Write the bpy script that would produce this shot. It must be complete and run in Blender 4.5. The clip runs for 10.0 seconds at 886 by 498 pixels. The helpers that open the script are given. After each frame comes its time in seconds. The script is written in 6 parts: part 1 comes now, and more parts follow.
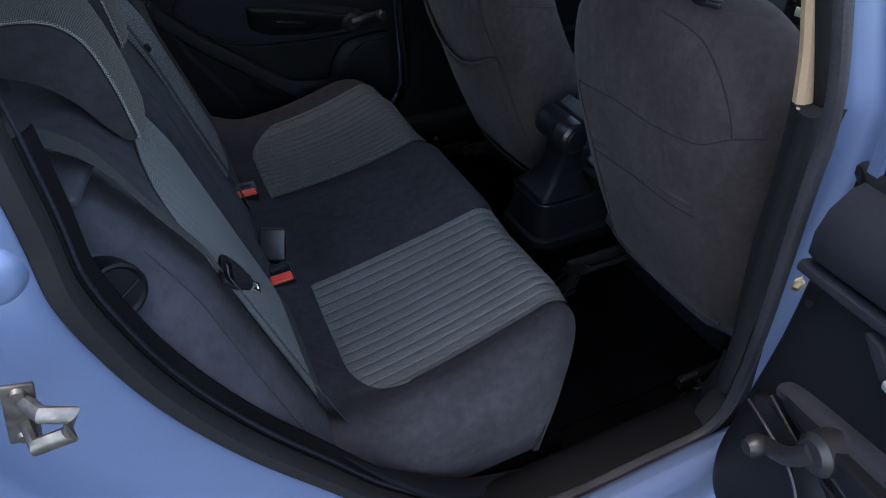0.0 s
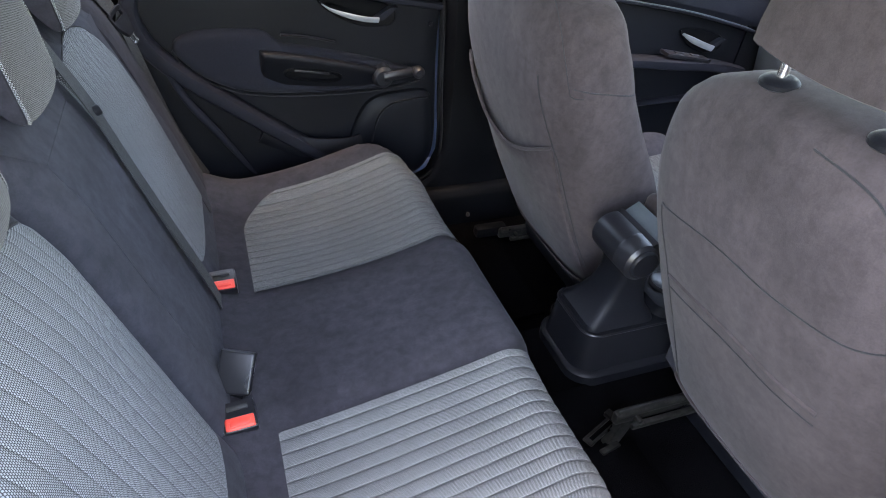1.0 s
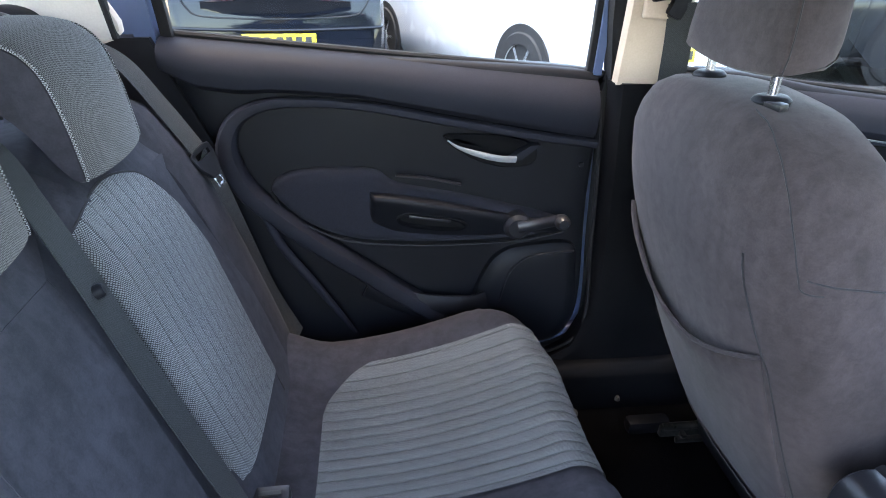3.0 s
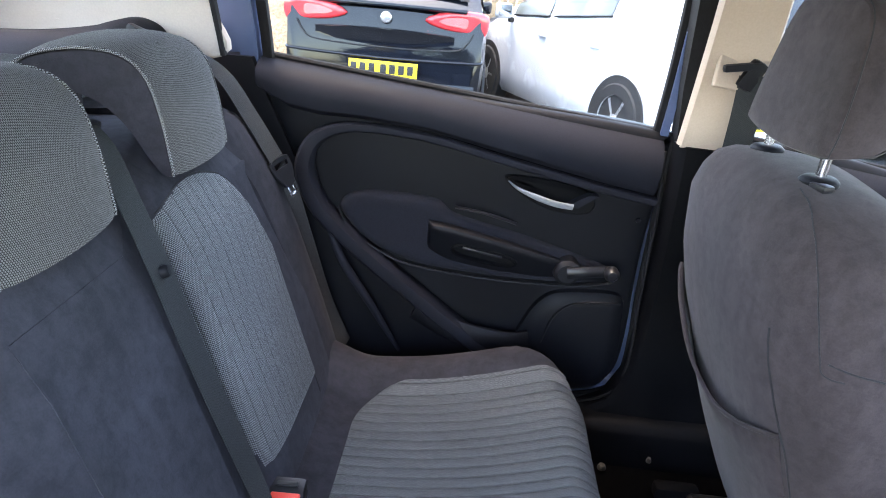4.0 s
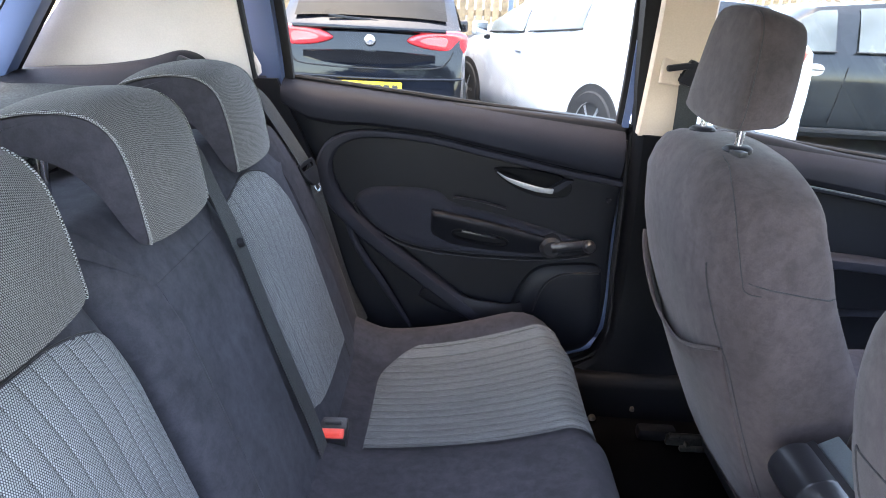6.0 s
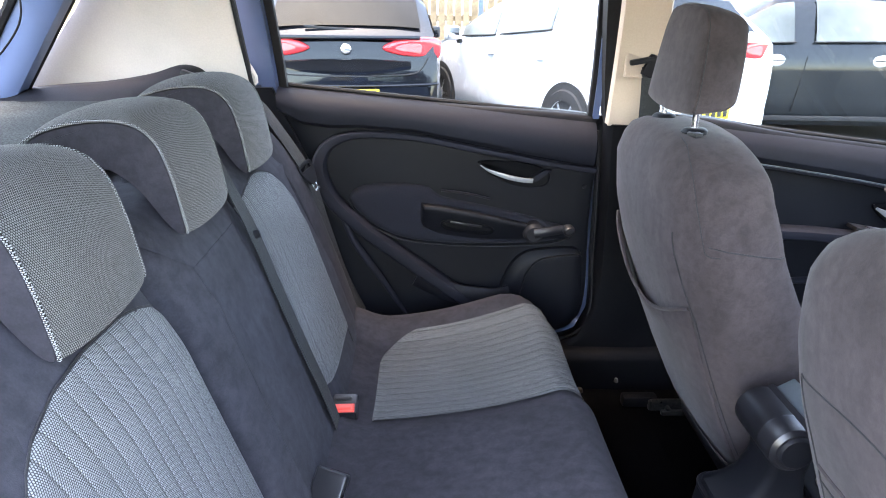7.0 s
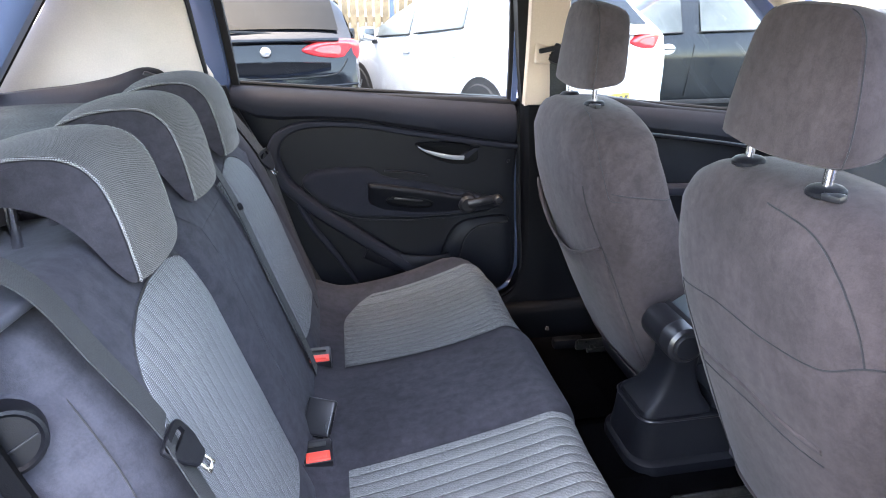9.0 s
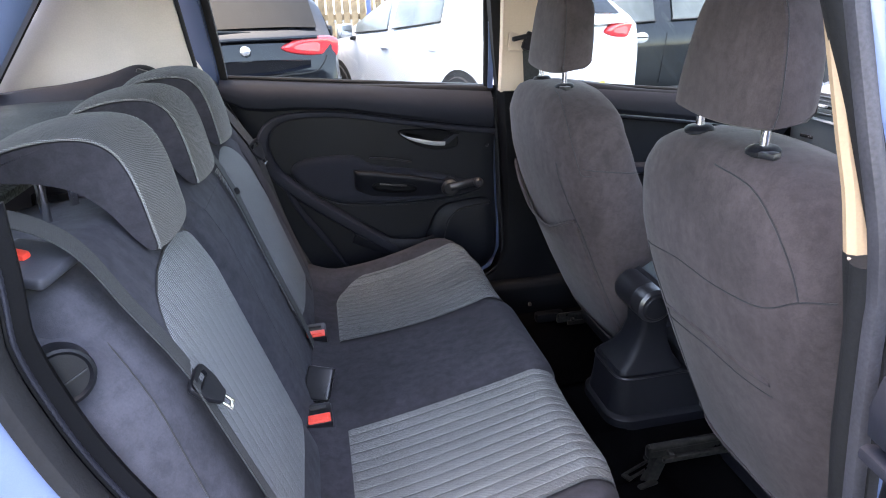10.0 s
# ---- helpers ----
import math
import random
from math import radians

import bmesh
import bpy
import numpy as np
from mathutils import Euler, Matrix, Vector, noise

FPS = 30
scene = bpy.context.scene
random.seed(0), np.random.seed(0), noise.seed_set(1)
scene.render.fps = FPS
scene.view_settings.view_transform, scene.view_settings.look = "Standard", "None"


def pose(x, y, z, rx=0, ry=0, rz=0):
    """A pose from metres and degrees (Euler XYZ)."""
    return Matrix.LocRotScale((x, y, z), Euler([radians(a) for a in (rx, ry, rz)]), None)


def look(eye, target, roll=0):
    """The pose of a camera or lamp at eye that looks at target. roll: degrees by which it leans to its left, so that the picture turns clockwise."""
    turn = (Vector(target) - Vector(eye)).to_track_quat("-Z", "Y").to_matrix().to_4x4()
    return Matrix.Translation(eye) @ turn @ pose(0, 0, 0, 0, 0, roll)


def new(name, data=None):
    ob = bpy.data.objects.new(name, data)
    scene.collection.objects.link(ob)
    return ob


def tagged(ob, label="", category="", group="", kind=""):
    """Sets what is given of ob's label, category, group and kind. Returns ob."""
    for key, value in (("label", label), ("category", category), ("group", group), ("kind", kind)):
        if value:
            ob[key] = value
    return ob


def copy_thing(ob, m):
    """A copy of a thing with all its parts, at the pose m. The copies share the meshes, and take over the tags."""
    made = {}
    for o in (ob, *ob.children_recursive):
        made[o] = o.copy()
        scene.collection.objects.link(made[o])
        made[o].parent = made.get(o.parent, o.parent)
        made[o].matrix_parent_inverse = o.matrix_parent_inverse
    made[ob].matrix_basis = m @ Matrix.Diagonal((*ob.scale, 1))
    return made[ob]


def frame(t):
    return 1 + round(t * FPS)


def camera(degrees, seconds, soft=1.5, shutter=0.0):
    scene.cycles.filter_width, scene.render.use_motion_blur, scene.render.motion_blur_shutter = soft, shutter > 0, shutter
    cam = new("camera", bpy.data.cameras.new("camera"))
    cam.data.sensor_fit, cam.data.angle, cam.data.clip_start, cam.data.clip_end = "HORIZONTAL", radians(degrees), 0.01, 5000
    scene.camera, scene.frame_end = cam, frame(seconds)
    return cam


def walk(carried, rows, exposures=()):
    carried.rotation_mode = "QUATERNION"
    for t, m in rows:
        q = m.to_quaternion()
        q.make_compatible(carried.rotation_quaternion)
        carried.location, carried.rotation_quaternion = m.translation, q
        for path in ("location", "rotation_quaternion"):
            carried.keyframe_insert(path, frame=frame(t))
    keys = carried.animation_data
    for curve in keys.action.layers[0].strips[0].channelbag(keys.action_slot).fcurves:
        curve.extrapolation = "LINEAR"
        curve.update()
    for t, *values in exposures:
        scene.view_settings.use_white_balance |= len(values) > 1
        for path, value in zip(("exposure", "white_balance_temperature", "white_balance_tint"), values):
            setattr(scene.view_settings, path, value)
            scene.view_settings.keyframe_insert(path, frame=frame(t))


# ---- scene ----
cam = camera(71.0, 10.0, soft=1.0)
PATH = [
    (0, (-0.011, 0.002, 1.347), (0.659, 1.4, 0.083), 0.6),
    (0.5, (0.062, 0.155, 1.326), (0.755, 1.547, 0.068), 4.6),
    (1, (0.14, 0.344, 1.305), (0.755, 1.821, 0.106), 5.2),
    (1.5, (0.188, 0.493, 1.283), (0.778, 2.039, 0.16), 6.1),
    (2, (0.223, 0.594, 1.249), (0.78, 2.203, 0.199), 5.4),
    (2.5, (0.251, 0.677, 1.229), (0.723, 2.349, 0.238), 3.6),
    (3, (0.262, 0.699, 1.228), (0.474, 2.467, 0.318), 1.0),
    (3.2, (0.259, 0.702, 1.235), (0.361, 2.491, 0.346), 1.2),
    (4.3, (0.326, 0.614, 1.25), (0.278, 2.44, 0.436), 6.1),
    (4.5, (0.323, 0.592, 1.25), (0.276, 2.42, 0.44), 6.1),
    (5, (0.314, 0.539, 1.251), (0.27, 2.372, 0.452), 5.5),
    (5.5, (0.3, 0.473, 1.259), (0.27, 2.312, 0.473), 4.3),
    (7, (0.264, 0.287, 1.274), (0.32, 2.138, 0.517), 0.8),
    (7.5, (0.244, 0.225, 1.273), (0.321, 2.076, 0.519), -0.0),
    (8, (0.216, 0.165, 1.271), (0.367, 2.011, 0.517), -0.1),
    (8.5, (0.195, 0.105, 1.28), (0.447, 1.941, 0.528), -0.1),
    (9, (0.186, 0.057, 1.277), (0.482, 1.885, 0.523), -0.6),
    (9.5, (0.177, -0.009, 1.271), (0.493, 1.814, 0.513), -1.4),
    (10, (0.167, -0.048, 1.271), (0.509, 1.767, 0.504), -2.1),
]
EXPOSURES = [(0, 3.15, 7300, 10), (0.5, 5.2, 8200, 14), (1, 5.3, 8500, 15), (1.5, 5.4, 8100, 14), (2.5, 5.55, 7600, 13), (3, 5.4, 7600, 13), (4.5, 5.3, 8000, 16), (5.5, 5.35, 8100, 16), (7, 5.55, 8150, 16), (8, 5.5, 8150, 16), (9, 5.45, 8150, 16), (10, 4.95, 8150, 17)]
walk(cam, [(t, look(eye, target, roll)) for t, eye, target, roll in PATH], EXPOSURES)

# ---- daylight ----
SUN_EL, SUN_AZ = radians(80), radians(275)
world = bpy.data.worlds.new("sky")
scene.world = world
world.use_nodes = True
wn = world.node_tree.nodes
sky = wn.new("ShaderNodeTexSky")
sky.sky_type, sky.sun_disc = "NISHITA", False
sky.sun_elevation, sky.sun_rotation = SUN_EL, SUN_AZ
sky.air_density, sky.dust_density, sky.ozone_density = 1.0, 1.5, 0.9
wn["Background"].inputs["Strength"].default_value = 0.15
world.node_tree.links.new(sky.outputs["Color"], wn["Background"].inputs["Color"])
sun = new("sun", bpy.data.lights.new("sun", "SUN"))
sun.data.energy, sun.data.angle, sun.data.color = 0.15, radians(12), (1.0, 0.90, 0.80)
sun_from = Vector((math.sin(SUN_AZ) * math.cos(SUN_EL), math.cos(SUN_AZ) * math.cos(SUN_EL), math.sin(SUN_EL)))
sun.matrix_world = look(sun_from * 30, (0, 0, 0))

# ---- materials ----


def material(name, base, rough=0.6, metal=0.0, spec=0.5, grain=0.15, scale=60.0, stain=0.12, stain_scale=4.0, bump=0.1, bump_scale=None, coat=0.0, sheen=0.0, spread=0.0, bump_dist=0.002):
    """A surface with fine grain, larger stains and fine relief; spread varies it from object to object."""
    m = bpy.data.materials.new(name)
    m.use_nodes = True
    nt = m.node_tree
    n, l = nt.nodes, nt.links
    bsdf = n["Principled BSDF"]
    tc = n.new("ShaderNodeTexCoord")

    def noise_tex(s, detail):
        t = n.new("ShaderNodeTexNoise")
        t.inputs["Scale"].default_value, t.inputs["Detail"].default_value = s, detail
        l.new(tc.outputs["Object"], t.inputs["Vector"])
        return t.outputs["Fac"]

    def mapped(sock, lo, hi):
        r = n.new("ShaderNodeMapRange")
        r.inputs["From Min"].default_value, r.inputs["From Max"].default_value = 0.3, 0.7
        r.inputs["To Min"].default_value, r.inputs["To Max"].default_value = lo, hi
        l.new(sock, r.inputs["Value"])
        return r.outputs["Result"]

    def times(a, b):
        k = n.new("ShaderNodeMath")
        k.operation = "MULTIPLY"
        l.new(a, k.inputs[0])
        l.new(b, k.inputs[1])
        return k.outputs[0]

    fine = noise_tex(scale, 3.0)
    wide = noise_tex(stain_scale, 4.0)
    fac = times(mapped(fine, 1 - grain, 1 + grain), mapped(wide, 1 - stain, 1 + stain))
    if spread:
        info = n.new("ShaderNodeObjectInfo")
        r = n.new("ShaderNodeMapRange")
        r.inputs["To Min"].default_value, r.inputs["To Max"].default_value = 1 - spread, 1 + spread
        l.new(info.outputs["Random"], r.inputs["Value"])
        fac = times(fac, r.outputs["Result"])
    mix = n.new("ShaderNodeVectorMath")
    mix.operation = "SCALE"
    mix.inputs[0].default_value = base
    l.new(fac, mix.inputs["Scale"])
    l.new(mix.outputs[0], bsdf.inputs["Base Color"])
    l.new(mapped(wide, max(0.02, rough - 0.08), min(1, rough + 0.08)), bsdf.inputs["Roughness"])
    bsdf.inputs["Metallic"].default_value = metal
    bsdf.inputs["Specular IOR Level"].default_value = spec
    bsdf.inputs["Coat Weight"].default_value = coat
    bsdf.inputs["Coat Roughness"].default_value = 0.06
    bsdf.inputs["Sheen Weight"].default_value = sheen
    bsdf.inputs["Sheen Roughness"].default_value = 0.45
    if bump:
        b = n.new("ShaderNodeBump")
        b.inputs["Strength"].default_value, b.inputs["Distance"].default_value = bump, bump_dist
        l.new(noise_tex(bump_scale or scale * 2, 2.0), b.inputs["Height"])
        l.new(b.outputs["Normal"], bsdf.inputs["Normal"])
    return m


def tc_of(nodes):
    return next(k for k in nodes if k.bl_idname == "ShaderNodeTexCoord")


def weave(name, dark, light, count, twist=0.0, share=0.5, pitch=0.0, sheen=0.12, line=1.45, groove=0.36):
    """Woven cloth: small light stitches on a dark ground, count to the metre, in the cloth's own UV."""
    m = material(name, light, rough=0.92, spec=0.2, grain=0.1, scale=300, stain=0.10, stain_scale=6, bump=0.0, sheen=sheen)
    nt = m.node_tree
    n, l = nt.nodes, nt.links
    bsdf = n["Principled BSDF"]
    colour = bsdf.inputs["Base Color"].links[0].from_socket
    uv = n.new("ShaderNodeUVMap")
    turn = n.new("ShaderNodeMapping")
    turn.inputs["Rotation"].default_value = (0, 0, twist)
    turn.inputs["Scale"].default_value = (count, count, count)
    l.new(uv.outputs["UV"], turn.inputs["Vector"])
    brick = n.new("ShaderNodeTexBrick")
    brick.inputs["Color1"].default_value, brick.inputs["Color2"].default_value, brick.inputs["Mortar"].default_value = (1, 1, 1, 1), (0.85, 0.85, 0.85, 1), (0, 0, 0, 1)
    brick.inputs["Scale"].default_value = 1.0
    brick.inputs["Mortar Size"].default_value = 0.5 * (0.925 - math.sqrt(0.0056 + 0.85 * share))
    brick.inputs["Mortar Smooth"].default_value = 0.2
    brick.inputs["Brick Width"].default_value, brick.inputs["Row Height"].default_value = 1.0, 0.85
    l.new(turn.outputs["Vector"], brick.inputs["Vector"])
    mix = n.new("ShaderNodeMix")
    mix.data_type = "RGBA"
    l.new(brick.outputs["Color"], mix.inputs["Factor"])
    mix.inputs["A"].default_value = (*dark, 1)
    l.new(colour, mix.inputs["B"])
    last = mix.outputs["Result"]
    if pitch:
        # pale threads run along one flank of each rib; the groove's shade is painted in
        sep = n.new("ShaderNodeSeparateXYZ")
        l.new(uv.outputs["UV"], sep.inputs[0])
        div, fr = n.new("ShaderNodeMath"), n.new("ShaderNodeMath")
        div.operation, fr.operation = "DIVIDE", "FRACT"
        div.inputs[1].default_value = pitch
        l.new(sep.outputs["X"], div.inputs[0])
        l.new(div.outputs[0], fr.inputs[0])
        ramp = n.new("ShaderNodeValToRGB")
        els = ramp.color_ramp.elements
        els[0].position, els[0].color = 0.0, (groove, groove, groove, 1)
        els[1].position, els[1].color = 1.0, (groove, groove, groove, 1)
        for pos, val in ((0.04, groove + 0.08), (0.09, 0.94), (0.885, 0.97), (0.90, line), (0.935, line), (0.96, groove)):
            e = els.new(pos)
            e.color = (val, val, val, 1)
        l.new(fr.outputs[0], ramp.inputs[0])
        patch = n.new("ShaderNodeTexNoise")
        patch.inputs["Scale"].default_value = 22.0
        l.new(tc_of(n).outputs["Object"], patch.inputs["Vector"])
        keep = n.new("ShaderNodeMapRange")
        keep.inputs["From Min"].default_value, keep.inputs["From Max"].default_value = 0.34, 0.46
        keep.inputs["To Min"].default_value = 0.45
        l.new(patch.outputs["Fac"], keep.inputs["Value"])
        soft = n.new("ShaderNodeMix")
        soft.data_type = "RGBA"
        l.new(keep.outputs["Result"], soft.inputs["Factor"])
        soft.inputs["A"].default_value = (0.9, 0.9, 0.9, 1)
        l.new(ramp.outputs["Color"], soft.inputs["B"])
        mul = n.new("ShaderNodeVectorMath")
        mul.operation = "MULTIPLY"
        l.new(last, mul.inputs[0])
        l.new(soft.outputs["Result"], mul.inputs[1])
        last = mul.outputs[0]
    l.new(last, bsdf.inputs["Base Color"])
    b = n.new("ShaderNodeBump")
    b.inputs["Strength"].default_value, b.inputs["Distance"].default_value = 0.4, 0.0006
    l.new(brick.outputs["Color"], b.inputs["Height"])
    l.new(b.outputs["Normal"], bsdf.inputs["Normal"])
    return m


def suede(name, base, sheen):
    """Short-napped cloth: broad brushed patches, streaks where the nap was stroked, and a fine nap."""
    m = material(name, base, rough=0.95, spec=0.12, grain=0.07, scale=420, stain=0.20, stain_scale=9, bump=0.25, bump_scale=900, sheen=sheen, bump_dist=0.0008)
    nt = m.node_tree
    n, l = nt.nodes, nt.links
    bsdf = n["Principled BSDF"]
    colour = bsdf.inputs["Base Color"].links[0].from_socket
    stretch = n.new("ShaderNodeMapping")
    stretch.inputs["Scale"].default_value = (14, 30, 9)
    stretch.inputs["Rotation"].default_value = (0.5, 0.3, 0.2)
    l.new(tc_of(n).outputs["Object"], stretch.inputs["Vector"])
    streak = n.new("ShaderNodeTexNoise")
    streak.inputs["Scale"].default_value, streak.inputs["Detail"].default_value = 1.6, 4.0
    streak.inputs["Distortion"].default_value = 0.25
    l.new(stretch.outputs["Vector"], streak.inputs["Vector"])
    ramp = n.new("ShaderNodeMapRange")
    ramp.inputs["From Min"].default_value, ramp.inputs["From Max"].default_value = 0.35, 0.72
    ramp.inputs["To Min"].default_value, ramp.inputs["To Max"].default_value = 0.91, 1.13
    l.new(streak.outputs["Fac"], ramp.inputs["Value"])
    mott = n.new("ShaderNodeTexNoise")
    mott.inputs["Scale"].default_value, mott.inputs["Detail"].default_value, mott.inputs["Roughness"].default_value = 55.0, 5.0, 0.65
    mott.inputs["Distortion"].default_value = 0.3
    l.new(tc_of(n).outputs["Object"], mott.inputs["Vector"])
    dark = n.new("ShaderNodeMapRange")
    dark.inputs["From Min"].default_value, dark.inputs["From Max"].default_value = 0.36, 0.60
    dark.inputs["To Min"].default_value, dark.inputs["To Max"].default_value = 0.82, 1.06
    l.new(mott.outputs["Fac"], dark.inputs["Value"])
    both = n.new("ShaderNodeMath")
    both.operation = "MULTIPLY"
    l.new(ramp.outputs["Result"], both.inputs[0])
    l.new(dark.outputs["Result"], both.inputs[1])
    out = n.new("ShaderNodeVectorMath")
    out.operation = "SCALE"
    l.new(colour, out.inputs[0])
    l.new(both.outputs[0], out.inputs["Scale"])
    l.new(out.outputs[0], bsdf.inputs["Base Color"])
    return m


def glass(name, tint=(0.66, 0.69, 0.69), gloss=0.7):
    m = bpy.data.materials.new(name)
    m.use_nodes = True
    n, l = m.node_tree.nodes, m.node_tree.links
    n.remove(n["Principled BSDF"])
    clear, shine, mixer, fres, k = (n.new("ShaderNode" + s) for s in ("BsdfTransparent", "BsdfGlossy", "MixShader", "Fresnel", "Math"))
    clear.inputs["Color"].default_value = (*tint, 1)
    shine.inputs["Roughness"].default_value = 0.01
    fres.inputs["IOR"].default_value = 1.45
    k.operation = "MULTIPLY"
    k.inputs[1].default_value = gloss
    l.new(fres.outputs[0], k.inputs[0])
    l.new(k.outputs[0], mixer.inputs["Fac"])
    l.new(clear.outputs[0], mixer.inputs[1])
    l.new(shine.outputs[0], mixer.inputs[2])
    l.new(mixer.outputs[0], n["Material Output"].inputs["Surface"])
    return m


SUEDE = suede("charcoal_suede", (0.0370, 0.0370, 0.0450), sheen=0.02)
# darker copy of SUEDE: shade on cushion, far bolster and headrests, put into colour
SHADEDSUEDE = suede("shaded_charcoal_suede", (0.0280, 0.0265, 0.0315), sheen=0.02)
# copy of SUEDE with warm light on the front seats put into its colour
SUEDE_WARMLIT = suede("warm_lit_suede", (0.0425, 0.0338, 0.0347), sheen=0.06)
SEAM = material("dark_stitching", (0.014, 0.013, 0.015), rough=0.9, bump=0.3, scale=400)
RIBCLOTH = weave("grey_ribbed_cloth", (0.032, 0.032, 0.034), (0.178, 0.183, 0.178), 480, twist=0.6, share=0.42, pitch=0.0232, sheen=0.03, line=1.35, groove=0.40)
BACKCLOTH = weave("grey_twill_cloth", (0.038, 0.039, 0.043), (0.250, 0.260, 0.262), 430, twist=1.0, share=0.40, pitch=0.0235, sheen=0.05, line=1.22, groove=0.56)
HEADCLOTH = weave("grey_dotted_cloth", (0.013, 0.013, 0.014), (0.135, 0.133, 0.130), 440, twist=0.35, share=0.46, sheen=0.05)
PIPING = weave("light_piping", (0.008, 0.008, 0.008), (0.31, 0.31, 0.30), 270, twist=0.8, share=0.38, sheen=0.05)
PLASTIC = material("black_grained_plastic", (0.0051, 0.0054, 0.0072), rough=0.50, spec=0.15, grain=0.2, scale=500, stain=0.2, stain_scale=5, bump=0.25, bump_scale=900, bump_dist=0.0006)
SOFTTRIM = material("charcoal_soft_trim", (0.0115, 0.0122, 0.0170), rough=0.62, spec=0.10, grain=0.15, scale=400, stain=0.18, stain_scale=4, bump=0.3, bump_scale=800, bump_dist=0.0006)
GLOSSBLACK = material("satin_black_plastic", (0.009, 0.009, 0.011), rough=0.33, spec=0.36, grain=0.1, scale=200, stain=0.15, stain_scale=6, bump=0.05)
DOORCLOTH = material("black_door_cloth", (0.0122, 0.0127, 0.0178), rough=0.93, spec=0.2, grain=0.3, scale=500, bump=0.3, bump_scale=900, sheen=0.04)
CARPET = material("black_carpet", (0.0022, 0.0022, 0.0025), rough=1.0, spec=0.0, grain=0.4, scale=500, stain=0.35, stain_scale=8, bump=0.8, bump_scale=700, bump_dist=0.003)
SHELFCARPET = material("grey_speckled_felt", (0.05, 0.055, 0.055), rough=1.0, spec=0.1, grain=0.6, scale=260, stain=0.25, stain_scale=9, bump=0.6, bump_scale=400)
TUBEGREY = material("weathered_grey_rubber", (0.022, 0.022, 0.027), rough=0.6, spec=0.25, grain=0.25, scale=250, stain=0.25, stain_scale=12, bump=0.3, bump_scale=500, bump_dist=0.0006)
RUBBER = material("black_rubber", (0.007, 0.007, 0.008), rough=0.75, spec=0.22, grain=0.2, scale=200, bump=0.2)
PAINT = material("light_blue_metallic_paint", (0.088, 0.126, 0.225), rough=0.36, metal=0.3, grain=0.05, scale=900, stain=0.1, stain_scale=3, bump=0.03, coat=0.5)
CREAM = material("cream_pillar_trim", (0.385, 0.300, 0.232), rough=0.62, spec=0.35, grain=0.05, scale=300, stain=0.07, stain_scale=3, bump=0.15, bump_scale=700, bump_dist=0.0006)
# warmer, darker copy of CREAM: the near pillar's light worked into the colour
CREAM_NEARLIT = material("lit_cream_trim", (0.285, 0.195, 0.122), rough=0.62, spec=0.2, grain=0.05, scale=300, stain=0.07, stain_scale=3, bump=0.15, bump_scale=700, bump_dist=0.0006)
QUARTER = material("pale_grey_cream_trim", (0.47, 0.415, 0.37), rough=0.65, spec=0.3, grain=0.04, scale=300, stain=0.12, stain_scale=4, bump=0.15, bump_scale=700, bump_dist=0.0006)
HEADLINER = material("cream_headliner", (0.46, 0.445, 0.42), rough=0.95, spec=0.1, grain=0.08, scale=400, bump=0.3)
RED = material("red_button_plastic", (0.72, 0.055, 0.035), rough=0.4, grain=0.06, bump=0.05)
CHROME = material("satin_chrome", (0.78, 0.78, 0.79), rough=0.2, metal=1.0, grain=0.04, stain=0.06, bump=0.02)
RAILSTEEL = material("dark_oiled_steel", (0.030, 0.029, 0.027), rough=0.33, metal=0.7, grain=0.3, scale=120, stain=0.4, stain_scale=25, bump=0.15)
STEEL = material("worn_steel", (0.12, 0.112, 0.10), rough=0.42, metal=0.9, grain=0.25, scale=120, stain=0.3, stain_scale=30, bump=0.15)
BRASS = material("yellowed_zinc_bolt", (0.34, 0.27, 0.16), rough=0.45, metal=0.7, grain=0.3, scale=200, bump=0.2)
WEBBING = weave("black_belt_webbing", (0.014, 0.015, 0.016), (0.030, 0.032, 0.033), 420, twist=0.78, share=0.6, sheen=0.04)
GLASS = glass("window_glass")
SILLTRIM = material("matt_black_trim", (0.0032, 0.0032, 0.0038), rough=0.55, spec=0.07, grain=0.2, scale=500, stain=0.25, stain_scale=7, bump=0.3, bump_scale=900, bump_dist=0.0006)
MIRROR = material("mirror_glass", (0.42, 0.44, 0.47), rough=0.03, metal=1.0, grain=0.0, stain=0.0, bump=0.0)
LEVERGREY = material("charcoal_grey_plastic", (0.036, 0.038, 0.047), rough=0.55, spec=0.25, grain=0.12, scale=500, stain=0.12, bump=0.3, bump_scale=900, bump_dist=0.0006)
DASH = material("grey_dashboard_plastic", (0.062, 0.074, 0.083), rough=0.5, spec=0.4, grain=0.12, scale=500, stain=0.12, bump=0.3, bump_scale=900, bump_dist=0.0006)
SILVER = material("silver_trim_paint", (0.27, 0.275, 0.28), rough=0.38, metal=0.35, grain=0.05, bump=0.02)
DISPLAY = material("pale_green_display", (0.60, 0.66, 0.48), rough=0.3, grain=0.05, bump=0.0)
YELLOW = material("yellow_plate", (0.75, 0.52, 0.02), rough=0.45, grain=0.04, bump=0.02)
BLACKBAR = material("plate_black", (0.015, 0.015, 0.015), rough=0.5)
TARMAC = material("car_park_tarmac", (0.076, 0.080, 0.085), rough=0.95, spec=0.2, grain=0.4, scale=80, stain=0.3, stain_scale=0.7, bump=0.5, bump_scale=150, bump_dist=0.01)
EARTH = material("dry_earth_bank", (0.22, 0.155, 0.10), rough=1.0, spec=0.1, grain=0.4, scale=25, stain=0.35, stain_scale=1.5, bump=0.8, bump_scale=30, bump_dist=0.05)
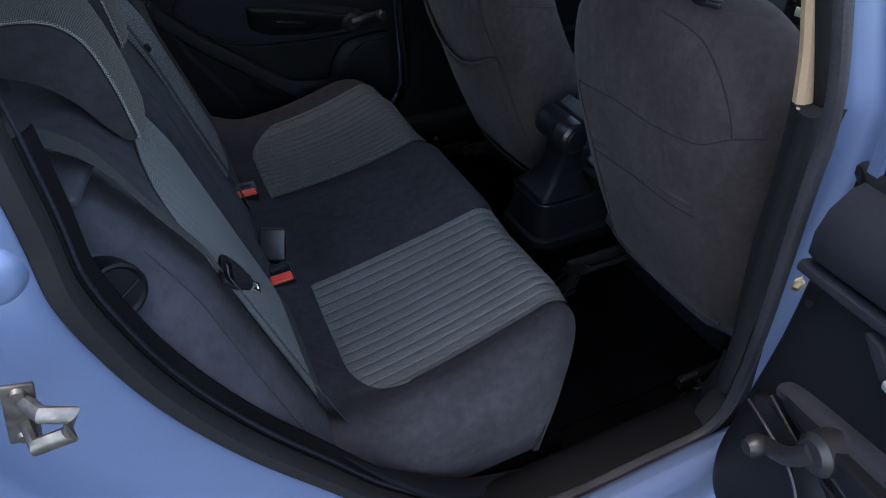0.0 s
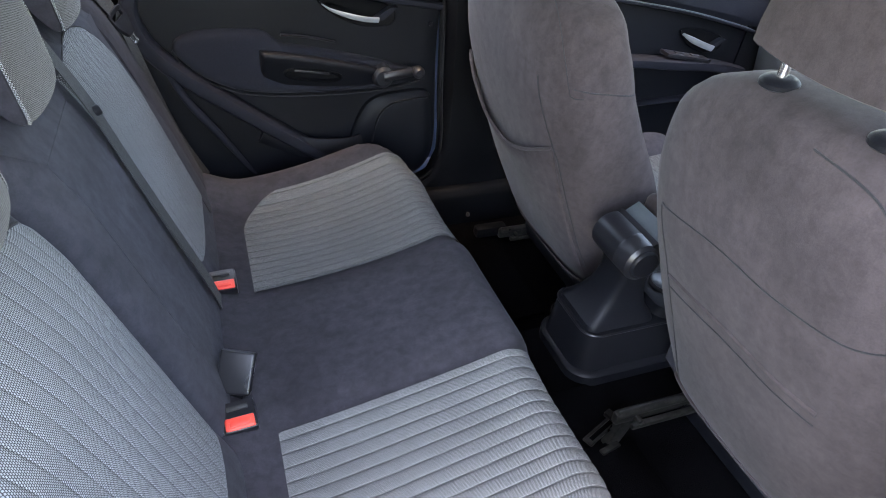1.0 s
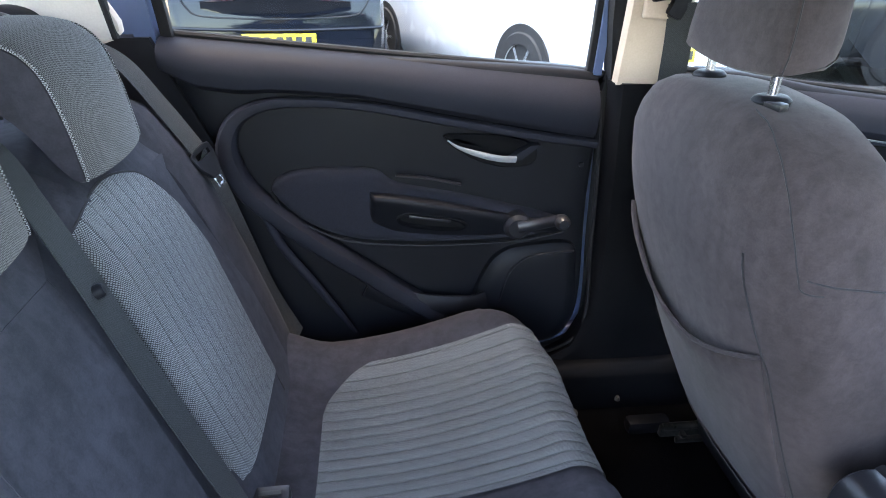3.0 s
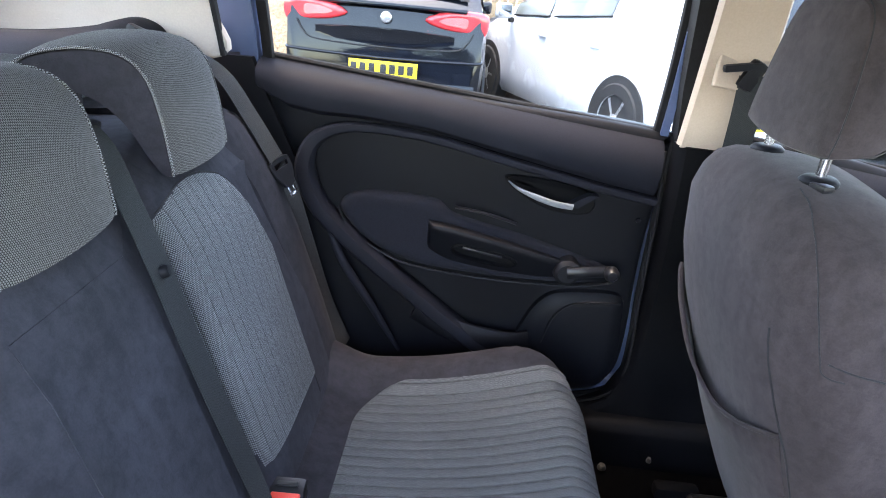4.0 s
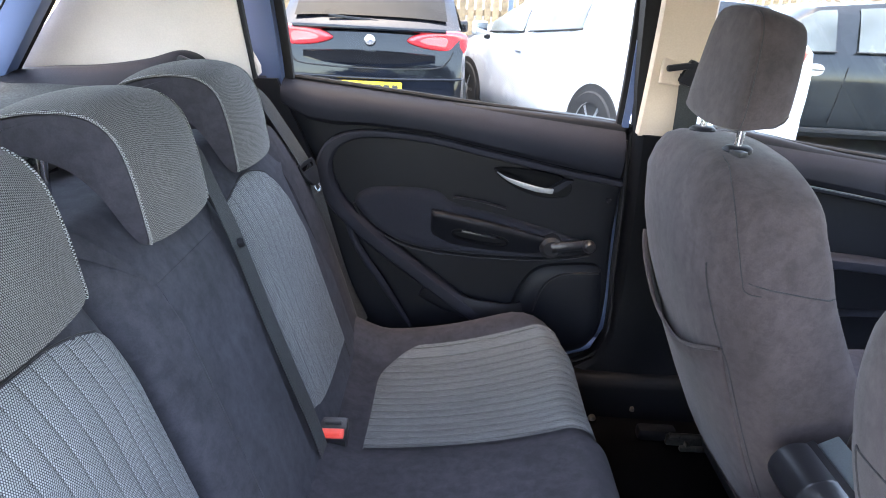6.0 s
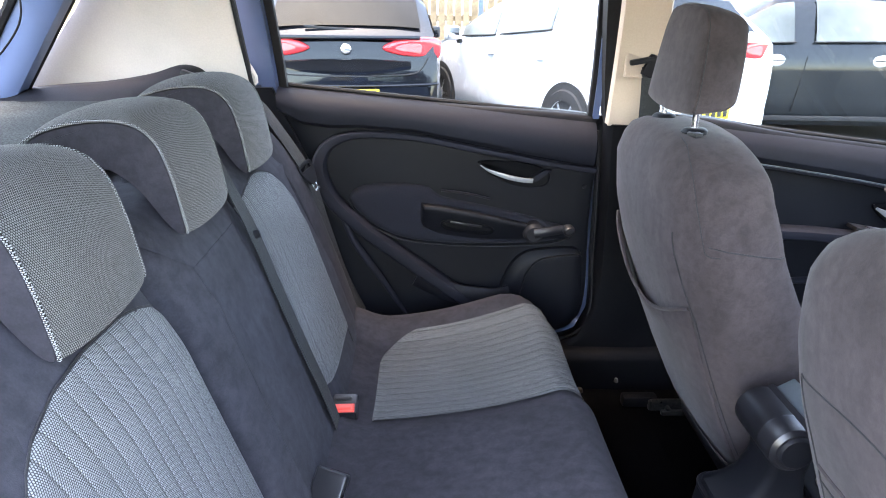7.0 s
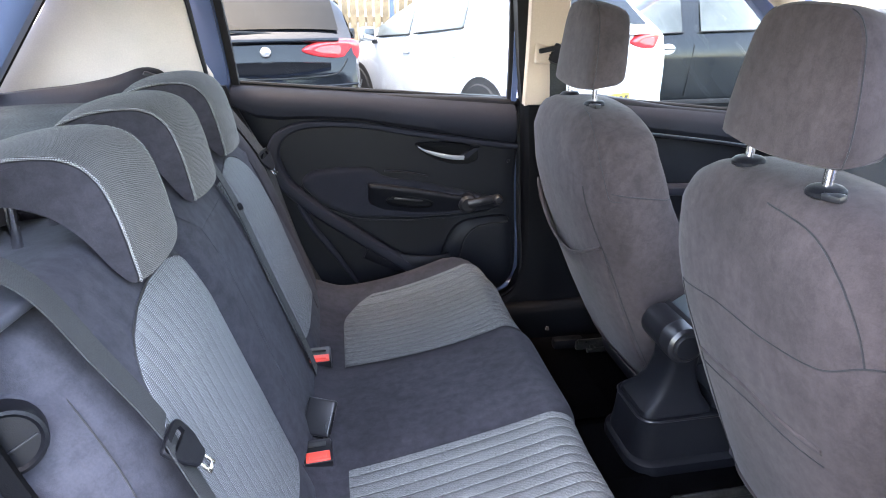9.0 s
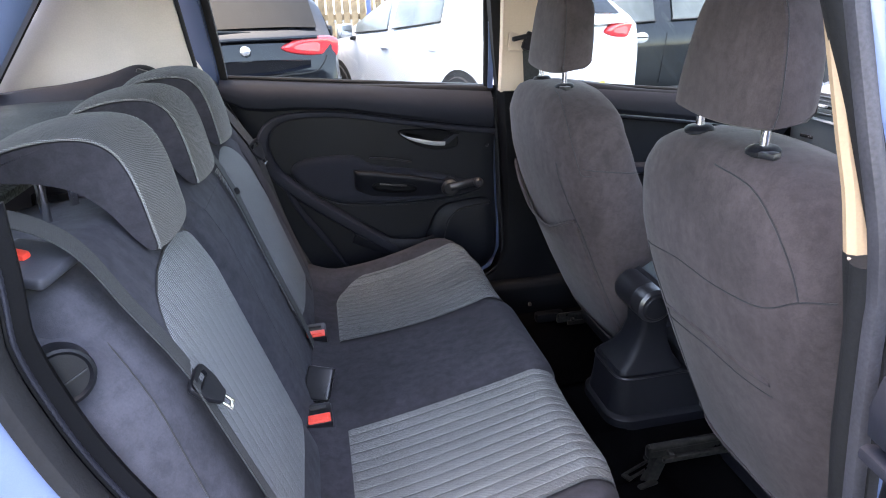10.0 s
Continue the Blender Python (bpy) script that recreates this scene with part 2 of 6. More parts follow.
FENCEWOOD = material("weathered_fence_wood", (0.27, 0.19, 0.115), rough=0.9, spec=0.2, grain=0.3, scale=30, stain=0.3, stain_scale=3, bump=0.3, spread=0.25)
BLUEPOST = material("blue_painted_post", (0.05, 0.09, 0.30), rough=0.5, bump=0.05)
BLACKPAINT = material("black_metallic_car_paint", (0.0042, 0.0048, 0.0065), rough=0.06, metal=0.0, spec=0.36, grain=0.05, scale=600, stain=0.08, bump=0.01, coat=0.0)
WHITEPAINT = material("white_car_paint", (0.66, 0.67, 0.685), rough=0.25, grain=0.02, scale=300, stain=0.03, bump=0.01, coat=0.8)
# the sky's reflection is put into this glass's pale base colour
SKYPAINTGLASS = material("sky_painted_glass", (0.125, 0.138, 0.132), rough=0.05, metal=0.0, spec=0.25, grain=0.0, stain=0.5, stain_scale=1.5, bump=0.0)
CARGLASS = material("sky_reflecting_car_glass", (0.006, 0.0068, 0.0075), rough=0.05, metal=0.0, spec=0.09, grain=0.0, stain=0.3, stain_scale=2.5, bump=0.0)
GREYPAINT = material("dark_grey_car_paint", (0.0100, 0.0125, 0.0140), rough=0.2, metal=0.0, spec=0.3, grain=0.05, scale=600, stain=0.12, stain_scale=1.5, bump=0.01, coat=0.1)
TAILRED = material("red_lamp_lens", (0.62, 0.03, 0.035), rough=0.12, grain=0.03, stain=0.05, bump=0.0, coat=0.6)
TAILPALE = material("pale_lamp_lens", (0.50, 0.14, 0.13), rough=0.15, grain=0.03, bump=0.0, coat=0.6)
TYRE = material("tyre_rubber", (0.011, 0.011, 0.012), rough=0.85, grain=0.3, scale=60, bump=0.3)
ALLOY = material("silver_alloy", (0.62, 0.62, 0.62), rough=0.35, metal=0.6, grain=0.05, bump=0.03)

# ---- shapes ----
C = 1.16  # the car's centre plane


def part(name, bm, mat, parent=None, label="", sharp=38.0):
    """Links a bmesh as one mesh object, under a thing or a part."""
    bmesh.ops.recalc_face_normals(bm, faces=bm.faces[:])
    me = bpy.data.meshes.new(name)
    bm.to_mesh(me)
    bm.free()
    me.materials.append(mat)
    me.shade_smooth()
    me.set_sharp_from_angle(angle=radians(sharp))
    ob = new(name, me)
    if parent is not None:
        ob.parent = parent
        if parent.type == "EMPTY":
            ob.matrix_parent_inverse = Matrix.Translation(-Vector(parent.location))
    if label:
        tagged(ob, label)
    return ob


def thing(name, label, category, group="", at=(0, 0, 0), kind=""):
    e = new(name)
    e.location, e.empty_display_size = at, 0.05
    return tagged(e, label, category, group, kind)


def solid(name, bm, mat, label, category, group="", kind="", sharp=38.0):
    return tagged(part(name, bm, mat, sharp=sharp), label, category, group, kind)


def loft(rings, closed=True, caps=True, loop=False, bm=None):
    """Skin over rings of the same count of points."""
    bm = bm or bmesh.new()
    vs = [[bm.verts.new(p) for p in r] for r in rings]
    k = len(rings[0])
    for a, b in zip(vs, vs[1:] + ([vs[0]] if loop else [])):
        for i in range(k if closed else k - 1):
            j = (i + 1) % k
            bm.faces.new((a[i], a[j], b[j], b[i]))
    if caps and not loop and closed:
        bm.faces.new(vs[0][::-1])
        bm.faces.new(vs[-1])
    return bm


def curve(pts, steps=8, closed=False):
    """A smooth line through points."""
    pts = [Vector(p) for p in pts]
    out, n = [], len(pts)
    for i in range(n if closed else n - 1):
        p = [pts[(i + k) % n] if closed else pts[min(max(i + k, 0), n - 1)] for k in (-1, 0, 1, 2)]
        for s in range(steps):
            t = s / steps
            out.append(0.5 * (2 * p[1] + (p[2] - p[0]) * t + (2 * p[0] - 5 * p[1] + 4 * p[2] - p[3]) * t * t + (3 * p[1] - p[0] - 3 * p[2] + p[3]) * t**3))
    if not closed:
        out.append(pts[-1])
    return out


def sweep(path, profile, side=(0, 0, 1), closed=False, caps=True, bm=None, scale=None):
    """Carries a flat outline of (across, up) along a path; side is the way that counts as up."""
    rings, n = [], len(path)
    side = Vector(side)
    for i, p in enumerate(path):
        a = path[(i - 1) % n] if closed or i else p
        b = path[(i + 1) % n] if closed or i < n - 1 else p
        t = (b - a).normalized()
        across = t.cross(side).normalized()
        up = across.cross(t).normalized()
        k = scale(i / max(1, n - 1)) if scale else 1.0
        rings.append([p + k * (u * across + v * up) for u, v in profile])
    return loft(rings, caps=caps, loop=closed, bm=bm)


def oval(rx, ry, n=12, power=1.0):
    def s(v):
        return math.copysign(abs(v) ** power, v)

    return [(rx * s(math.cos(2 * math.pi * i / n)), ry * s(math.sin(2 * math.pi * i / n))) for i in range(n)]


def rod(path, r, n=10, bm=None, side=(0.02, 0.03, 1)):
    return sweep([Vector(p) for p in path], oval(r, r, n), side=side, bm=bm)


def box(sx, sy, sz, m=Matrix(), bevel=0.006, seg=2, bm=None):
    """A box with rounded edges, at the pose m."""
    b = bmesh.new()
    bmesh.ops.create_cube(b, size=1.0, matrix=Matrix.Diagonal((sx, sy, sz, 1)))
    if bevel:
        bmesh.ops.bevel(b, geom=b.edges[:], offset=min(bevel, 0.49 * min(sx, sy, sz)), segments=seg, profile=0.6, affect="EDGES")
    b.transform(m)
    return b if bm is None else join(bm, b)


def join(bm, other):
    me = bpy.data.meshes.new("piece")
    other.to_mesh(me)
    other.free()
    bm.from_mesh(me)
    bpy.data.meshes.remove(me)
    return bm


def turned(profile, m=Matrix(), n=24, bm=None, ends=True):
    """A solid of revolution about z from (radius, height) pairs."""
    rings = [[m @ Vector((max(r, 1e-4) * math.cos(2 * math.pi * i / n), max(r, 1e-4) * math.sin(2 * math.pi * i / n), h)) for i in range(n)] for r, h in profile]
    return loft(rings, bm=bm, caps=ends)


def outward(pts):
    """Normals of a closed flat outline, away from its middle."""
    n = len(pts)
    area = sum(pts[i][0] * pts[(i + 1) % n][1] - pts[(i + 1) % n][0] * pts[i][1] for i in range(n))
    out = []
    for i in range(n):
        d = (pts[(i + 1) % n] - pts[i - 1]).normalized()
        out.append(Vector((d[1], -d[0])) * (1 if area > 0 else -1))
    return out


def puff(outline, levels, place, middle, inner=(0.25, 0.5, 0.75, 0.95), bm=None):
    """A padded form: rings of the flat outline moved inwards by levels of (inset, height); its last ring is closed towards middle(p).
    place(u, v, h) lays it into the world."""
    nor = outward(outline)
    rings = []
    for k, _ in levels:
        ring = [p - min(k, 0.02) * q for p, q in zip(outline, nor)]
        if k > 0.02:  # deeper in, towards the middle, so that tight corners do not fold over
            ways = [middle(p) - p for p in ring]
            ring = [p + w * min(0.96, (k - 0.02) / max(w.length, 1e-6)) for p, w in zip(ring, ways)]
        rings.append(ring)
    hs = [h for _, h in levels]
    last, top = rings[-1], hs[-1]
    for f in inner:
        rings.append([p.lerp(middle(p), f) for p in last])
        hs.append(top)
    return loft([[place(p[0], p[1], h) for p in r] for r, h in zip(rings, hs)], bm=bm)


def skin(f, us, vs, thick=None, uv=None, bm=None):
    """An open sheet f(u, v), doubled by thick where given; uv gives the cloth's own metres."""
    bm = bm or bmesh.new()
    layer = bm.loops.layers.uv.verify()
    grid = [[bm.verts.new(f(u, v)) for v in vs] for u in us]
    for i in range(len(us) - 1):
        for j in range(len(vs) - 1):
            fa = bm.faces.new((grid[i][j], grid[i + 1][j], grid[i + 1][j + 1], grid[i][j + 1]))
            for lo, (a, b) in zip(fa.loops, ((i, j), (i + 1, j), (i + 1, j + 1), (i, j + 1))):
                lo[layer].uv = uv(us[a], vs[b]) if uv else (us[a], vs[b])
    return bm


def span(a, b, n):
    return [a + (b - a) * i / n for i in range(n + 1)]


def span_pairs(a, b, n):
    return [(a[0] + (b[0] - a[0]) * i / n, a[1] + (b[1] - a[1]) * i / n) for i in range(n + 1)]


def smooth(a, b, x):
    t = min(1, max(0, (x - a) / (b - a)))
    return t * t * (3 - 2 * t)


def at_heights(table, z):
    """Linear look-up in rows of (key, value)."""
    return float(np.interp(z, [r[0] for r in table], [r[1] for r in table]))


def flip(p):
    """To the other side of the car."""
    return Vector((p[0], 2 * C - p[1], p[2]))

# ---- car shell: the setting ----
YF, YN = 2.005, 2 * C - 2.005  # outer skins, far and near
FLOOR_Z = 0.205


def prism(outline, lo, hi, axis="y"):
    """A flat outline of (x, z) drawn out between two planes."""
    def at(p, d):
        return (p[0], d, p[1]) if axis == "y" else (p[0], p[1], d)

    return loft([[Vector(at(p, lo)) for p in outline], [Vector(at(p, hi)) for p in outline]])


# floor pan with raised tunnel and heel board under the bench
fl = [(C - 0.70, FLOOR_Z), (C - 0.16, FLOOR_Z), (C - 0.12, 0.230), (C - 0.09, 0.276), (C + 0.10, 0.276), (C + 0.13, 0.230), (C + 0.17, FLOOR_Z), (C + 0.70, FLOOR_Z)]
fl = [(C - 0.70, 0.15)] + fl + [(C + 0.70, 0.15)]
rings = [[Vector((x, p[0], p[1] + 0.004 * noise.noise(Vector((x * 6, p[0] * 9, 0))))) for p in fl] for x in span(0.30, 2.30, 60)]
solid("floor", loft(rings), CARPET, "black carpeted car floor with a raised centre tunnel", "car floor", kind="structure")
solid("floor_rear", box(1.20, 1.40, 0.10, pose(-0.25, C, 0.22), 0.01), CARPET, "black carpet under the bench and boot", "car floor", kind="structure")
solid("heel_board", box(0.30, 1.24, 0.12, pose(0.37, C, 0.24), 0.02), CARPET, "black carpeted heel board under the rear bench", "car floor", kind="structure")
# mat with raised rim in the far footwell

for sy, nm in ((1, "far"), (-1, "near")):
    yc = C + sy * 0.38
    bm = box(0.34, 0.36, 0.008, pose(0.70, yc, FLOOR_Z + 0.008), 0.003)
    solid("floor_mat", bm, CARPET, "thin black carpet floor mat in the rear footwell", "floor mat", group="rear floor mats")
for x, y, z, r in ((0.711, 1.789, 0.222, 0.010), (0.817, 1.797, 0.250, 0.006)):
    solid("floor_fastener", turned([(0, 0.012), (r * 0.7, 0.011), (r, 0.004), (r, 0), (0, 0)], pose(x, y, z - 0.008)), STEEL, "small bright floor fastener by the sill", "fastener", group="floor fasteners")

# sills with step covers
for sy, nm in ((1, "far"), (-1, "near")):
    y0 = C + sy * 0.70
    bm = box(1.9, 0.10, 0.15, pose(1.05, y0, 0.255), 0.03, 3)
    solid("sill_" + nm, bm, SILLTRIM, "black plastic sill cover along the door opening", "sill", kind="structure")
    bm = box(2.4, 0.06, 0.30, pose(0.80, C + sy * 0.79, 0.22), 0.03, 3)
    solid("rocker_" + nm, bm, PAINT, "light blue painted rocker panel", "bodywork", kind="structure")
solid("kick_cover", box(0.10, 0.035, 0.035, pose(0.86, C + 0.56, 0.235), 0.012), SILLTRIM, "black plastic cover on the floor by the sill", "cover")

# roof, headliner, closing panels
solid("roof", box(2.2, 1.16, 0.03, pose(0.45, C, 1.475), 0.012), PAINT, "light blue painted roof", "bodywork", kind="structure")
solid("ceiling", box(2.1, 1.10, 0.012, pose(0.45, C, 1.448), 0.004), HEADLINER, "cream headliner", "headliner", kind="structure")
solid("firewall", box(0.05, 1.44, 0.75, pose(2.33, C, 0.55), 0.01), PLASTIC, "black bulkhead ahead of the dashboard", "bulkhead", kind="structure")


def strip(points, profile, name, mat, label, side=(0, 1, 0), cat="trim"):
    return solid(name, sweep(curve(points, 8), profile, side=side), mat, label, cat, kind="structure")


for sy, nm in ((1, "far"), (-1, "near")):
    y = lambda d: C + sy * d  # noqa: E731
    # roof rails and windscreen pillars
    strip([(-0.75, y(0.54), 1.40), (-0.2, y(0.56), 1.435), (0.5, y(0.57), 1.450), (1.15, y(0.56), 1.43), (1.42, y(0.61), 1.32), (1.67, y(0.685), 1.13), (1.86, y(0.74), 0.94), (1.93, y(0.75), 0.84)], oval(0.038, 0.032, 12, 0.7), "roof_rail_" + nm, PAINT, "light blue roof rail and windscreen pillar", cat="bodywork")
    strip([(-0.70, y(0.515), 1.405), (0.5, y(0.53), 1.44), (1.12, y(0.525), 1.42), (1.37, y(0.57), 1.30), (1.60, y(0.64), 1.15), (1.755, y(0.69), 1.01), (1.825, y(0.705), 0.85)], oval(0.030, 0.028, 12, 0.7), "pillar_trim_front_" + nm, CREAM, "cream windscreen pillar trim")
    # outer wing ahead of the doors and rear quarter below the waist
    solid("rear_quarter_" + nm, prism([(-1.0, 0.30), (-0.45, 0.30), (-0.30, 0.62), (-0.165, 0.80), (-0.175, 1.02), (-1.0, 1.04)], y(0.735), y(0.80)), PAINT, "light blue rear quarter panel", "bodywork", kind="structure") if sy > 0 else None
    # middle pillar, cream above and black below
    cream = [(0.714, y(0.672), 0.982), (0.711, y(0.645), 1.10), (0.703, y(0.605), 1.25), (0.685, y(0.55), 1.41)]
    section = ((0, 0.012), (0.0, 0.0), (0.03, -0.008), (0.5, -0.016), (0.92, -0.010), (0.98, 0.0), (1, 0.012))
    if sy < 0:
        # its rear edge turns outwards to the door seal
        cream = [(0.698, 0.460, 0.998), (0.692, 0.472, 1.06), (0.683, 0.487, 1.12), (0.667, 0.521, 1.25), (0.652, 0.562, 1.41)]
        section = ((0.34, 0.006), (0.05, 0.004), (0.0, -0.002), (0.02, -0.010), (0.20, -0.018), (0.92, -0.022), (0.95, 0.0))
    rings = []
    for k, (px, py, pz) in enumerate(curve(cream, 6)):
        w = 0.130 - 0.02 * k / 18
        rings.append([Vector((px + a * w, py + sy * b, pz)) for a, b in section])
    # the near trim carries its light in the colour
    solid("pillar_trim_upper_" + nm, loft(rings), CREAM if sy > 0 else CREAM_NEARLIT, "cream middle pillar trim above the waist", "pillar trim", kind="structure")
    low = [(0.716, 0.980, 0.672, 0.125), (0.728, 0.80, 0.682, 0.135), (0.735, 0.60, 0.69, 0.15), (0.735, 0.45, 0.695, 0.175), (0.70, 0.36, 0.70, 0.26), (0.62, 0.315, 0.70, 0.42)]
    if sy < 0:
        low = [(0.693, 0.999, 0.700, 0.08), (0.706, 0.96, 0.696, 0.09), (0.724, 0.90, 0.692, 0.10), (0.743, 0.75, 0.692, 0.10), (0.765, 0.62, 0.695, 0.10), (0.788, 0.50, 0.70, 0.11), (0.80, 0.38, 0.70, 0.12), (0.74, 0.315, 0.70, 0.26)]
    rings = []
    for px, pz, py, w in low:
        rings.append([Vector((px + a * w, y(py) + sy * b, pz)) for a, b in ((0, 0.035), (0.03, 0.0), (0.10, -0.012), (0.5, -0.018), (0.9, -0.012), (0.97, 0.0), (1, 0.035))])
    solid("pillar_trim_lower_" + nm, loft(rings), SILLTRIM if sy > 0 else RUBBER, "black plastic middle pillar trim below the waist", "pillar trim", kind="structure")
    solid("pillar_clip_" + nm, box(0.012, 0.006, 0.004, pose(0.722, y(0.668), 0.980) if sy > 0 else pose(0.700, 0.455, 0.997), 0.002), CREAM, "small clip under the cream pillar trim", "trim", kind="structure")
    core = prism([(0.85, 0.30), (0.85, 0.50), (0.80, 0.78), (0.725, 0.965), (0.704, 1.083), (0.684, 1.22), (0.655, 1.42), (0.78, 1.42), (0.84, 1.0), (0.90, 0.6), (0.93, 0.30)], y(0.712), y(0.755))
    for v in core.verts:  # the sides lean in above the waist
        v.co.y -= sy * 0.28 * max(0.0, v.co.z - 1.0)
    if sy < 0:
        core.free()
        continue
    solid("pillar_core_" + nm, core, RUBBER, "black covered middle pillar behind the door seal", "bodywork", kind="structure")

strip([(0.697, 0.438, 1.000), (0.705, 0.438, 0.962), (0.712, 0.438, 0.906), (0.724, 0.438, 0.83), (0.736, 0.438, 0.747), (0.752, 0.440, 0.66), (0.778, 0.445, 0.52), (0.80, 0.45, 0.40)], oval(0.013, 0.013, 12, 0.8), "pillar_seal_near", RUBBER, "grained black seal along the middle pillar", cat="seal")
strip([(0.628, 0.505, 1.41), (0.640, 0.468, 1.28), (0.652, 0.428, 1.15), (0.663, 0.402, 1.06), (0.672, 0.392, 0.989), (0.677, 0.392, 0.949), (0.686, 0.389, 0.86), (0.698, 0.386, 0.76), (0.718, 0.388, 0.65), (0.735, 0.392, 0.54), (0.750, 0.400, 0.43), (0.738, 0.408, 0.363), (0.700, 0.412, 0.342), (0.62, 0.414, 0.338), (0.45, 0.414, 0.338), (0.32, 0.42, 0.345)], oval(0.009, 0.010, 10, 0.8), "pillar_tube_near", TUBEGREY, "soft grey tube seal down the pillar and along the sill", cat="seal")

# cream quarter trim behind the far door, with the blue tailgate frame
qt = curve([(-0.150, 1.062), (-0.158, 1.15), (-0.168, 1.27), (-0.185, 1.42), (-0.40, 1.42), (-0.50, 1.27), (-0.56, 1.20), (-0.66, 1.085), (-0.69, 1.03), (-0.4, 1.03)], 5, closed=True)
for sy, nm in ((1, "far"), (-1, "near")):
    def qp(u, v, h, sy=sy):
        return Vector((u, C + sy * (0.665 - 0.16 * max(0, v - 1.05) - 0.03 * smooth(-0.45, -0.7, u) + 0.02 * math.sin(7 * u) - h), v))

    solid("quarter_trim_" + nm, puff(qt, [(0.0, -0.012), (0.0, -0.006), (0.004, -0.001), (0.012, 0.0)], qp, lambda p: Vector((min(max(p[0], -0.45), -0.28), min(max(p[1], 1.1), 1.3)))), QUARTER, "cream moulded quarter trim beside the boot", "pillar trim", kind="structure")
    edge = [qp(a + 0.003, b, -0.004) for a, b in ((-0.150, 1.065), (-0.154, 1.11), (-0.158, 1.15), (-0.163, 1.21), (-0.168, 1.27), (-0.178, 1.36), (-0.185, 1.41))]
    strip([tuple(p) for p in edge], oval(0.006, 0.010, 8), "quarter_seal_" + nm, RUBBER, "black seal along the quarter trim", cat="seal")
    # tailgate surround
    line = [(-0.80, C + sy * 0.62, 0.95), (-0.715, C + sy * 0.61, 1.06), (-0.60, C + sy * 0.585, 1.20), (-0.50, C + sy * 0.56, 1.32), (-0.42, C + sy * 0.53, 1.42)]
    strip(line, oval(0.050, 0.030, 12, 0.6), "tailgate_frame_" + nm, PAINT, "light blue painted tailgate frame", cat="bodywork")
    line2 = [(p[0] + 0.052, p[1] + sy * 0.012, p[2] + 0.002) for p in line]
    strip(line2, oval(0.012, 0.012, 8), "tailgate_seal_" + nm, RUBBER, "black rubber tailgate seal", cat="seal")
    line3 = [(p[0] - 0.05, p[1] - sy * 0.02, p[2]) for p in line]
    strip(line3, oval(0.012, 0.012, 8), "tailgate_glass_edge_" + nm, RUBBER, "black edge of the rear screen", cat="seal")
    # shelf side support, with its raised speaker end
    top = curve([(-0.80, 1.045), (-0.60, 1.068), (-0.48, 1.078), (-0.38, 1.095), (-0.31, 1.116), (-0.27, 1.114), (-0.245, 1.095), (-0.235, 1.05)], 6)
    rings = []
    for p in top:
        rings.append([Vector((p[0], C + sy * d, z)) for d, z in ((0.655, 0.95), (0.655, p[1] - 0.004), (0.648, p[1]), (0.60, p[1] - 0.002), (0.57, p[1] - 0.018), (0.545, min(1.045, p[1] - 0.02)), (0.545, 0.95))])
    solid("shelf_support_" + nm, loft(rings), SOFTTRIM, "charcoal plastic parcel shelf support with raised end", "trim", kind="structure")
    bm = box(0.035, 0.018, 0.020, pose(-0.272, C + sy * 0.585, 1.098, 0, 20, 0), 0.006)
    solid("shelf_hook_" + nm, bm, GLOSSBLACK, "black hinge hook of the parcel shelf", "hook", kind="structure")

shelf = thing("parcel_shelf", "grey speckled felt parcel shelf behind the bench", "parcel shelf", at=(-0.5, C, 1.0))
rings = []
for yy in span(C - 0.56, C + 0.56, 14):
    rings.append([Vector((x, yy, z)) for x, z in ((-0.78, 1.02), (-0.78, 1.04), (-0.55, 1.046), (-0.36, 1.046), (-0.29, 1.040), (-0.275, 1.030), (-0.28, 1.015))])
part("board", loft(rings), SHELFCARPET, shelf)
cord = curve([(-0.60, C + 0.555, 1.275), (-0.575, C + 0.53, 1.25), (-0.575, C + 0.50, 1.20), (-0.62, C + 0.46, 1.135), (-0.70, C + 0.43, 1.10), (-0.80, C + 0.42, 1.08)], 8)
part("lift_cord", rod(cord, 0.0022, 6), PLASTIC, shelf, "thin black lifting cord")

# tailgate below and above its glass, rear screen, windscreen
solid("tailgate", box(0.06, 1.30, 0.70, pose(-0.90, C, 0.68, 0, 8, 0), 0.02), PAINT, "light blue tailgate", "bodywork", kind="structure")
pane = solid("rear_screen", loft([[Vector((-0.86, C - 0.60, 1.02)), Vector((-0.86, C + 0.60, 1.02)), Vector((-0.47, C + 0.50, 1.44)), Vector((-0.47, C - 0.50, 1.44))], [Vector((-0.865, C - 0.60, 1.02)), Vector((-0.865, C + 0.60, 1.02)), Vector((-0.475, C + 0.50, 1.44)), Vector((-0.475, C - 0.50, 1.44))]]), GLASS, "clear rear screen", "window", kind="structure")
pane.visible_shadow = False
pane = solid("windscreen", loft([[Vector((2.10, C - 0.66, 0.92)), Vector((2.10, C + 0.66, 0.92)), Vector((1.36, C + 0.58, 1.43)), Vector((1.36, C - 0.58, 1.43))], [Vector((2.11, C - 0.66, 0.925)), Vector((2.11, C + 0.66, 0.925)), Vector((1.37, C + 0.58, 1.435)), Vector((1.37, C - 0.58, 1.435))]]), GLASS, "clear windscreen", "window", kind="structure")
pane.visible_shadow = False

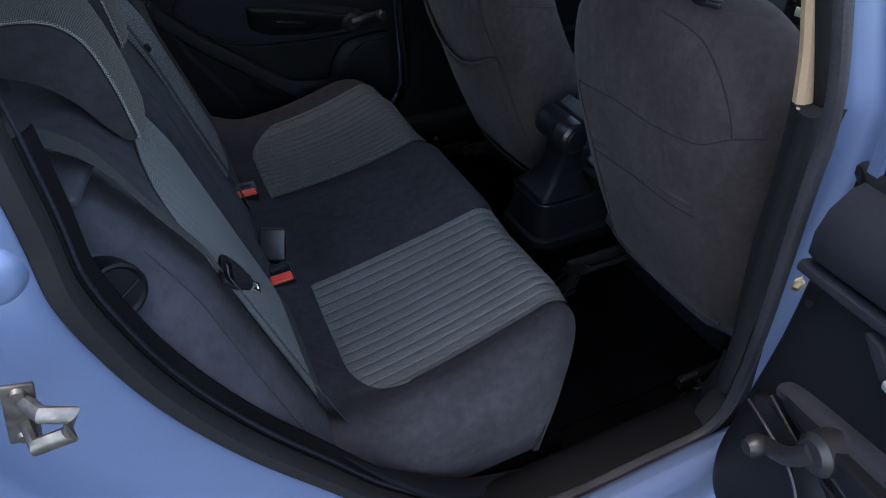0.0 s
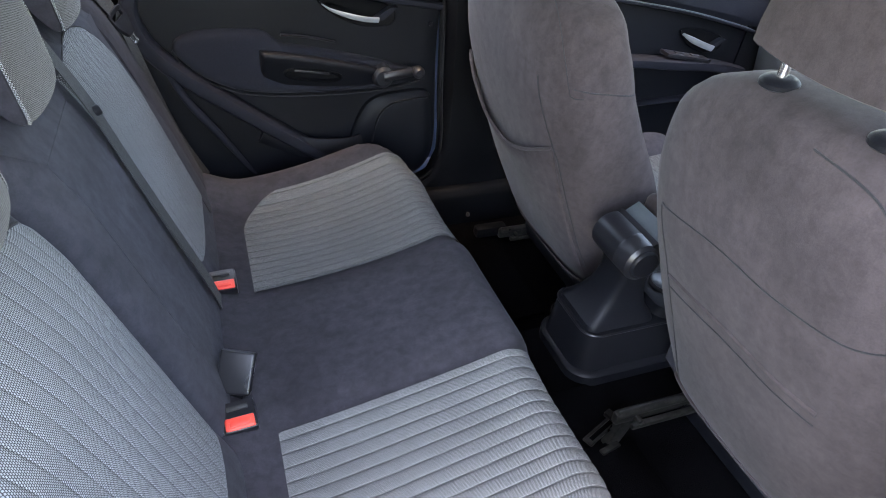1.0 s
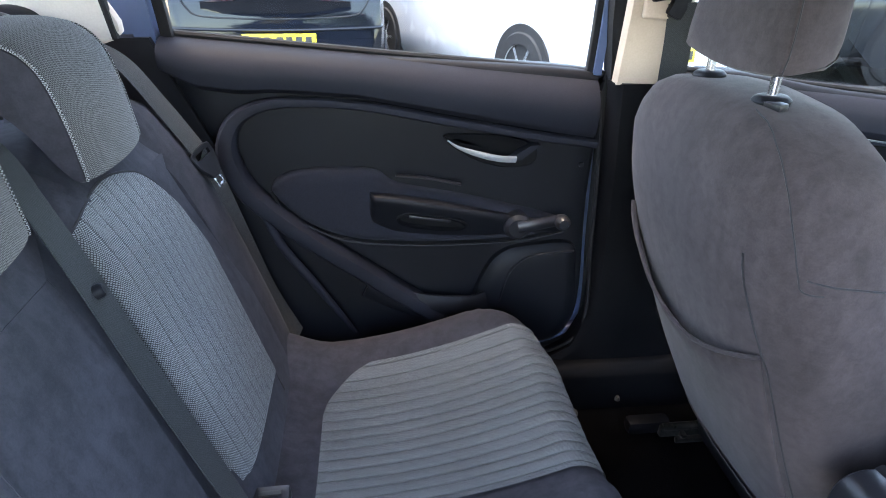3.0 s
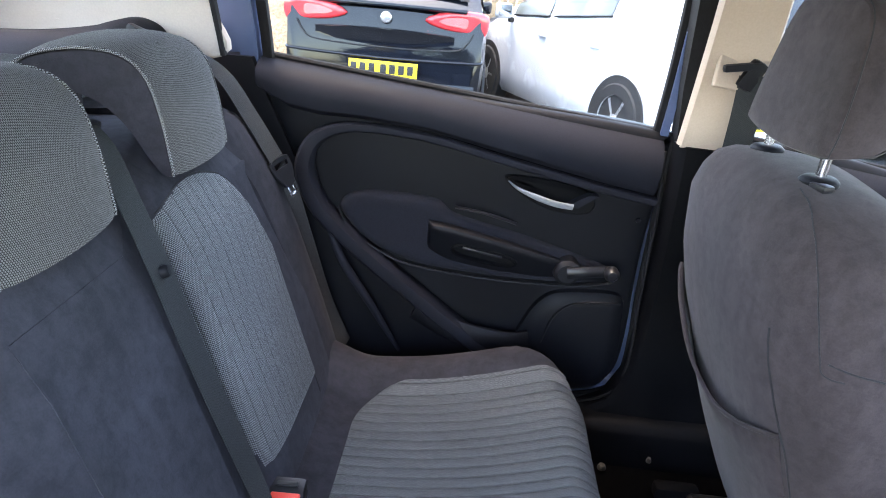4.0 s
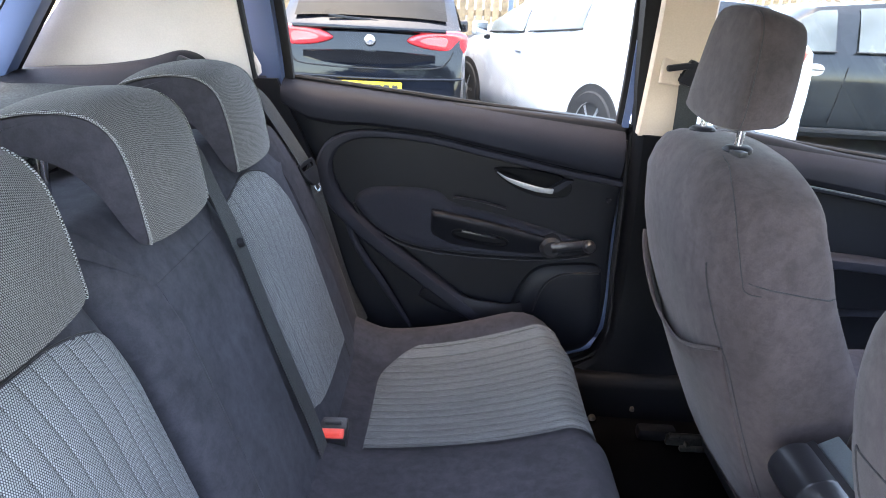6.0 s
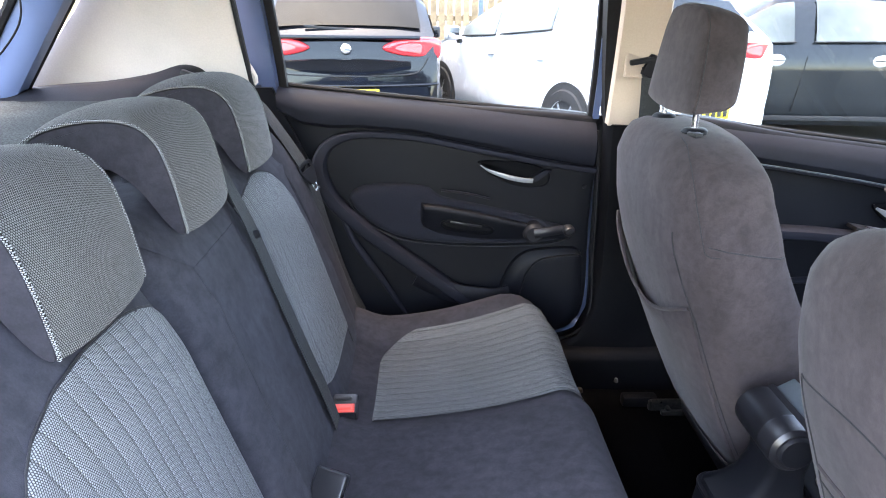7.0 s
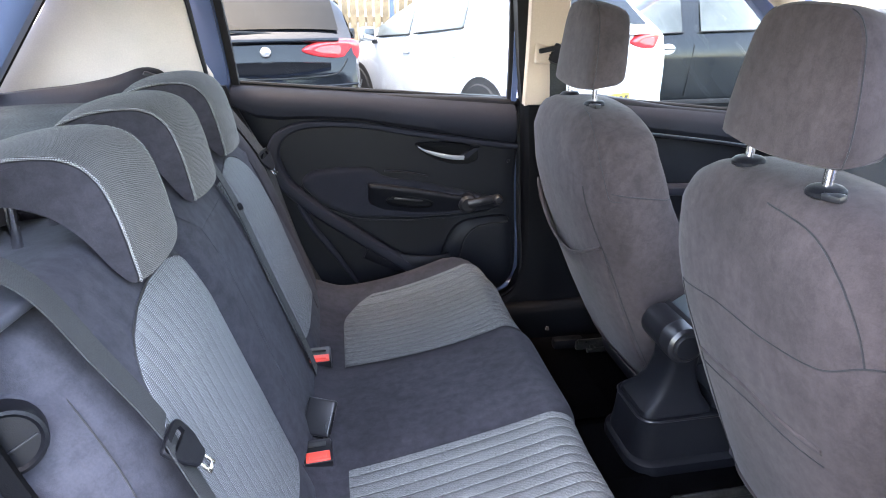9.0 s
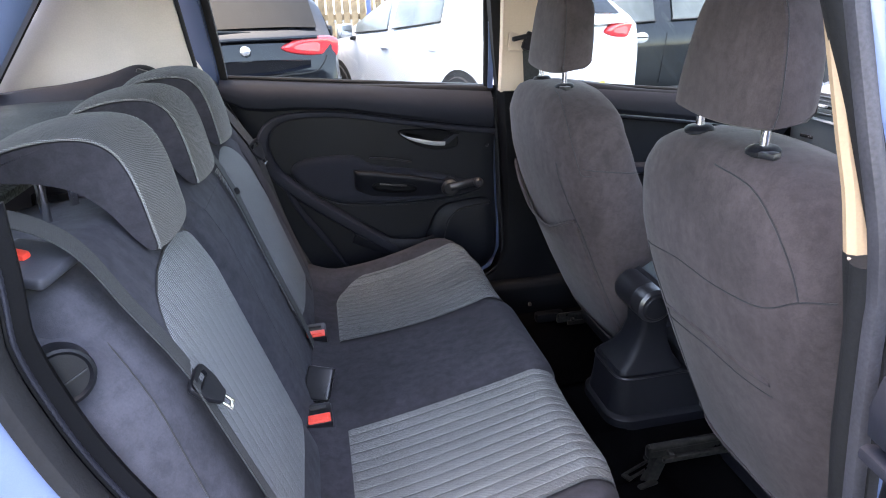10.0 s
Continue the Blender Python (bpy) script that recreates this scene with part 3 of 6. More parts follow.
# inner sides of the front footwells, closing plates over the sills
for sy, nm in ((1, "far"), (-1, "near")):
    solid("footwell_side_" + nm, prism([(1.72, 0.18), (2.34, 0.18), (2.34, 0.95), (1.98, 0.93), (1.76, 0.86)], C + sy * 0.722, C + sy * 0.76), PLASTIC, "black footwell side panel ahead of the door", "trim", kind="structure")
    solid("sill_plate_" + nm, prism([(0.86, 0.20), (1.90, 0.20), (1.90, 0.45), (1.72, 0.47), (0.90, 0.42), (0.86, 0.40)], C + sy * 0.738, C + sy * 0.76), SILLTRIM, "black plate under the front door", "trim", kind="structure")

# belt guide on the far pillar, and the belt from it
guide = thing("belt_guide", "black shoulder belt guide on the cream pillar", "belt guide", at=(0.77, C + 0.66, 1.1))
part("cover_plate", box(0.088, 0.012, 0.080, pose(0.772, C + 0.6225, 1.138, -14, 4, 0), 0.005, 3), CREAM, guide, "cream cover plate")
bm = box(0.062, 0.016, 0.013, pose(0.764, C + 0.602, 1.140, 0, -10, 0), 0.005)
box(0.030, 0.018, 0.052, pose(0.784, C + 0.604, 1.128, 0, 24, 0), 0.008, bm=bm)
part("loop", bm, PLASTIC, guide, "black belt loop")

# inner side trim beside and behind the bench, over the wheel arches
for sy, nm in ((1, "far"), (-1, "near")):
    ol = [(-0.95, 0.25), (0.10, 0.25), (0.30, 0.32), (0.40, 0.42), (0.22, 0.58), (0.09, 0.68), (0.00, 0.78), (-0.055, 0.90), (-0.10, 1.00), (-0.12, 1.055), (-0.95, 1.05)]
    if sy < 0:
        ol = [(-0.95, 0.25), (0.20, 0.25), (0.10, 0.42), (0.02, 0.58), (-0.04, 0.70), (-0.09, 0.80), (-0.13, 0.92), (-0.15, 1.05), (-0.95, 1.05)]
    inner_y, outer_y = (0.72, 0.765) if sy > 0 else (0.655, 0.686)
    solid("side_trim_" + nm, prism(ol, C + sy * inner_y, C + sy * outer_y), PLASTIC, "black plastic side trim beside the bench", "trim", kind="structure")
    fold = curve([(0.03, C + sy * 0.70, 0.76), (0.07, C + sy * 0.69, 0.66), (0.14, C + sy * 0.69, 0.55), (0.21, C + sy * 0.70, 0.43)], 6)
    if sy > 0:
        solid("side_fold", sweep(fold, oval(0.010, 0.008, 10), side=(0, 1, 0), scale=lambda t: 0.4 + 0.6 * math.sin(math.pi * t)), SOFTTRIM, "charcoal fold of the side trim by the bench", "trim", kind="structure")

# ---- rear seat ----
SEAT_W = 0.635  # half width of the bench


def cush_top(x, y):
    d = abs(y - C)
    z = 0.452 + 0.092 * max(0.0, (x - 0.10) / 0.45) ** 1.7
    z += 0.034 * (1 - smooth(0.05, 0.17, x))
    z += 0.014 * (1 - smooth(0.12, 0.19, d))  # the middle place is padded higher
    z -= 0.010 * smooth(0.17, 0.27, d) * (1 - smooth(0.36, 0.50, d))
    z += (0.048 if y < C else 0.040) * smooth(0.47, 0.56, d)
    return z + 0.006 * math.sin(9 * x + 5 * y)


def cush_front(y):
    d = abs(y - C)
    x = 0.597 + 0.006 * (1 - smooth(0.14, 0.17, d))
    t = min(1.0, max(0.0, (d - 0.40) / (SEAT_W + 0.02 - 0.40)))
    return x - 0.24 * (1 - math.sqrt(max(0.0, 1 - t * t)))


ROLL = 0.062


def cushion(s, y, lift=0.0):
    """The cushion's upper face: s runs forward over it and down its rounded front."""
    e = cush_front(y) - ROLL
    d = abs(y - C)
    t = min(1.0, max(0.0, (d - (SEAT_W - 0.075)) / 0.075))
    drop = 0.085 * (1 - math.sqrt(max(0.0, 1 - t * t)))
    if s <= e:
        return Vector((s, y, cush_top(s, y) - drop + lift))
    a = min((s - e) / ROLL, 1.75)
    down = min(max(0.0, s - e - 1.75 * ROLL), 0.07)
    r = ROLL + lift
    p = Vector((e + r * math.sin(a), y, cush_top(e, y) - drop - ROLL + r * math.cos(a)))
    return p + Vector((-0.08 * down, 0, -down * 0.98))


rear_seat = thing("rear_bench_seat", "charcoal suede rear bench seat with grey ribbed cloth panels", "car seat", at=(0.3, C, 0.25))

ys = span(-1, 1, 90)
ys = [C + SEAT_W * math.sin(v * math.pi / 2 * 0.999) * 0.5 + SEAT_W * v * 0.5 for v in ys]
ss = span(0.0, 0.50, 22) + span(0.51, 0.80, 26)
bm = skin(lambda y, s: cushion(s + 0.03, y), ys, ss)
for end in (ys[0], ys[-1]):
    top = [cushion(s + 0.03, end) for s in ss]
    low = [Vector((p.x, p.y + (0.02 if end < C else -0.02), min(p.z - 0.005, 0.285))) for p in top]
    loft([top, low], closed=False, caps=False, bm=bm)
bmesh.ops.remove_doubles(bm, verts=bm.verts[:], dist=0.0005)
part("seat_cushion", bm, SHADEDSUEDE, rear_seat, "charcoal suede seat cushion in a shaded tone", sharp=75)


bm = prism([(0.0, 0.22), (0.40, 0.22), (0.47, 0.30), (0.48, 0.40), (0.02, 0.42)], C - 0.585, C + 0.585)
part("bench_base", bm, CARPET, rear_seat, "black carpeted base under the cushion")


def ribbed(f, us, v_range, pitch, height, smooth_v):
    """Cloth whose ribs run along v: f(u, v, lift). v_range(u) gives each line's ends."""
    bm = bmesh.new()
    layer = bm.loops.layers.uv.verify()
    lines = []
    for u in us:
        a, b = v_range(u)
        ph = (u / pitch) % 1.0
        rib = height * (1 - (2 * abs(ph - 0.5)) ** 4)
        row = []
        for t in smooth_v:
            v = a + (b - a) * t
            edge = min(1.0, min(t, 1 - t) * (b - a) / 0.006)
            row.append((bm.verts.new(f(u, v, 0.0012 + (0.0016 + rib) * edge)), (u, v)))
        lines.append(row)
    for r, q in zip(lines, lines[1:]):
        for i in range(len(smooth_v) - 1):
            fa = bm.faces.new((r[i][0], q[i][0], q[i + 1][0], r[i + 1][0]))
            for lo, c in zip(fa.loops, (r[i][1], q[i][1], q[i + 1][1], r[i + 1][1])):
                lo[layer].uv = c
    return bm


def rib_lines(a, b, pitch):
    """Sample lines, close together at each groove."""
    out = []
    for i in range(int(math.floor(a / pitch)), int(math.ceil(b / pitch)) + 1):
        out += [(i + f) * pitch for f in (0.0, 0.06, 0.14, 0.3, 0.5, 0.7, 0.86, 0.94)]
    return [a] + [v for v in out if a + 0.0008 < v < b - 0.0008] + [b]


RIB = 0.0232
for sign in (-1, 1):
    inner, outer = 0.172, 0.508 if sign < 0 else 0.520

    def cloth_ends(d, sign=sign, outer=outer):
        # the outer rear corner is rounded, and the panel runs over the front edge
        t = min(1.0, max(0.0, (d - (outer - 0.12)) / 0.12))
        back = 0.155 + 0.105 * (1 - math.sqrt(max(0.0, 1 - t * t)))
        e = cush_front(C + sign * d) - ROLL
        return back, e + ROLL * 0.95

    bm = ribbed(lambda d, s, h, sign=sign: cushion(s, C + sign * d, h), rib_lines(inner, outer - 0.003, RIB), cloth_ends, RIB, 0.0025, span(0, 0.02, 2) + span(0.05, 0.95, 40) + span(0.98, 1, 2))
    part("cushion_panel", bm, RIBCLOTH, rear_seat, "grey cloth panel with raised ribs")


# backrest: x of its front face by height
def back_x(z):
    return 0.078 - 0.30 * (z - 0.47) - 0.03 * smooth(0.85, 1.02, z)


def back_place(u, v, h):
    """u across the car, v height, h how far the padding stands out."""
    return Vector((back_x(v) + h * 0.957, u, v + max(h, -0.05) * 0.29))


PAD = [(0.028, -0.195), (0.006, -0.175), (0.001, -0.09), (0.0, -0.03), (0.006, -0.010), (0.016, 0.002), (0.032, 0.0095), (0.055, 0.0140), (0.085, 0.0165), (0.115, 0.0175)]


def backrest(outline, mid):
    ol = curve([(a, b) for a, b in outline], 6, closed=True)
    lo, hi = mid
    return puff(ol, PAD, back_place, lambda p: Vector((min(max(p[0], lo), hi), min(max(p[1], 0.52), 0.92))))


def mirrored(pts):
    return [(2 * C - u, v) for u, v in pts]


far_outline = [(1.339, 0.40), (1.339, 0.60), (1.339, 0.80), (1.340, 0.985), (1.365, 1.010), (1.48, 1.020), (1.59, 1.010), (1.650, 0.975), (1.705, 0.90), (1.742, 0.78), (1.762, 0.64), (1.765, 0.48), (1.73, 0.40), (1.55, 0.39)]
near_outline = mirrored([(1.339, 0.40), (1.339, 0.60), (1.339, 0.80), (1.340, 0.985), (1.365, 1.010), (1.48, 1.022), (1.60, 1.028), (1.68, 1.026), (1.735, 1.008), (1.762, 0.95), (1.770, 0.86), (1.772, 0.72), (1.772, 0.48), (1.73, 0.40), (1.55, 0.39)])
mid_outline = [(0.989, 0.40), (0.989, 0.7), (0.989, 0.985), (1.010, 1.012), (1.16, 1.018), (1.31, 1.012), (1.331, 0.985), (1.331, 0.7), (1.331, 0.40), (1.16, 0.39)]
part("backrest", backrest(far_outline, (1.42, 1.68)), SUEDE, rear_seat)
part("backrest", backrest(near_outline, (0.64, 0.90)), SUEDE, rear_seat)
part("backrest", backrest(mid_outline, (1.07, 1.25)), SUEDE, rear_seat, "plain charcoal middle backrest")


def back_pad(u, v):
    """How far the padding stands out at a place of the outer backrests."""
    d = abs(u - C)
    edge = min(d - 0.179, 0.64 - d)
    return at_heights([(0, -0.010), (0.006, -0.010), (0.016, 0.002), (0.032, 0.0095), (0.055, 0.0140), (0.085, 0.0165), (0.115, 0.0175)], edge)


for sign in (-1, 1):
    inner, outer = 0.182, 0.437 if sign > 0 else 0.530

    def cloth_ends(d, sign=sign, inner=inner, outer=outer):
        t = (d - inner) / (outer - inner)
        if sign < 0:
            return 0.53, at_heights([(0.18, 0.905), (0.21, 0.925), (0.24, 0.936), (0.28, 0.944), (0.345, 0.946), (0.41, 0.940), (0.46, 0.927), (0.495, 0.908), (0.515, 0.885), (0.53, 0.845)], d)
        top = 0.905 + 0.042 * math.sin(math.pi * min(1, t * 0.95 + 0.12)) - 0.22 * max(0.0, t - 0.72) ** 2 / 0.078 * 0.5
        return 0.53, top

    bm = ribbed(lambda d, v, h, sign=sign: back_place(C + sign * d, v, back_pad(C + sign * d, v) + h), rib_lines(inner, outer, 0.0235), cloth_ends, 0.0235, 0.0009, span(0, 0.015, 2) + span(0.04, 0.97, 40) + span(0.985, 1, 2))
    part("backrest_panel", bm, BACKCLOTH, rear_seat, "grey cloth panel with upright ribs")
    # stitched seam round the cloth
    edge = [back_place(C + sign * d, cloth_ends(d)[1] + 0.002, back_pad(C + sign * d, 0.9) + 0.001) for d in span(inner + 0.004, outer, 14)]
    edge += [back_place(C + sign * outer, v, back_pad(C + sign * outer, v) + 0.001) for v in span(cloth_ends(outer)[1], 0.49, 16)[1:]]
    part("seam", rod(edge, 0.0012, 6), SEAM, rear_seat)

# shoulder pads by the doors, with the round cover and the release handle of the near one
EDGE_IN = [(0.42, 0.500), (0.60, 0.498), (0.75, 0.482), (0.88, 0.455), (0.97, 0.43), (1.03, 0.40)]
EDGE_OUT = [(0.42, 0.675), (0.60, 0.680), (0.75, 0.675), (0.88, 0.655), (0.95, 0.638), (1.00, 0.610), (1.03, 0.57)]
for sign in (-1, 1):
    rings = []
    for z in span(0.42, 1.03 if sign > 0 else 1.015, 34):
        a, b = at_heights(EDGE_IN, z), at_heights(EDGE_OUT, z)
        top = smooth(0.97, 1.03, z) if sign > 0 else smooth(0.95, 1.02, z)
        row = []
        for f, h in ((0.0, 0.002), (0.05, 0.0145), (0.15, 0.0180), (0.30, 0.0195), (0.46, 0.0180), (0.60, 0.0130), (0.72, 0.003), (0.83, -0.014), (0.92, -0.038), (0.98, -0.065), (1.0, -0.09), (1.0, -0.16), (0.4, -0.16), (0.0, -0.12)):
            row.append(back_place(C + sign * (a + (b - a) * f), z - 0.012 * top * (h < -0.03), h - 0.05 * top))
        rings.append(row)
    # the far bolster takes the suede with shade in its colour
    part("side_bolster", loft(rings), SHADEDSUEDE if sign > 0 else SUEDE, rear_seat, "charcoal suede side bolster beside the door")
    line = []
    for z in span(0.44, 1.0, 26):
        top = smooth(0.97, 1.03, z) if sign > 0 else smooth(0.95, 1.02, z)
        a, b = at_heights(EDGE_IN, z), at_heights(EDGE_OUT, z)
        line.append(back_place(C + sign * (a + 0.72 * (b - a)), z, 0.0034 - 0.05 * top))
    part("seam", rod(line, 0.0010, 6), SEAM, rear_seat)

face = Vector((0.45, -0.86, 0.22)).normalized()
cover_at = Vector((-0.106, 0.529, 0.936))
cover_m = Matrix.Translation(cover_at) @ face.to_track_quat("Z", "Y").to_matrix().to_4x4()
cap = part("round_cover", turned([(0.0, 0.003), (0.023, 0.003), (0.026, 0.006), (0.029, 0.005), (0.030, 0.0), (0.030, -0.03), (0.0, -0.03)], cover_m, 32), PLASTIC, rear_seat, "round black plastic cover cap")
part("cover_line", box(0.042, 0.0015, 0.002, cover_m @ pose(0.002, -0.006, 0.0045, 0, 0, 20), 0.0005), GLOSSBLACK, cap)
lever_at = Vector((-0.137, 0.600, 1.031))
lv = Matrix.Translation(lever_at) @ pose(0, 0, 0, 6, 8, -16)
lever = part("release_handle", box(0.076, 0.074, 0.014, lv, 0.0065, 4), LEVERGREY, rear_seat, "grey plastic backrest release handle")
part("release_marker", box(0.024, 0.012, 0.010, Matrix.Translation((-0.146, 0.600, 1.041)) @ pose(0, 0, 0, 10, 10, -20), 0.004), RED, lever, "red marker flap")

# ---- rear head restraints ----
HR_SIDE = [(-0.058, 0.974), (-0.060, 1.000), (-0.066, 1.043), (-0.078, 1.088), (-0.098, 1.112), (-0.130, 1.121), (-0.178, 1.118), (-0.222, 1.106), (-0.248, 1.090), (-0.252, 1.082), (-0.225, 1.074), (-0.175, 1.068), (-0.138, 1.054), (-0.110, 1.028), (-0.086, 0.990), (-0.069, 0.971)]


def rear_headrest(yc):
    t = thing("rear_headrest", "low rear headrest, grey dotted cloth over charcoal sides", "headrest", "rear headrests", at=(-0.15, yc, 0.98))
    side = curve([(a, b) for a, b in HR_SIDE], 4, closed=True)
    nor = outward(side)
    w = 0.088
    rings = []
    for y, k in ((-w, 0.0035), (-w, 0.0022), (-w + 0.004, 0.0005), (-0.06, 0.002), (-0.03, 0.003), (0, 0.003), (0.03, 0.003), (0.06, 0.002), (w - 0.004, 0.0005), (w, 0.0022), (w, 0.0035)):
        rings.append([Vector((p[0] - k * q[0], yc + y, p[1] - k * q[1])) for p, q in zip(side, nor)])
    bm = loft(rings)
    for v in bm.verts:  # the crown is fuller in the middle
        d = (v.co.y - yc) / w
        v.co.z += 0.010 * (1 - d * d) * smooth(1.05, 1.11, v.co.z)
        v.co.x += 0.010 * (1 - d * d) * smooth(-0.09, -0.06, v.co.x)
    # the pad's suede has its shade in the colour
    part("pad", bm, SHADEDSUEDE, t)
    # cloth over the face and crown
    face = side[: 4 * 9 - 2]
    fn = nor[: len(face)]
    run = [0.0]
    for a, b in zip(face, face[1:]):
        run.append(run[-1] + (b - a).length)
    cols = span(-0.0885, 0.0885, 14)

    def cloth(i, y):
        p, q = face[i], fn[i]
        d = y / 0.0885
        lift = 0.0045 - 0.003 * d**8
        z = p[1] + q[1] * lift
        x = p[0] + q[0] * lift
        z += 0.010 * (1 - d * d) * smooth(1.05, 1.11, p[1])
        x += 0.010 * (1 - d * d) * smooth(-0.09, -0.06, p[0])
        return Vector((x, yc + y, z))

    bm = skin(cloth, list(range(len(face))), cols, uv=lambda i, y: (run[i], y))
    part("cloth_cover", bm, HEADCLOTH, t, "grey dotted cloth cover")
    for e in (-0.0885, 0.0885):
        line = [Vector((p[0] + 0.002 * q[0], yc + e, p[1] + 0.002 * q[1])) for p, q in zip(face, fn)]
        bm = rod(line, 0.0019, 8, side=(0, 1, 0.02))
        layer = bm.loops.layers.uv.verify()
        for fa in bm.faces:
            for lo in fa.loops:
                lo[layer].uv = (lo.vert.co.x + lo.vert.co.z * 1.3, lo.vert.co.z - lo.vert.co.x)
        part("piping", bm, PIPING, t, "light woven piping")
    for py in (-0.05, 0.05):
        part("post", rod([(-0.196, yc + py, 0.99), (-0.190, yc + py, 1.09)], 0.006, 10), CHROME, t)
    return t


first = rear_headrest(0.85)
for yc in (1.165, 1.48):
    copy_thing(first, Matrix.Translation((-0.15, yc, 0.98)))

# ---- seat belts and buckles ----
STRAP = [(-0.0235, -0.0007), (-0.0235, 0.0007), (-0.012, 0.0009), (0.012, 0.0009), (0.0235, 0.0007), (0.0235, -0.0007)]


def strap(points, ups, steps=8):
    """A flat strap through points; ups gives the way that its face looks at each of them."""
    path = curve(points, steps)
    faces = curve(ups, steps)
    run = 0.0
    bm = bmesh.new()
    layer = bm.loops.layers.uv.verify()
    prev, prev_run = None, 0.0
    for i, p in enumerate(path):
        t = (path[min(i + 1, len(path) - 1)] - path[max(i - 1, 0)]).normalized()
        f = faces[i]
        across = t.cross(f).normalized()
        f = across.cross(t).normalized()
        ring = [bm.verts.new(p + u * across + v * f) for u, v in STRAP]
        if prev:
            run = prev_run + (p - path[i - 1]).length
            for a in range(6):
                b = (a + 1) % 6
                fa = bm.faces.new((prev[a], prev[b], ring[b], ring[a]))
                for lo, c in zip(fa.loops, ((STRAP[a][0], prev_run), (STRAP[b][0], prev_run), (STRAP[b][0], run), (STRAP[a][0], run))):
                    lo[layer].uv = c
            prev_run = run
        prev = ring
    return bm


def tongue(m):
    """Black moulded belt tongue: a frame round the belt's slot that narrows along -y of its own axes."""
    outer = curve([(-0.031, 0.024), (0, 0.027), (0.031, 0.024), (0.034, 0.010), (0.030, -0.012), (0.019, -0.032), (0.014, -0.042), (0, -0.044), (-0.014, -0.042), (-0.019, -0.032), (-0.030, -0.012), (-0.034, 0.010)], 3, closed=True)
    inner = curve([(-0.022, 0.015), (0, 0.016), (0.022, 0.015), (0.024, 0.010), (0.023, 0.005), (0.021, 0.003), (0.012, 0.003), (0, 0.003), (-0.012, 0.003), (-0.021, 0.003), (-0.023, 0.005), (-0.024, 0.010)], 3, closed=True)
    rings = []
    for pts, k, h in ((outer, 0.94, 0.0055), (outer, 1.0, 0.003), (outer, 1.0, -0.003), (outer, 0.94, -0.0055), (inner, 1.0, -0.004), (inner, 1.0, 0.004)):
        rings.append([m @ Vector((p[0] * k, p[1] * k, h)) for p in pts])
    return loft(rings, loop=True)


def tongue_plate(m):
    bm = box(0.007, 0.040, 0.002, m @ pose(-0.009, -0.045, 0), 0.0008)
    box(0.007, 0.040, 0.002, m @ pose(0.009, -0.045, 0), 0.0008, bm=bm)
    box(0.025, 0.008, 0.002, m @ pose(0, -0.062, 0), 0.0008, bm=bm)
    return bm


def aligned(at, down, face):
    """Axes at a place: -y along down, z along face."""
    y = -Vector(down).normalized()
    z = (Vector(face) - Vector(face).dot(y) * y).normalized()
    x = y.cross(z)
    return Matrix(((x.x, y.x, z.x, at[0]), (x.y, y.y, z.y, at[1]), (x.z, y.z, z.z, at[2]), (0, 0, 0, 1)))


def side_belt(sign):
    """An outer lap-and-shoulder belt hanging over the shoulder of the bench."""
    k = lambda y: C + sign * y  # noqa: E731
    group = "rear seat belts"
    b = thing("seat_belt", "black webbing seat belt hanging unfastened beside the backrest", "seat belt", group, at=(0.1, k(0.6), 0.42))
    if sign < 0:
        pts = [(-0.26, 0.600, 1.090), (-0.17, 0.602, 1.084), (-0.122, 0.605, 1.066), (-0.089, 0.607, 1.034), (-0.058, 0.611, 0.968), (-0.028, 0.611, 0.912), (-0.012, 0.612, 0.876)]
        ups = [(0.2, 0, 1), (0.3, 0, 1), (0.6, 0.12, 0.8), (0.85, 0.18, 0.5), (0.95, 0.2, 0.35), (0.95, 0.2, 0.35), (0.95, 0.2, 0.35)]
    else:
        pts = [(-0.30, k(0.62), 1.085), (-0.20, k(0.60), 1.075), (-0.125, k(0.575), 1.045), (-0.072, k(0.568), 0.975), (-0.026, k(0.568), 0.900)]
        ups = [(0.2, 0, 1), (0.3, 0, 1), (0.7, -0.15 * sign, 0.8), (0.95, -0.2 * sign, 0.35), (0.95, -0.2 * sign, 0.35)]
    part("webbing", strap(pts, ups), WEBBING, b)
    m = aligned((-0.018, k(0.566), 0.885), (0.45, 0.02 * sign, -0.85), (0.9, -0.45 * sign, 0.4)) if sign > 0 else aligned((-0.004, 0.604, 0.866), (0.60, 0.05, -0.80), (0.8, -0.15, 0.55))
    m = m @ pose(0, -0.010, 0) @ Matrix.Scale(0.68, 4) if sign < 0 else m @ Matrix.Scale(0.80, 4)
    tg = part("tongue", tongue(m), PLASTIC, b, "black belt tongue")
    part("tongue_plate", tongue_plate(m), CHROME, tg, "bright steel latch plate")
    pts = [(-0.008, 0.603, 0.872), (0.008, 0.600, 0.826), (0.030, 0.600, 0.757), (0.060, 0.606, 0.655), (0.092, 0.612, 0.55), (0.125, 0.614, 0.45)] if sign < 0 else [(-0.022, k(0.576), 0.892), (-0.010, k(0.612), 0.82), (0.010, k(0.650), 0.70), (0.045, k(0.668), 0.56), (0.09, k(0.672), 0.45)]
    ups = [(0.95, -0.25 * sign, 0.3)] * len(pts)
    part("webbing", strap(pts, ups), WEBBING, b)


front_belt = thing("seat_belt", "black webbing front seat belt hanging from its pillar guide", "seat belt", "front seat belts", at=(0.82, C + 0.66, 0.80))
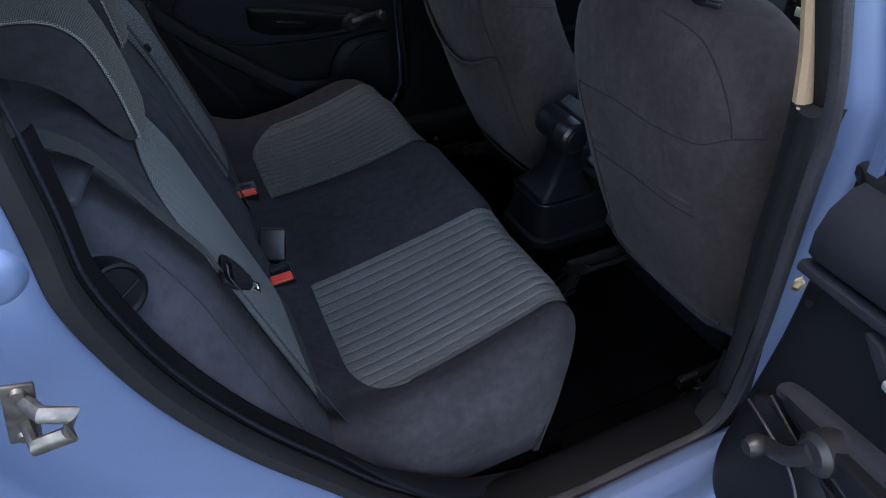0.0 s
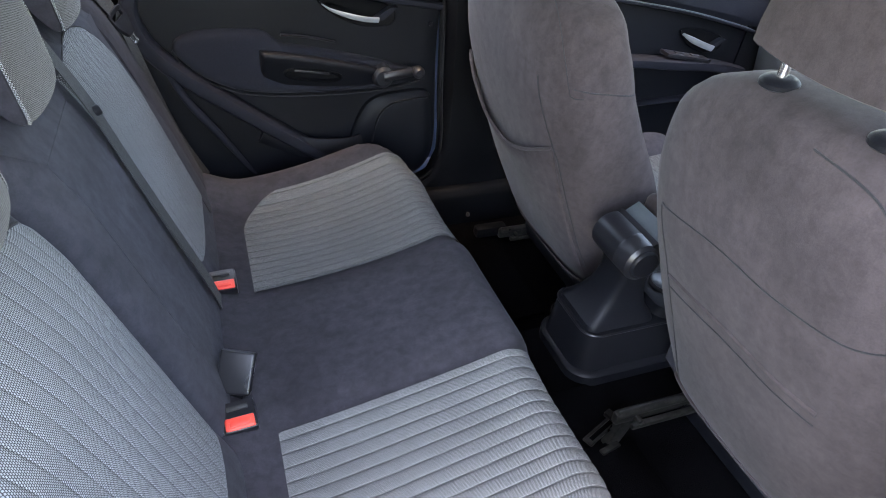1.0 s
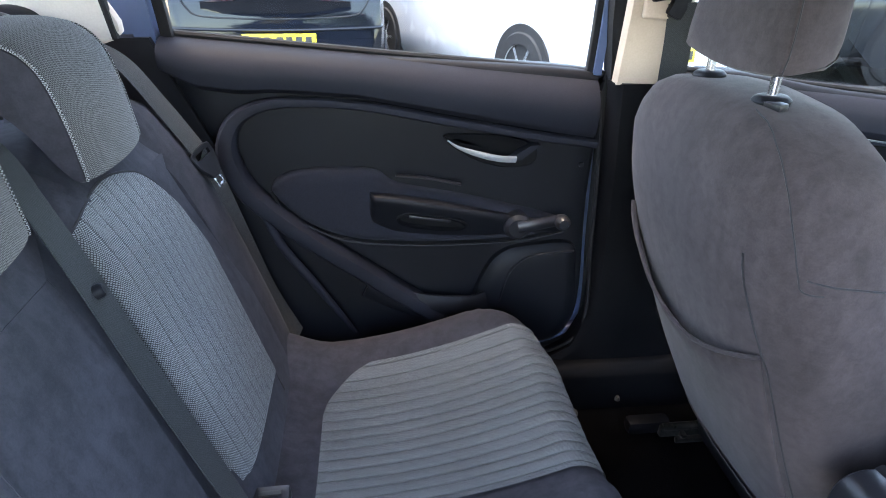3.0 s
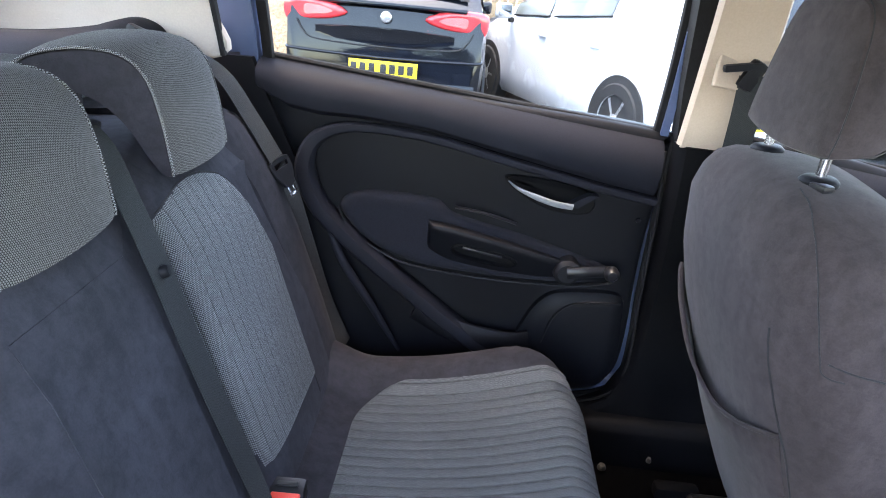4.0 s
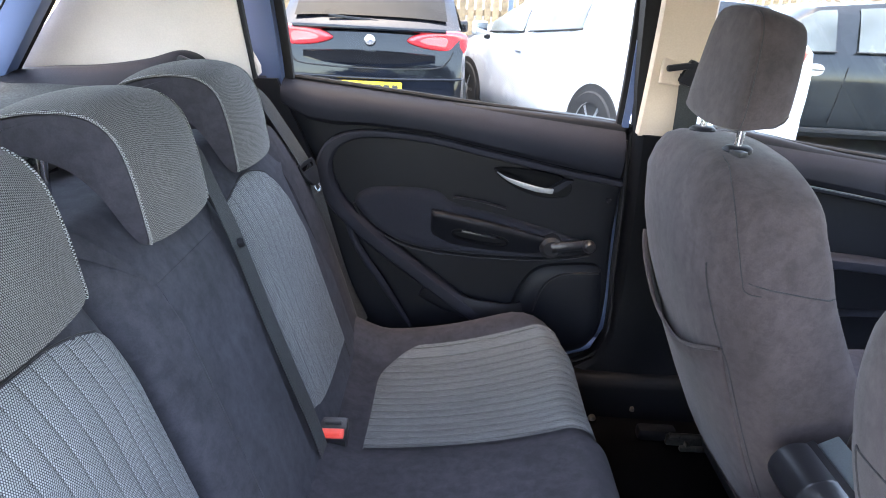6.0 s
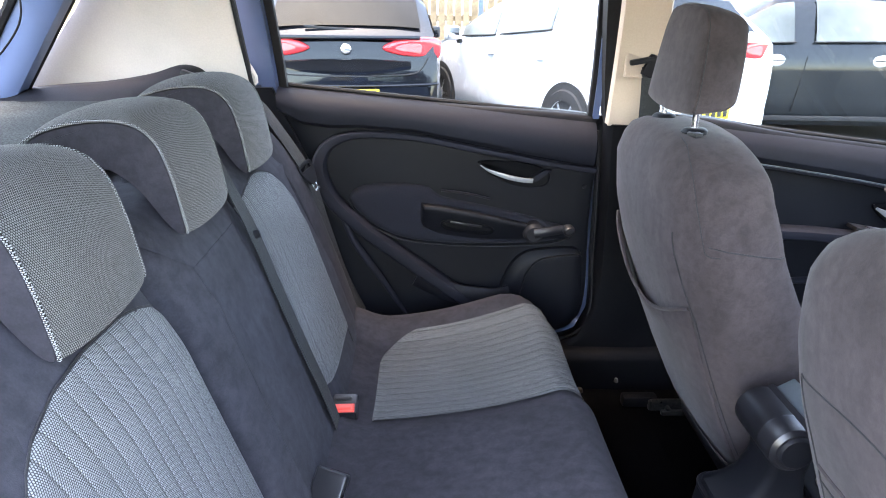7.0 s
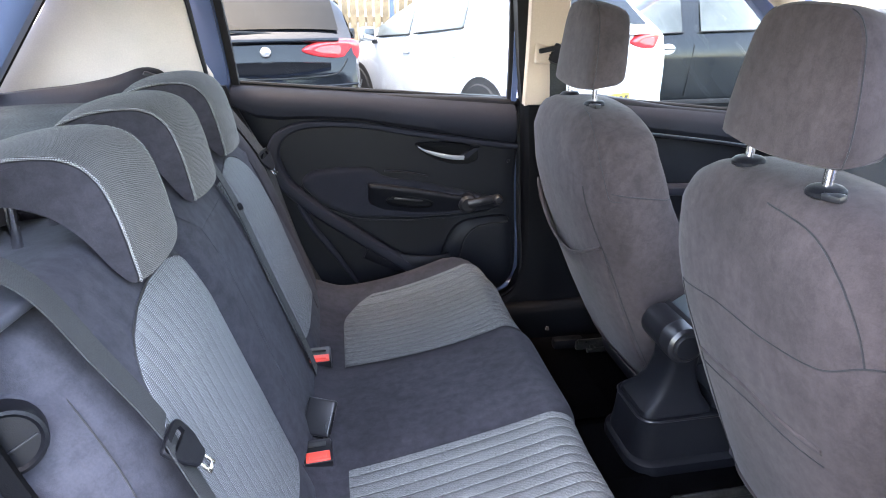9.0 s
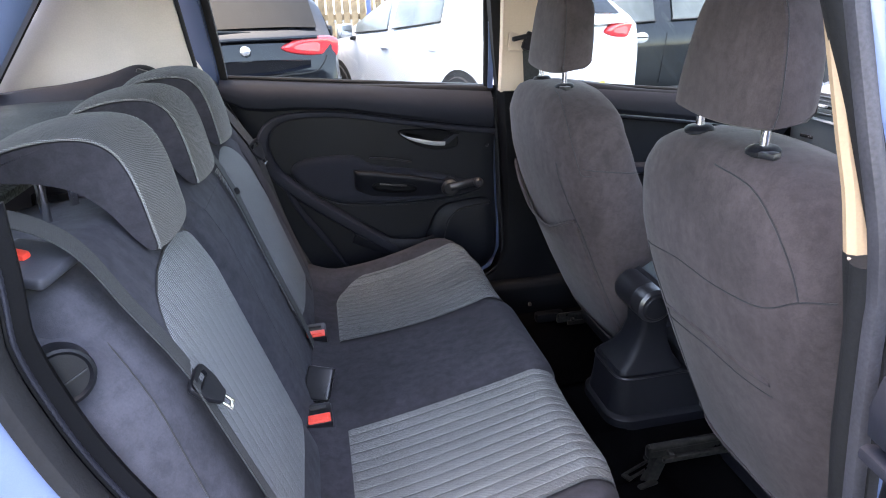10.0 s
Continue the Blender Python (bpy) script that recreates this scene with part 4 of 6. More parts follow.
part("webbing", strap([(0.786, C + 0.598, 1.128), (0.796, C + 0.612, 1.06), (0.808, C + 0.636, 0.96), (0.822, C + 0.655, 0.80)], [(-0.3, -0.95, 0.1)] * 4), WEBBING, front_belt)

side_belt(-1)
side_belt(1)

mid_belt = thing("seat_belt", "black webbing middle seat belt drawn down between the backrests", "seat belt", "rear seat belts", at=(0.09, 1.31, 0.47))
pts = [(-0.20, 1.318, 1.045), (-0.14, 1.314, 1.056), (-0.098, 1.308, 1.034), (-0.068, 1.299, 0.98), (-0.030, 1.284, 0.90), (0.008, 1.281, 0.78), (0.045, 1.284, 0.66), (0.076, 1.288, 0.56), (0.098, 1.292, 0.47)]
ups = [(0.1, 0, 1.0), (0.4, 0, 0.9), (0.8, 0.0, 0.5)] + [(0.95, 0.03, 0.3)] * 6
part("webbing", strap(pts, ups), WEBBING, mid_belt)
part("belt_stop", turned([(0, 0.006), (0.006, 0.006), (0.008, 0.003), (0.008, -0.004), (0, -0.004)], Matrix.Translation((-0.024, 1.284, 0.893)) @ Euler((0, radians(72), radians(14))).to_matrix().to_4x4(), 14), PLASTIC, mid_belt, "small black belt stop button")
part("belt_slot", box(0.030, 0.066, 0.012, pose(-0.128, 1.314, 1.046, 0, 8, 0), 0.005), PLASTIC, mid_belt, "black slot the belt comes out of")


def buckle(name_label, at, turn, red_label="red release button"):
    b = thing("belt_buckle", name_label, "belt buckle", "rear belt buckles", at=(at[0], at[1], at[2] - 0.05))
    m = Matrix.Translation(at) @ pose(0, 0, 0, *turn)
    hs = part("housing", box(0.050, 0.054, 0.030, m, 0.006), GLOSSBLACK, b, "black buckle housing")
    part("latch_slot", box(0.007, 0.032, 0.005, m @ pose(-0.012, 0, 0.0165), 0.001), BLACKBAR, hs)
    bm = box(0.020, 0.045, 0.006, m @ pose(0.012, 0, 0.0145), 0.003, 3)
    box(0.008, 0.032, 0.004, m @ pose(0.013, 0, 0.0175), 0.0015, bm=bm)
    part("release_button", bm, RED, b, red_label)


buckle("black seat belt buckle with a red button on the bench", (0.100, 1.018, 0.482), (0, 22, -86))
buckle("black seat belt buckle with a red button between bench and backrest", (0.098, 1.348, 0.488), (0, 18, -88))
spare = thing("belt_buckle", "black square belt buckle seen from its back, standing up", "belt buckle", "rear belt buckles", at=(0.085, 1.075, 0.44))
u = Vector((0.044, -0.016, -0.004)).normalized()
n = Vector((-0.20, -0.75, 0.64)).normalized()
w = n.cross(u).normalized()
sm = Matrix(((u.x, w.x, n.x, 0.105), (u.y, w.y, n.y, 1.078), (u.z, w.z, n.z, 0.522), (0, 0, 0, 1)))
part("housing", box(0.056, 0.070, 0.018, sm, 0.005, 3), GLOSSBLACK, spare)
part("stalk", box(0.032, 0.05, 0.010, sm @ pose(0, -0.044, -0.012, 20, 0, 0), 0.003), PLASTIC, spare)

# ---- front seats ----
from mathutils.bvhtree import BVHTree  # noqa: E402

REAR_X = [(0.30, 0.965), (0.36, 0.943), (0.50, 0.878), (0.60, 0.836), (0.68, 0.805), (0.76, 0.775), (0.85, 0.750), (0.95, 0.738), (1.02, 0.745), (1.06, 0.758)]


def front_seat(yc, dx, open_pocket, hdx):
    s = thing("bucket_seat", "front bucket seat in suede coloured brown-grey by warm light, with map pocket, seen from behind", "car seat", "front seats", at=(1.15 + dx, yc, 0.23))

    def rx(z):
        return at_heights(REAR_X, z) + dx

    def place(u, v, h):
        # h counts forward from the rear face, which is slightly rounded across
        b = 0.055 * (abs(u - yc) / 0.28) ** 3.0
        h += 0.07 * smooth(0.05, 0.155, h) * (1 - smooth(0.55, 0.97, v))  # the padding is thicker towards the cushion
        return Vector((rx(v) + h + b * (1 if h < 0.05 else 0.6), u, v))

    half = [(0.205, 0.325), (0.238, 0.42), (0.253, 0.55), (0.260, 0.70), (0.262, 0.84), (0.252, 0.92), (0.215, 0.99), (0.140, 1.032), (0.05, 1.044)]
    outline = curve([(yc + a, b) for a, b in half] + [(yc - a, b) for a, b in half[::-1]] + [(yc - 0.1, 0.315), (yc + 0.1, 0.315)], 4, closed=True)
    levels = [(0.075, -0.002), (0.045, 0.0), (0.022, 0.006), (0.007, 0.016), (0.0, 0.034), (0.0, 0.10), (0.004, 0.135), (0.018, 0.155), (0.04, 0.160)]
    nor = outward(outline)
    mid = lambda p: Vector((yc, 0.68))  # noqa: E731
    rings = [[place(*(p - k * q), h) for p, q in zip(outline, nor)] for k, h in levels]
    back_in = [p - levels[0][0] * q for p, q in zip(outline, nor)]
    front_in = [p - levels[-1][0] * q for p, q in zip(outline, nor)]
    first_rings = [[place(*p.lerp(mid(p), f), -0.002) for p in back_in] for f in (0.985, 0.85, 0.7, 0.55, 0.4, 0.25, 0.12)]
    last_rings = [[place(*p.lerp(mid(p), f), 0.160 - 0.02 * f) for p in front_in] for f in (0.3, 0.6, 0.98)]
    bm = loft(first_rings + rings + last_rings)
    bmesh.ops.poke(bm, faces=[f for f in bm.faces if len(f.verts) > 8])
    for v in bm.verts:  # creases and hollows of used upholstery
        n1 = noise.noise(Vector((v.co.y * 9, v.co.z * 7, yc * 3)))
        v.co.x += 0.0025 * n1
    bmesh.ops.recalc_face_normals(bm, faces=bm.faces[:])
    tree = BVHTree.FromBMesh(bm)
    part("backrest", bm, SUEDE_WARMLIT, s)

    def on_back(pts, off=-0.0035):
        """Lays places of the rear face onto the upholstery."""
        out = []
        for u, v in pts:
            got = tree.ray_cast(Vector((0.3, yc + u, v)), Vector((1, 0, 0)))[0]
            out.append((got or place(yc + u, v, 0.03)) + Vector((off, 0, 0)))
        return out

    def seam(pts, r=0.0015):
        part("seam", rod(on_back([(p[0], p[1]) for p in curve([(a, b, 0) for a, b in pts], 10)], -0.0006), r, 6), SEAM, s)

    inner = 1 if yc < C else -1  # towards the middle of the car
    seam([(inner * 0.165, 0.36), (inner * 0.158, 0.51), (inner * 0.176, 0.69), (inner * 0.195, 0.79), (inner * 0.18, 0.80)] if not open_pocket else [(inner * 0.215, 0.40), (inner * 0.215, 0.527), (inner * 0.213, 0.689), (inner * 0.205, 0.74), (inner * 0.185, 0.83), (inner * 0.178, 0.879)])
    if open_pocket:
        seam([(inner * 0.10, 1.038), (inner * 0.139, 1.028), (inner * 0.177, 1.006), (inner * 0.213, 0.964), (inner * 0.231, 0.920), (inner * 0.241, 0.882), (inner * 0.246, 0.862), (inner * 0.258, 0.860)], 0.0011)
    else:
        seam([(-inner * 0.03, 1.014), (-inner * 0.117, 1.001), (-inner * 0.174, 0.961), (-inner * 0.202, 0.913), (-inner * 0.215, 0.867)])
    if open_pocket:
        side_line = []
        for x, z in span_pairs((0.752, 0.877), (0.905, 0.855), 10):
            got = tree.ray_cast(Vector((x, yc + inner * 0.6, z)), Vector((0, -inner, 0)))[0]
            if got:
                side_line.append(got + Vector((0, inner * 0.0005, 0)))
        part("seam", rod(side_line, 0.0015, 6), SEAM, s)
    else:
        seam([(inner * 0.195, 0.797), (inner * 0.06, 0.822), (-inner * 0.06, 0.822), (-inner * 0.158, 0.832), (-inner * 0.215, 0.866), (-inner * 0.25, 0.878)])
    if open_pocket:
        # cloth pocket that gapes at its upper hem
        top = curve([(-0.205, 0.735, 0), (-0.12, 0.692, 0), (-0.037, 0.670, 0), (0.051, 0.682, 0), (0.115, 0.728, 0), (0.18, 0.80, 0)], 6)
        gape = lambda t: 0.020 * math.sin(math.pi * t) ** 0.8  # noqa: E731
        rows = []
        n = len(top)
        for f in span(0, 1, 8):
            row = []
            for i, p in enumerate(top):
                t = i / (n - 1)
                v = p[1] + (0.345 - p[1]) * f
                u = p[0]
                q = on_back([(u, v)], -0.003)[0]
                q.x -= gape(t) * (1 - f) ** 2
                row.append(q)
            rows.append(row)
        bm = loft(rows, closed=False, caps=False)
        pk = part("map_pocket", bm, SUEDE_WARMLIT, s, "suede map pocket gaping open at the top")
        mod = pk.modifiers.new("thick", "SOLIDIFY")
        mod.thickness = 0.003
        part("pocket_hem", rod([q + Vector((-0.001, 0, 0)) for q in rows[0]], 0.0035, 8), SUEDE_WARMLIT, pk)
    else:
        hem = [(inner * 0.165, 0.664), (inner * 0.09, 0.680), (inner * 0.014, 0.688), (-inner * 0.078, 0.687), (-inner * 0.155, 0.690)]
        part("pocket_hem", rod(on_back([(p[0], p[1]) for p in curve([(a, b, 0) for a, b in hem], 8)], 0.0005), 0.0045, 8), SUEDE_WARMLIT, s, "padded hem of the closed map pocket")
        seam([(a, b - 0.006) for a, b in hem])
        seam([(a, b - 0.028) for a, b in hem])
    # lower edge: a bound hem and the hinge covers
    part("lower_hem", rod(on_back([(p[0], p[1]) for p in curve([(-0.19, 0.345, 0), (-0.1, 0.332, 0), (0, 0.328, 0), (0.1, 0.332, 0), (0.19, 0.345, 0)], 6)], 0.002), 0.008, 8), SUEDE_WARMLIT, s)
    for e in (-1, 1):
        ry, rdx = (yc + e * 0.175, 0.025) if open_pocket else (yc + e * 0.235, 0.0)
        rl, up, back = (ry, 0.0, 0.0) if open_pocket or e < 0 else (yc + 0.145, 0.066, -0.050)  # the near seat's inner rail stands on a bracket
        rail = box(0.50, 0.018, 0.030, pose(1.105 + rdx + back, rl + 0.010, 0.232 + up), 0.006)
        rod([(0.862 + rdx + back, rl + 0.010, 0.240 + up), (1.30 + rdx + back, rl + 0.010, 0.240 + up)], 0.010, 10, bm=rail)
        if up:
            box(0.030, 0.022, 0.105, pose(0.835 + rdx, rl + 0.014, 0.252, 0, 18, 0), 0.004, bm=rail)
        box(0.46, 0.012, 0.014, pose(1.115 + rdx + back, rl - 0.012, 0.222 + up), 0.004, bm=rail)
        box(0.012, 0.032, 0.020, pose(0.905 + rdx + back, rl, 0.226 + up), 0.004, bm=rail)
        part("seat_rail", rail, RAILSTEEL, s, "dark oiled steel seat rail")
        if open_pocket and e == 1:
            continue
        bm = box(0.090, 0.007, 0.005, pose(0.806 + rdx, ry - 0.048, 0.228, 0, 4, 24), 0.002)
        box(0.090, 0.007, 0.005, pose(0.812 + rdx, ry - 0.064, 0.228, 0, 4, 24), 0.002, bm=bm)
        box(0.012, 0.024, 0.006, pose(0.766 + rdx, ry - 0.075, 0.230, 0, 4, 24), 0.002, bm=bm)
        box(0.020, 0.030, 0.012, pose(0.850 + rdx, ry - 0.030, 0.228, 0, 0, 24), 0.004, bm=bm)
        part("rail_foot", bm, RAILSTEEL, s, "slotted steel end of the seat rail")
        bm = turned([(0, 0.012), (0.008, 0.011), (0.010, 0.004), (0.008, 0), (0, 0)], pose(0.822 + rdx, ry - 0.075, 0.222), 14)
        box(0.050, 0.014, 0.008, pose(0.808 + rdx, ry - 0.096, 0.218, 0, 0, 12), 0.003, bm=bm)
        part("rail_bolt", bm, RAILSTEEL, s, "dark bolt and clip under the rail end")
    # seat cushion
    ol = curve([(0.99 + dx, yc - 0.22), (1.02 + dx, yc - 0.255), (1.25 + dx, yc - 0.262), (1.42 + dx, yc - 0.25), (1.49 + dx, yc - 0.17), (1.50 + dx, yc), (1.49 + dx, yc + 0.17), (1.42 + dx, yc + 0.25), (1.25 + dx, yc + 0.262), (1.02 + dx, yc + 0.255), (0.99 + dx, yc + 0.22), (0.985 + dx, yc)], 5, closed=True)
    ctop = lambda x, y: 0.435 + 0.10 * (x - 1.0 - dx) + 0.03 * smooth(0.13, 0.22, abs(y - yc))  # noqa: E731
    bm = puff(ol, [(0.03, -0.17), (0.0, -0.14), (0.0, -0.05), (0.008, -0.022), (0.03, -0.004), (0.06, 0.0)], lambda u, v, h: Vector((u, v, ctop(u, v) + h)), lambda p: Vector((min(max(p[0], 1.15 + dx), 1.35 + dx), min(max(p[1], yc - 0.08), yc + 0.08))))
    part("seat_cushion", bm, SUEDE, s)
    bm = skin(lambda x, y: Vector((x, y, ctop(x, y) + 0.004)), span(1.10 + dx, 1.44 + dx, 10), span(yc - 0.13, yc + 0.13, 10))
    part("cushion_panel", bm, RIBCLOTH, s, "grey cloth centre panel")
    part("seat_base", box(0.42, 0.40, 0.12, pose(1.22 + dx, yc, 0.275), 0.03), PLASTIC, s)

    # head restraint: a thing of its own, on two posts
    h = thing("front_headrest", "charcoal suede front headrest on two chrome posts", "headrest", "front headrests", at=(0.79 + hdx, yc, 1.03))
    hx = 0.752 + hdx
    hol = curve([(-0.108, 1.079), (-0.122, 1.092), (-0.121, 1.13), (-0.110, 1.19), (-0.096, 1.235), (-0.068, 1.260), (0, 1.267), (0.068, 1.260), (0.096, 1.235), (0.110, 1.19), (0.121, 1.13), (0.122, 1.092), (0.108, 1.079), (0, 1.072)], 5, closed=True)

    def hp(u, v, d):
        return Vector((hx + d + 0.10 * (v - 1.08) - 0.10 * d * (v - 1.08) + 0.006 * (u / 0.12) ** 2, yc + u, v))

    hn = outward(hol)
    hmid = lambda p: Vector((0.0, 1.17))  # noqa: E731
    lv = [(0.034, -0.001), (0.012, 0.000), (0.003, 0.003), (0.0, 0.009), (0.003, 0.035), (0.011, 0.066), (0.020, 0.084), (0.028, 0.092)]

    def drawn_in(p, q, k):
        # past a centimetre the outline shrinks towards the middle, so that tight corners don't cross
        return (p - min(k, 0.010) * q).lerp(Vector((0.0, 1.17)), max(0.0, k - 0.010) / 0.11)

    rr = [[hp(*drawn_in(p, q, k), d) for p, q in zip(hol, hn)] for k, d in lv]
    ends = [[drawn_in(p, q, k) for p, q in zip(hol, hn)] for k in (0.034, 0.028)]
    rr = [[hp(*p.lerp(hmid(p), f), -0.002) for p in ends[0]] for f in (0.985, 0.7, 0.35)] + rr + [[hp(*p.lerp(hmid(p), f), d) for p in ends[1]] for f, d in ((0.12, 0.096), (0.5, 0.099), (0.985, 0.099))]
    bm = loft(rr)
    bmesh.ops.poke(bm, faces=[f for f in bm.faces if len(f.verts) > 8])
    bmesh.ops.recalc_face_normals(bm, faces=bm.faces[:])
    tree = BVHTree.FromBMesh(bm)
    part("pad", bm, SUEDE_WARMLIT, h)
    for e in (-1, 1):
        edge = [hp(*(p - 0.001 * q), 0.0065) for p, q in zip(hol, hn) if p[0] * e > 0.060 and p[1] > 1.078]
        edge.sort(key=lambda q: q.z)
        part("seam", rod(edge, 0.0011, 6), SEAM, h)
    for e in (-1, 1):
        y = yc + e * 0.080
        part("post", rod([(0.787 + hdx, y, 1.00), (0.787 + hdx, y, 1.10)], 0.0068, 12), CHROME, h, "chrome headrest post")
        collar = turned([(0, 0.008), (0.012, 0.008), (0.020, 0.006), (0.024, 0.002), (0.024, -0.003), (0.018, -0.007), (0, -0.007)], pose(0.787 + hdx, y, 1.043, 0, -4, 0))
        cl = part("collar", collar, PLASTIC, h, "black plastic post guide")
        if e == -1:
            part("catch", box(0.018, 0.026, 0.010, pose(0.780 + hdx, y - 0.022, 1.042, 0, -4, 20), 0.004), GLOSSBLACK, cl, "release catch")
    return s


front_seat(0.805, 0.0, False, 0.0)
front_seat(1.515, -0.045, True, -0.021)

# ---- centre console ----
console = thing("centre_console", "black plastic centre console with padded folding armrest", "console", at=(0.95, C - 0.02, 0.27))
CY = C - 0.02


def rounded(cx, cy, hx, hy, z, r, n=6):
    out = []
    for qx, qy, a0 in ((1, 1, 0), (-1, 1, 90), (-1, -1, 180), (1, -1, 270)):
        for i in range(n + 1):
            a = radians(a0 + 90 * i / n)
            out.append(Vector((cx + qx * (hx - r) + r * math.cos(a), cy + qy * (hy - r) + r * math.sin(a), z)))
    return out


CB = C + 0.010  # the console's foot stands a little off the armrest's line
base = [rounded(1.055, CB, 0.280, 0.104, 0.262, 0.055), rounded(1.055, CB, 0.280, 0.104, 0.296, 0.055), rounded(1.055, CB, 0.276, 0.100, 0.301, 0.052), rounded(1.052, CB, 0.268, 0.089, 0.304, 0.045), rounded(1.052, CB, 0.262, 0.084, 0.35, 0.042), rounded(1.054, CB - 0.004, 0.262, 0.080, 0.408, 0.038)]
part("base", loft(base), PLASTIC, console, "black plastic console base")
part("base_joint", loft([rounded(1.054, CB - 0.004, 0.2635, 0.0815, 0.402, 0.038), rounded(1.054, CB - 0.004, 0.2645, 0.0825, 0.4045, 0.038), rounded(1.054, CB - 0.004, 0.2635, 0.0815, 0.407, 0.038)]), GLOSSBLACK, console, "glossy joint line round the base")
tub = [rounded(1.14, CB - 0.004, 0.17, 0.074, 0.408, 0.03), rounded(1.14, CB - 0.004, 0.17, 0.074, 0.436, 0.03), rounded(1.14, CB - 0.004, 0.164, 0.068, 0.440, 0.03)]
part("tray", loft(tub), PLASTIC, console, "cup holder tray")
for cx in (1.03, 1.115):
    part("cup_holder_ring", turned([(0.028, 0.0), (0.034, 0.004), (0.038, 0.002), (0.038, -0.004), (0.028, -0.004)], pose(cx, CB - 0.004, 0.444)), GLOSSBLACK, console, "black cup holder ring")
col = [rounded(0.882, CB - 0.005, 0.084, 0.070, 0.408, 0.022), rounded(0.880, CB - 0.006, 0.080, 0.068, 0.420, 0.022), rounded(0.884, CB - 0.008, 0.062, 0.056, 0.440, 0.020), rounded(0.886, CY + 0.016, 0.045, 0.046, 0.475, 0.018), rounded(0.884, CY + 0.008, 0.034, 0.043, 0.52, 0.016), rounded(0.880, CY, 0.034, 0.046, 0.578, 0.014)]
part("armrest_column", loft(col), PLASTIC, console, "black column under the armrest")
arm = part("armrest_hinge", turned([(0, -0.066), (0.034, -0.066), (0.041, -0.060), (0.042, -0.05), (0.042, 0.02), (0.0425, 0.021), (0.0425, 0.026), (0.042, 0.027), (0.042, 0.05), (0.041, 0.060), (0.034, 0.066), (0, 0.066)], Matrix.Translation((0.862, CY, 0.598)) @ Euler((radians(90), 0, 0)).to_matrix().to_4x4(), 28), GLOSSBLACK, console, "round satin black armrest hinge")
for e in (-1, 1):
    part("end_cap", turned([(0, 0.006), (0.026, 0.006), (0.030, 0.002), (0.031, -0.004), (0, -0.004)], Matrix.Translation((0.862, CY + e * 0.065, 0.598)) @ Euler((radians(-90 * e), 0, 0)).to_matrix().to_4x4(), 24), PLASTIC, arm)
part("release_plate", box(0.036, 0.118, 0.008, pose(0.902, CY, 0.644, 0, -32, 0), 0.002), DASH, console, "grey release plate")
part("plate_edge", box(0.014, 0.126, 0.016, pose(0.880, CY, 0.634, 0, -30, 0), 0.003), GLOSSBLACK, console)
part("armrest_pad", box(0.27, 0.135, 0.055, pose(1.065, CY, 0.640, 0, 3, 0), 0.022, 4), SUEDE_WARMLIT, console, "suede armrest pad coloured brown-grey by warm light")
part("armrest_body", box(0.25, 0.115, 0.05, pose(1.055, CY, 0.600, 0, 3, 0), 0.014, 3), PLASTIC, console)
# gear lever
gear = thing("gear_lever", "black gear lever with leather gaiter on the console", "gear lever", at=(1.42, CY, 0.45))
part("gaiter", turned([(0.07, 0.0), (0.06, 0.03), (0.035, 0.08), (0.018, 0.12), (0, 0.12)], pose(1.42, CY, 0.45)), SUEDE, gear)
part("knob", turned([(0, 0.19), (0.018, 0.188), (0.026, 0.17), (0.024, 0.14), (0.012, 0.11), (0, 0.11)], pose(1.42, CY, 0.45)), GLOSSBLACK, gear)
tunnel = [rounded(1.52, CY, 0.30, 0.115, 0.25, 0.04), rounded(1.52, CY, 0.30, 0.115, 0.36, 0.04), rounded(1.54, CY, 0.28, 0.10, 0.45, 0.04)]
solid("tunnel_console", loft(tunnel), PLASTIC, "black plastic floor tunnel cover ahead of the armrest", "console")

# ---- dashboard ----
dash = thing("dashboard", "grey plastic dashboard with air vents and radio", "dashboard", at=(1.85, C, 0.5))
prof = curve([(1.80, 0.50), (1.775, 0.58), (1.755, 0.68), (1.745, 0.77), (1.745, 0.84), (1.775, 0.90), (1.86, 0.925), (2.05, 0.93), (2.25, 0.90), (2.30, 0.80), (2.30, 0.50)], 4)
rings = [[Vector((p[0] + 0.05 * (abs(y - C) / 0.7) ** 2, y, p[1])) for p in prof] for y in span(C - 0.70, C + 0.70, 24)]
part("fascia", loft(rings), DASH, dash)
face_x = lambda y: 1.744 + 0.05 * ((y - C) / 0.7) ** 2  # noqa: E731
part("silver_strip", sweep([Vector((face_x(y), y, 0.838)) for y in span(C + 0.22, C + 0.69, 14)], oval(0.008, 0.004, 8, 0.6)), SILVER, dash, "thin silver trim strip")
part("glovebox_gap", sweep([Vector((face_x(y) + 0.022, y, 0.655)) for y in span(C + 0.18, C + 0.66, 12)], oval(0.006, 0.003, 8)), BLACKBAR, dash)
part("lower_fascia", sweep([Vector((face_x(y) + 0.035, y, 0.60)) for y in span(C - 0.68, C + 0.69, 20)], oval(0.014, 0.045, 10, 0.7)), PLASTIC, dash, "black lower dashboard")
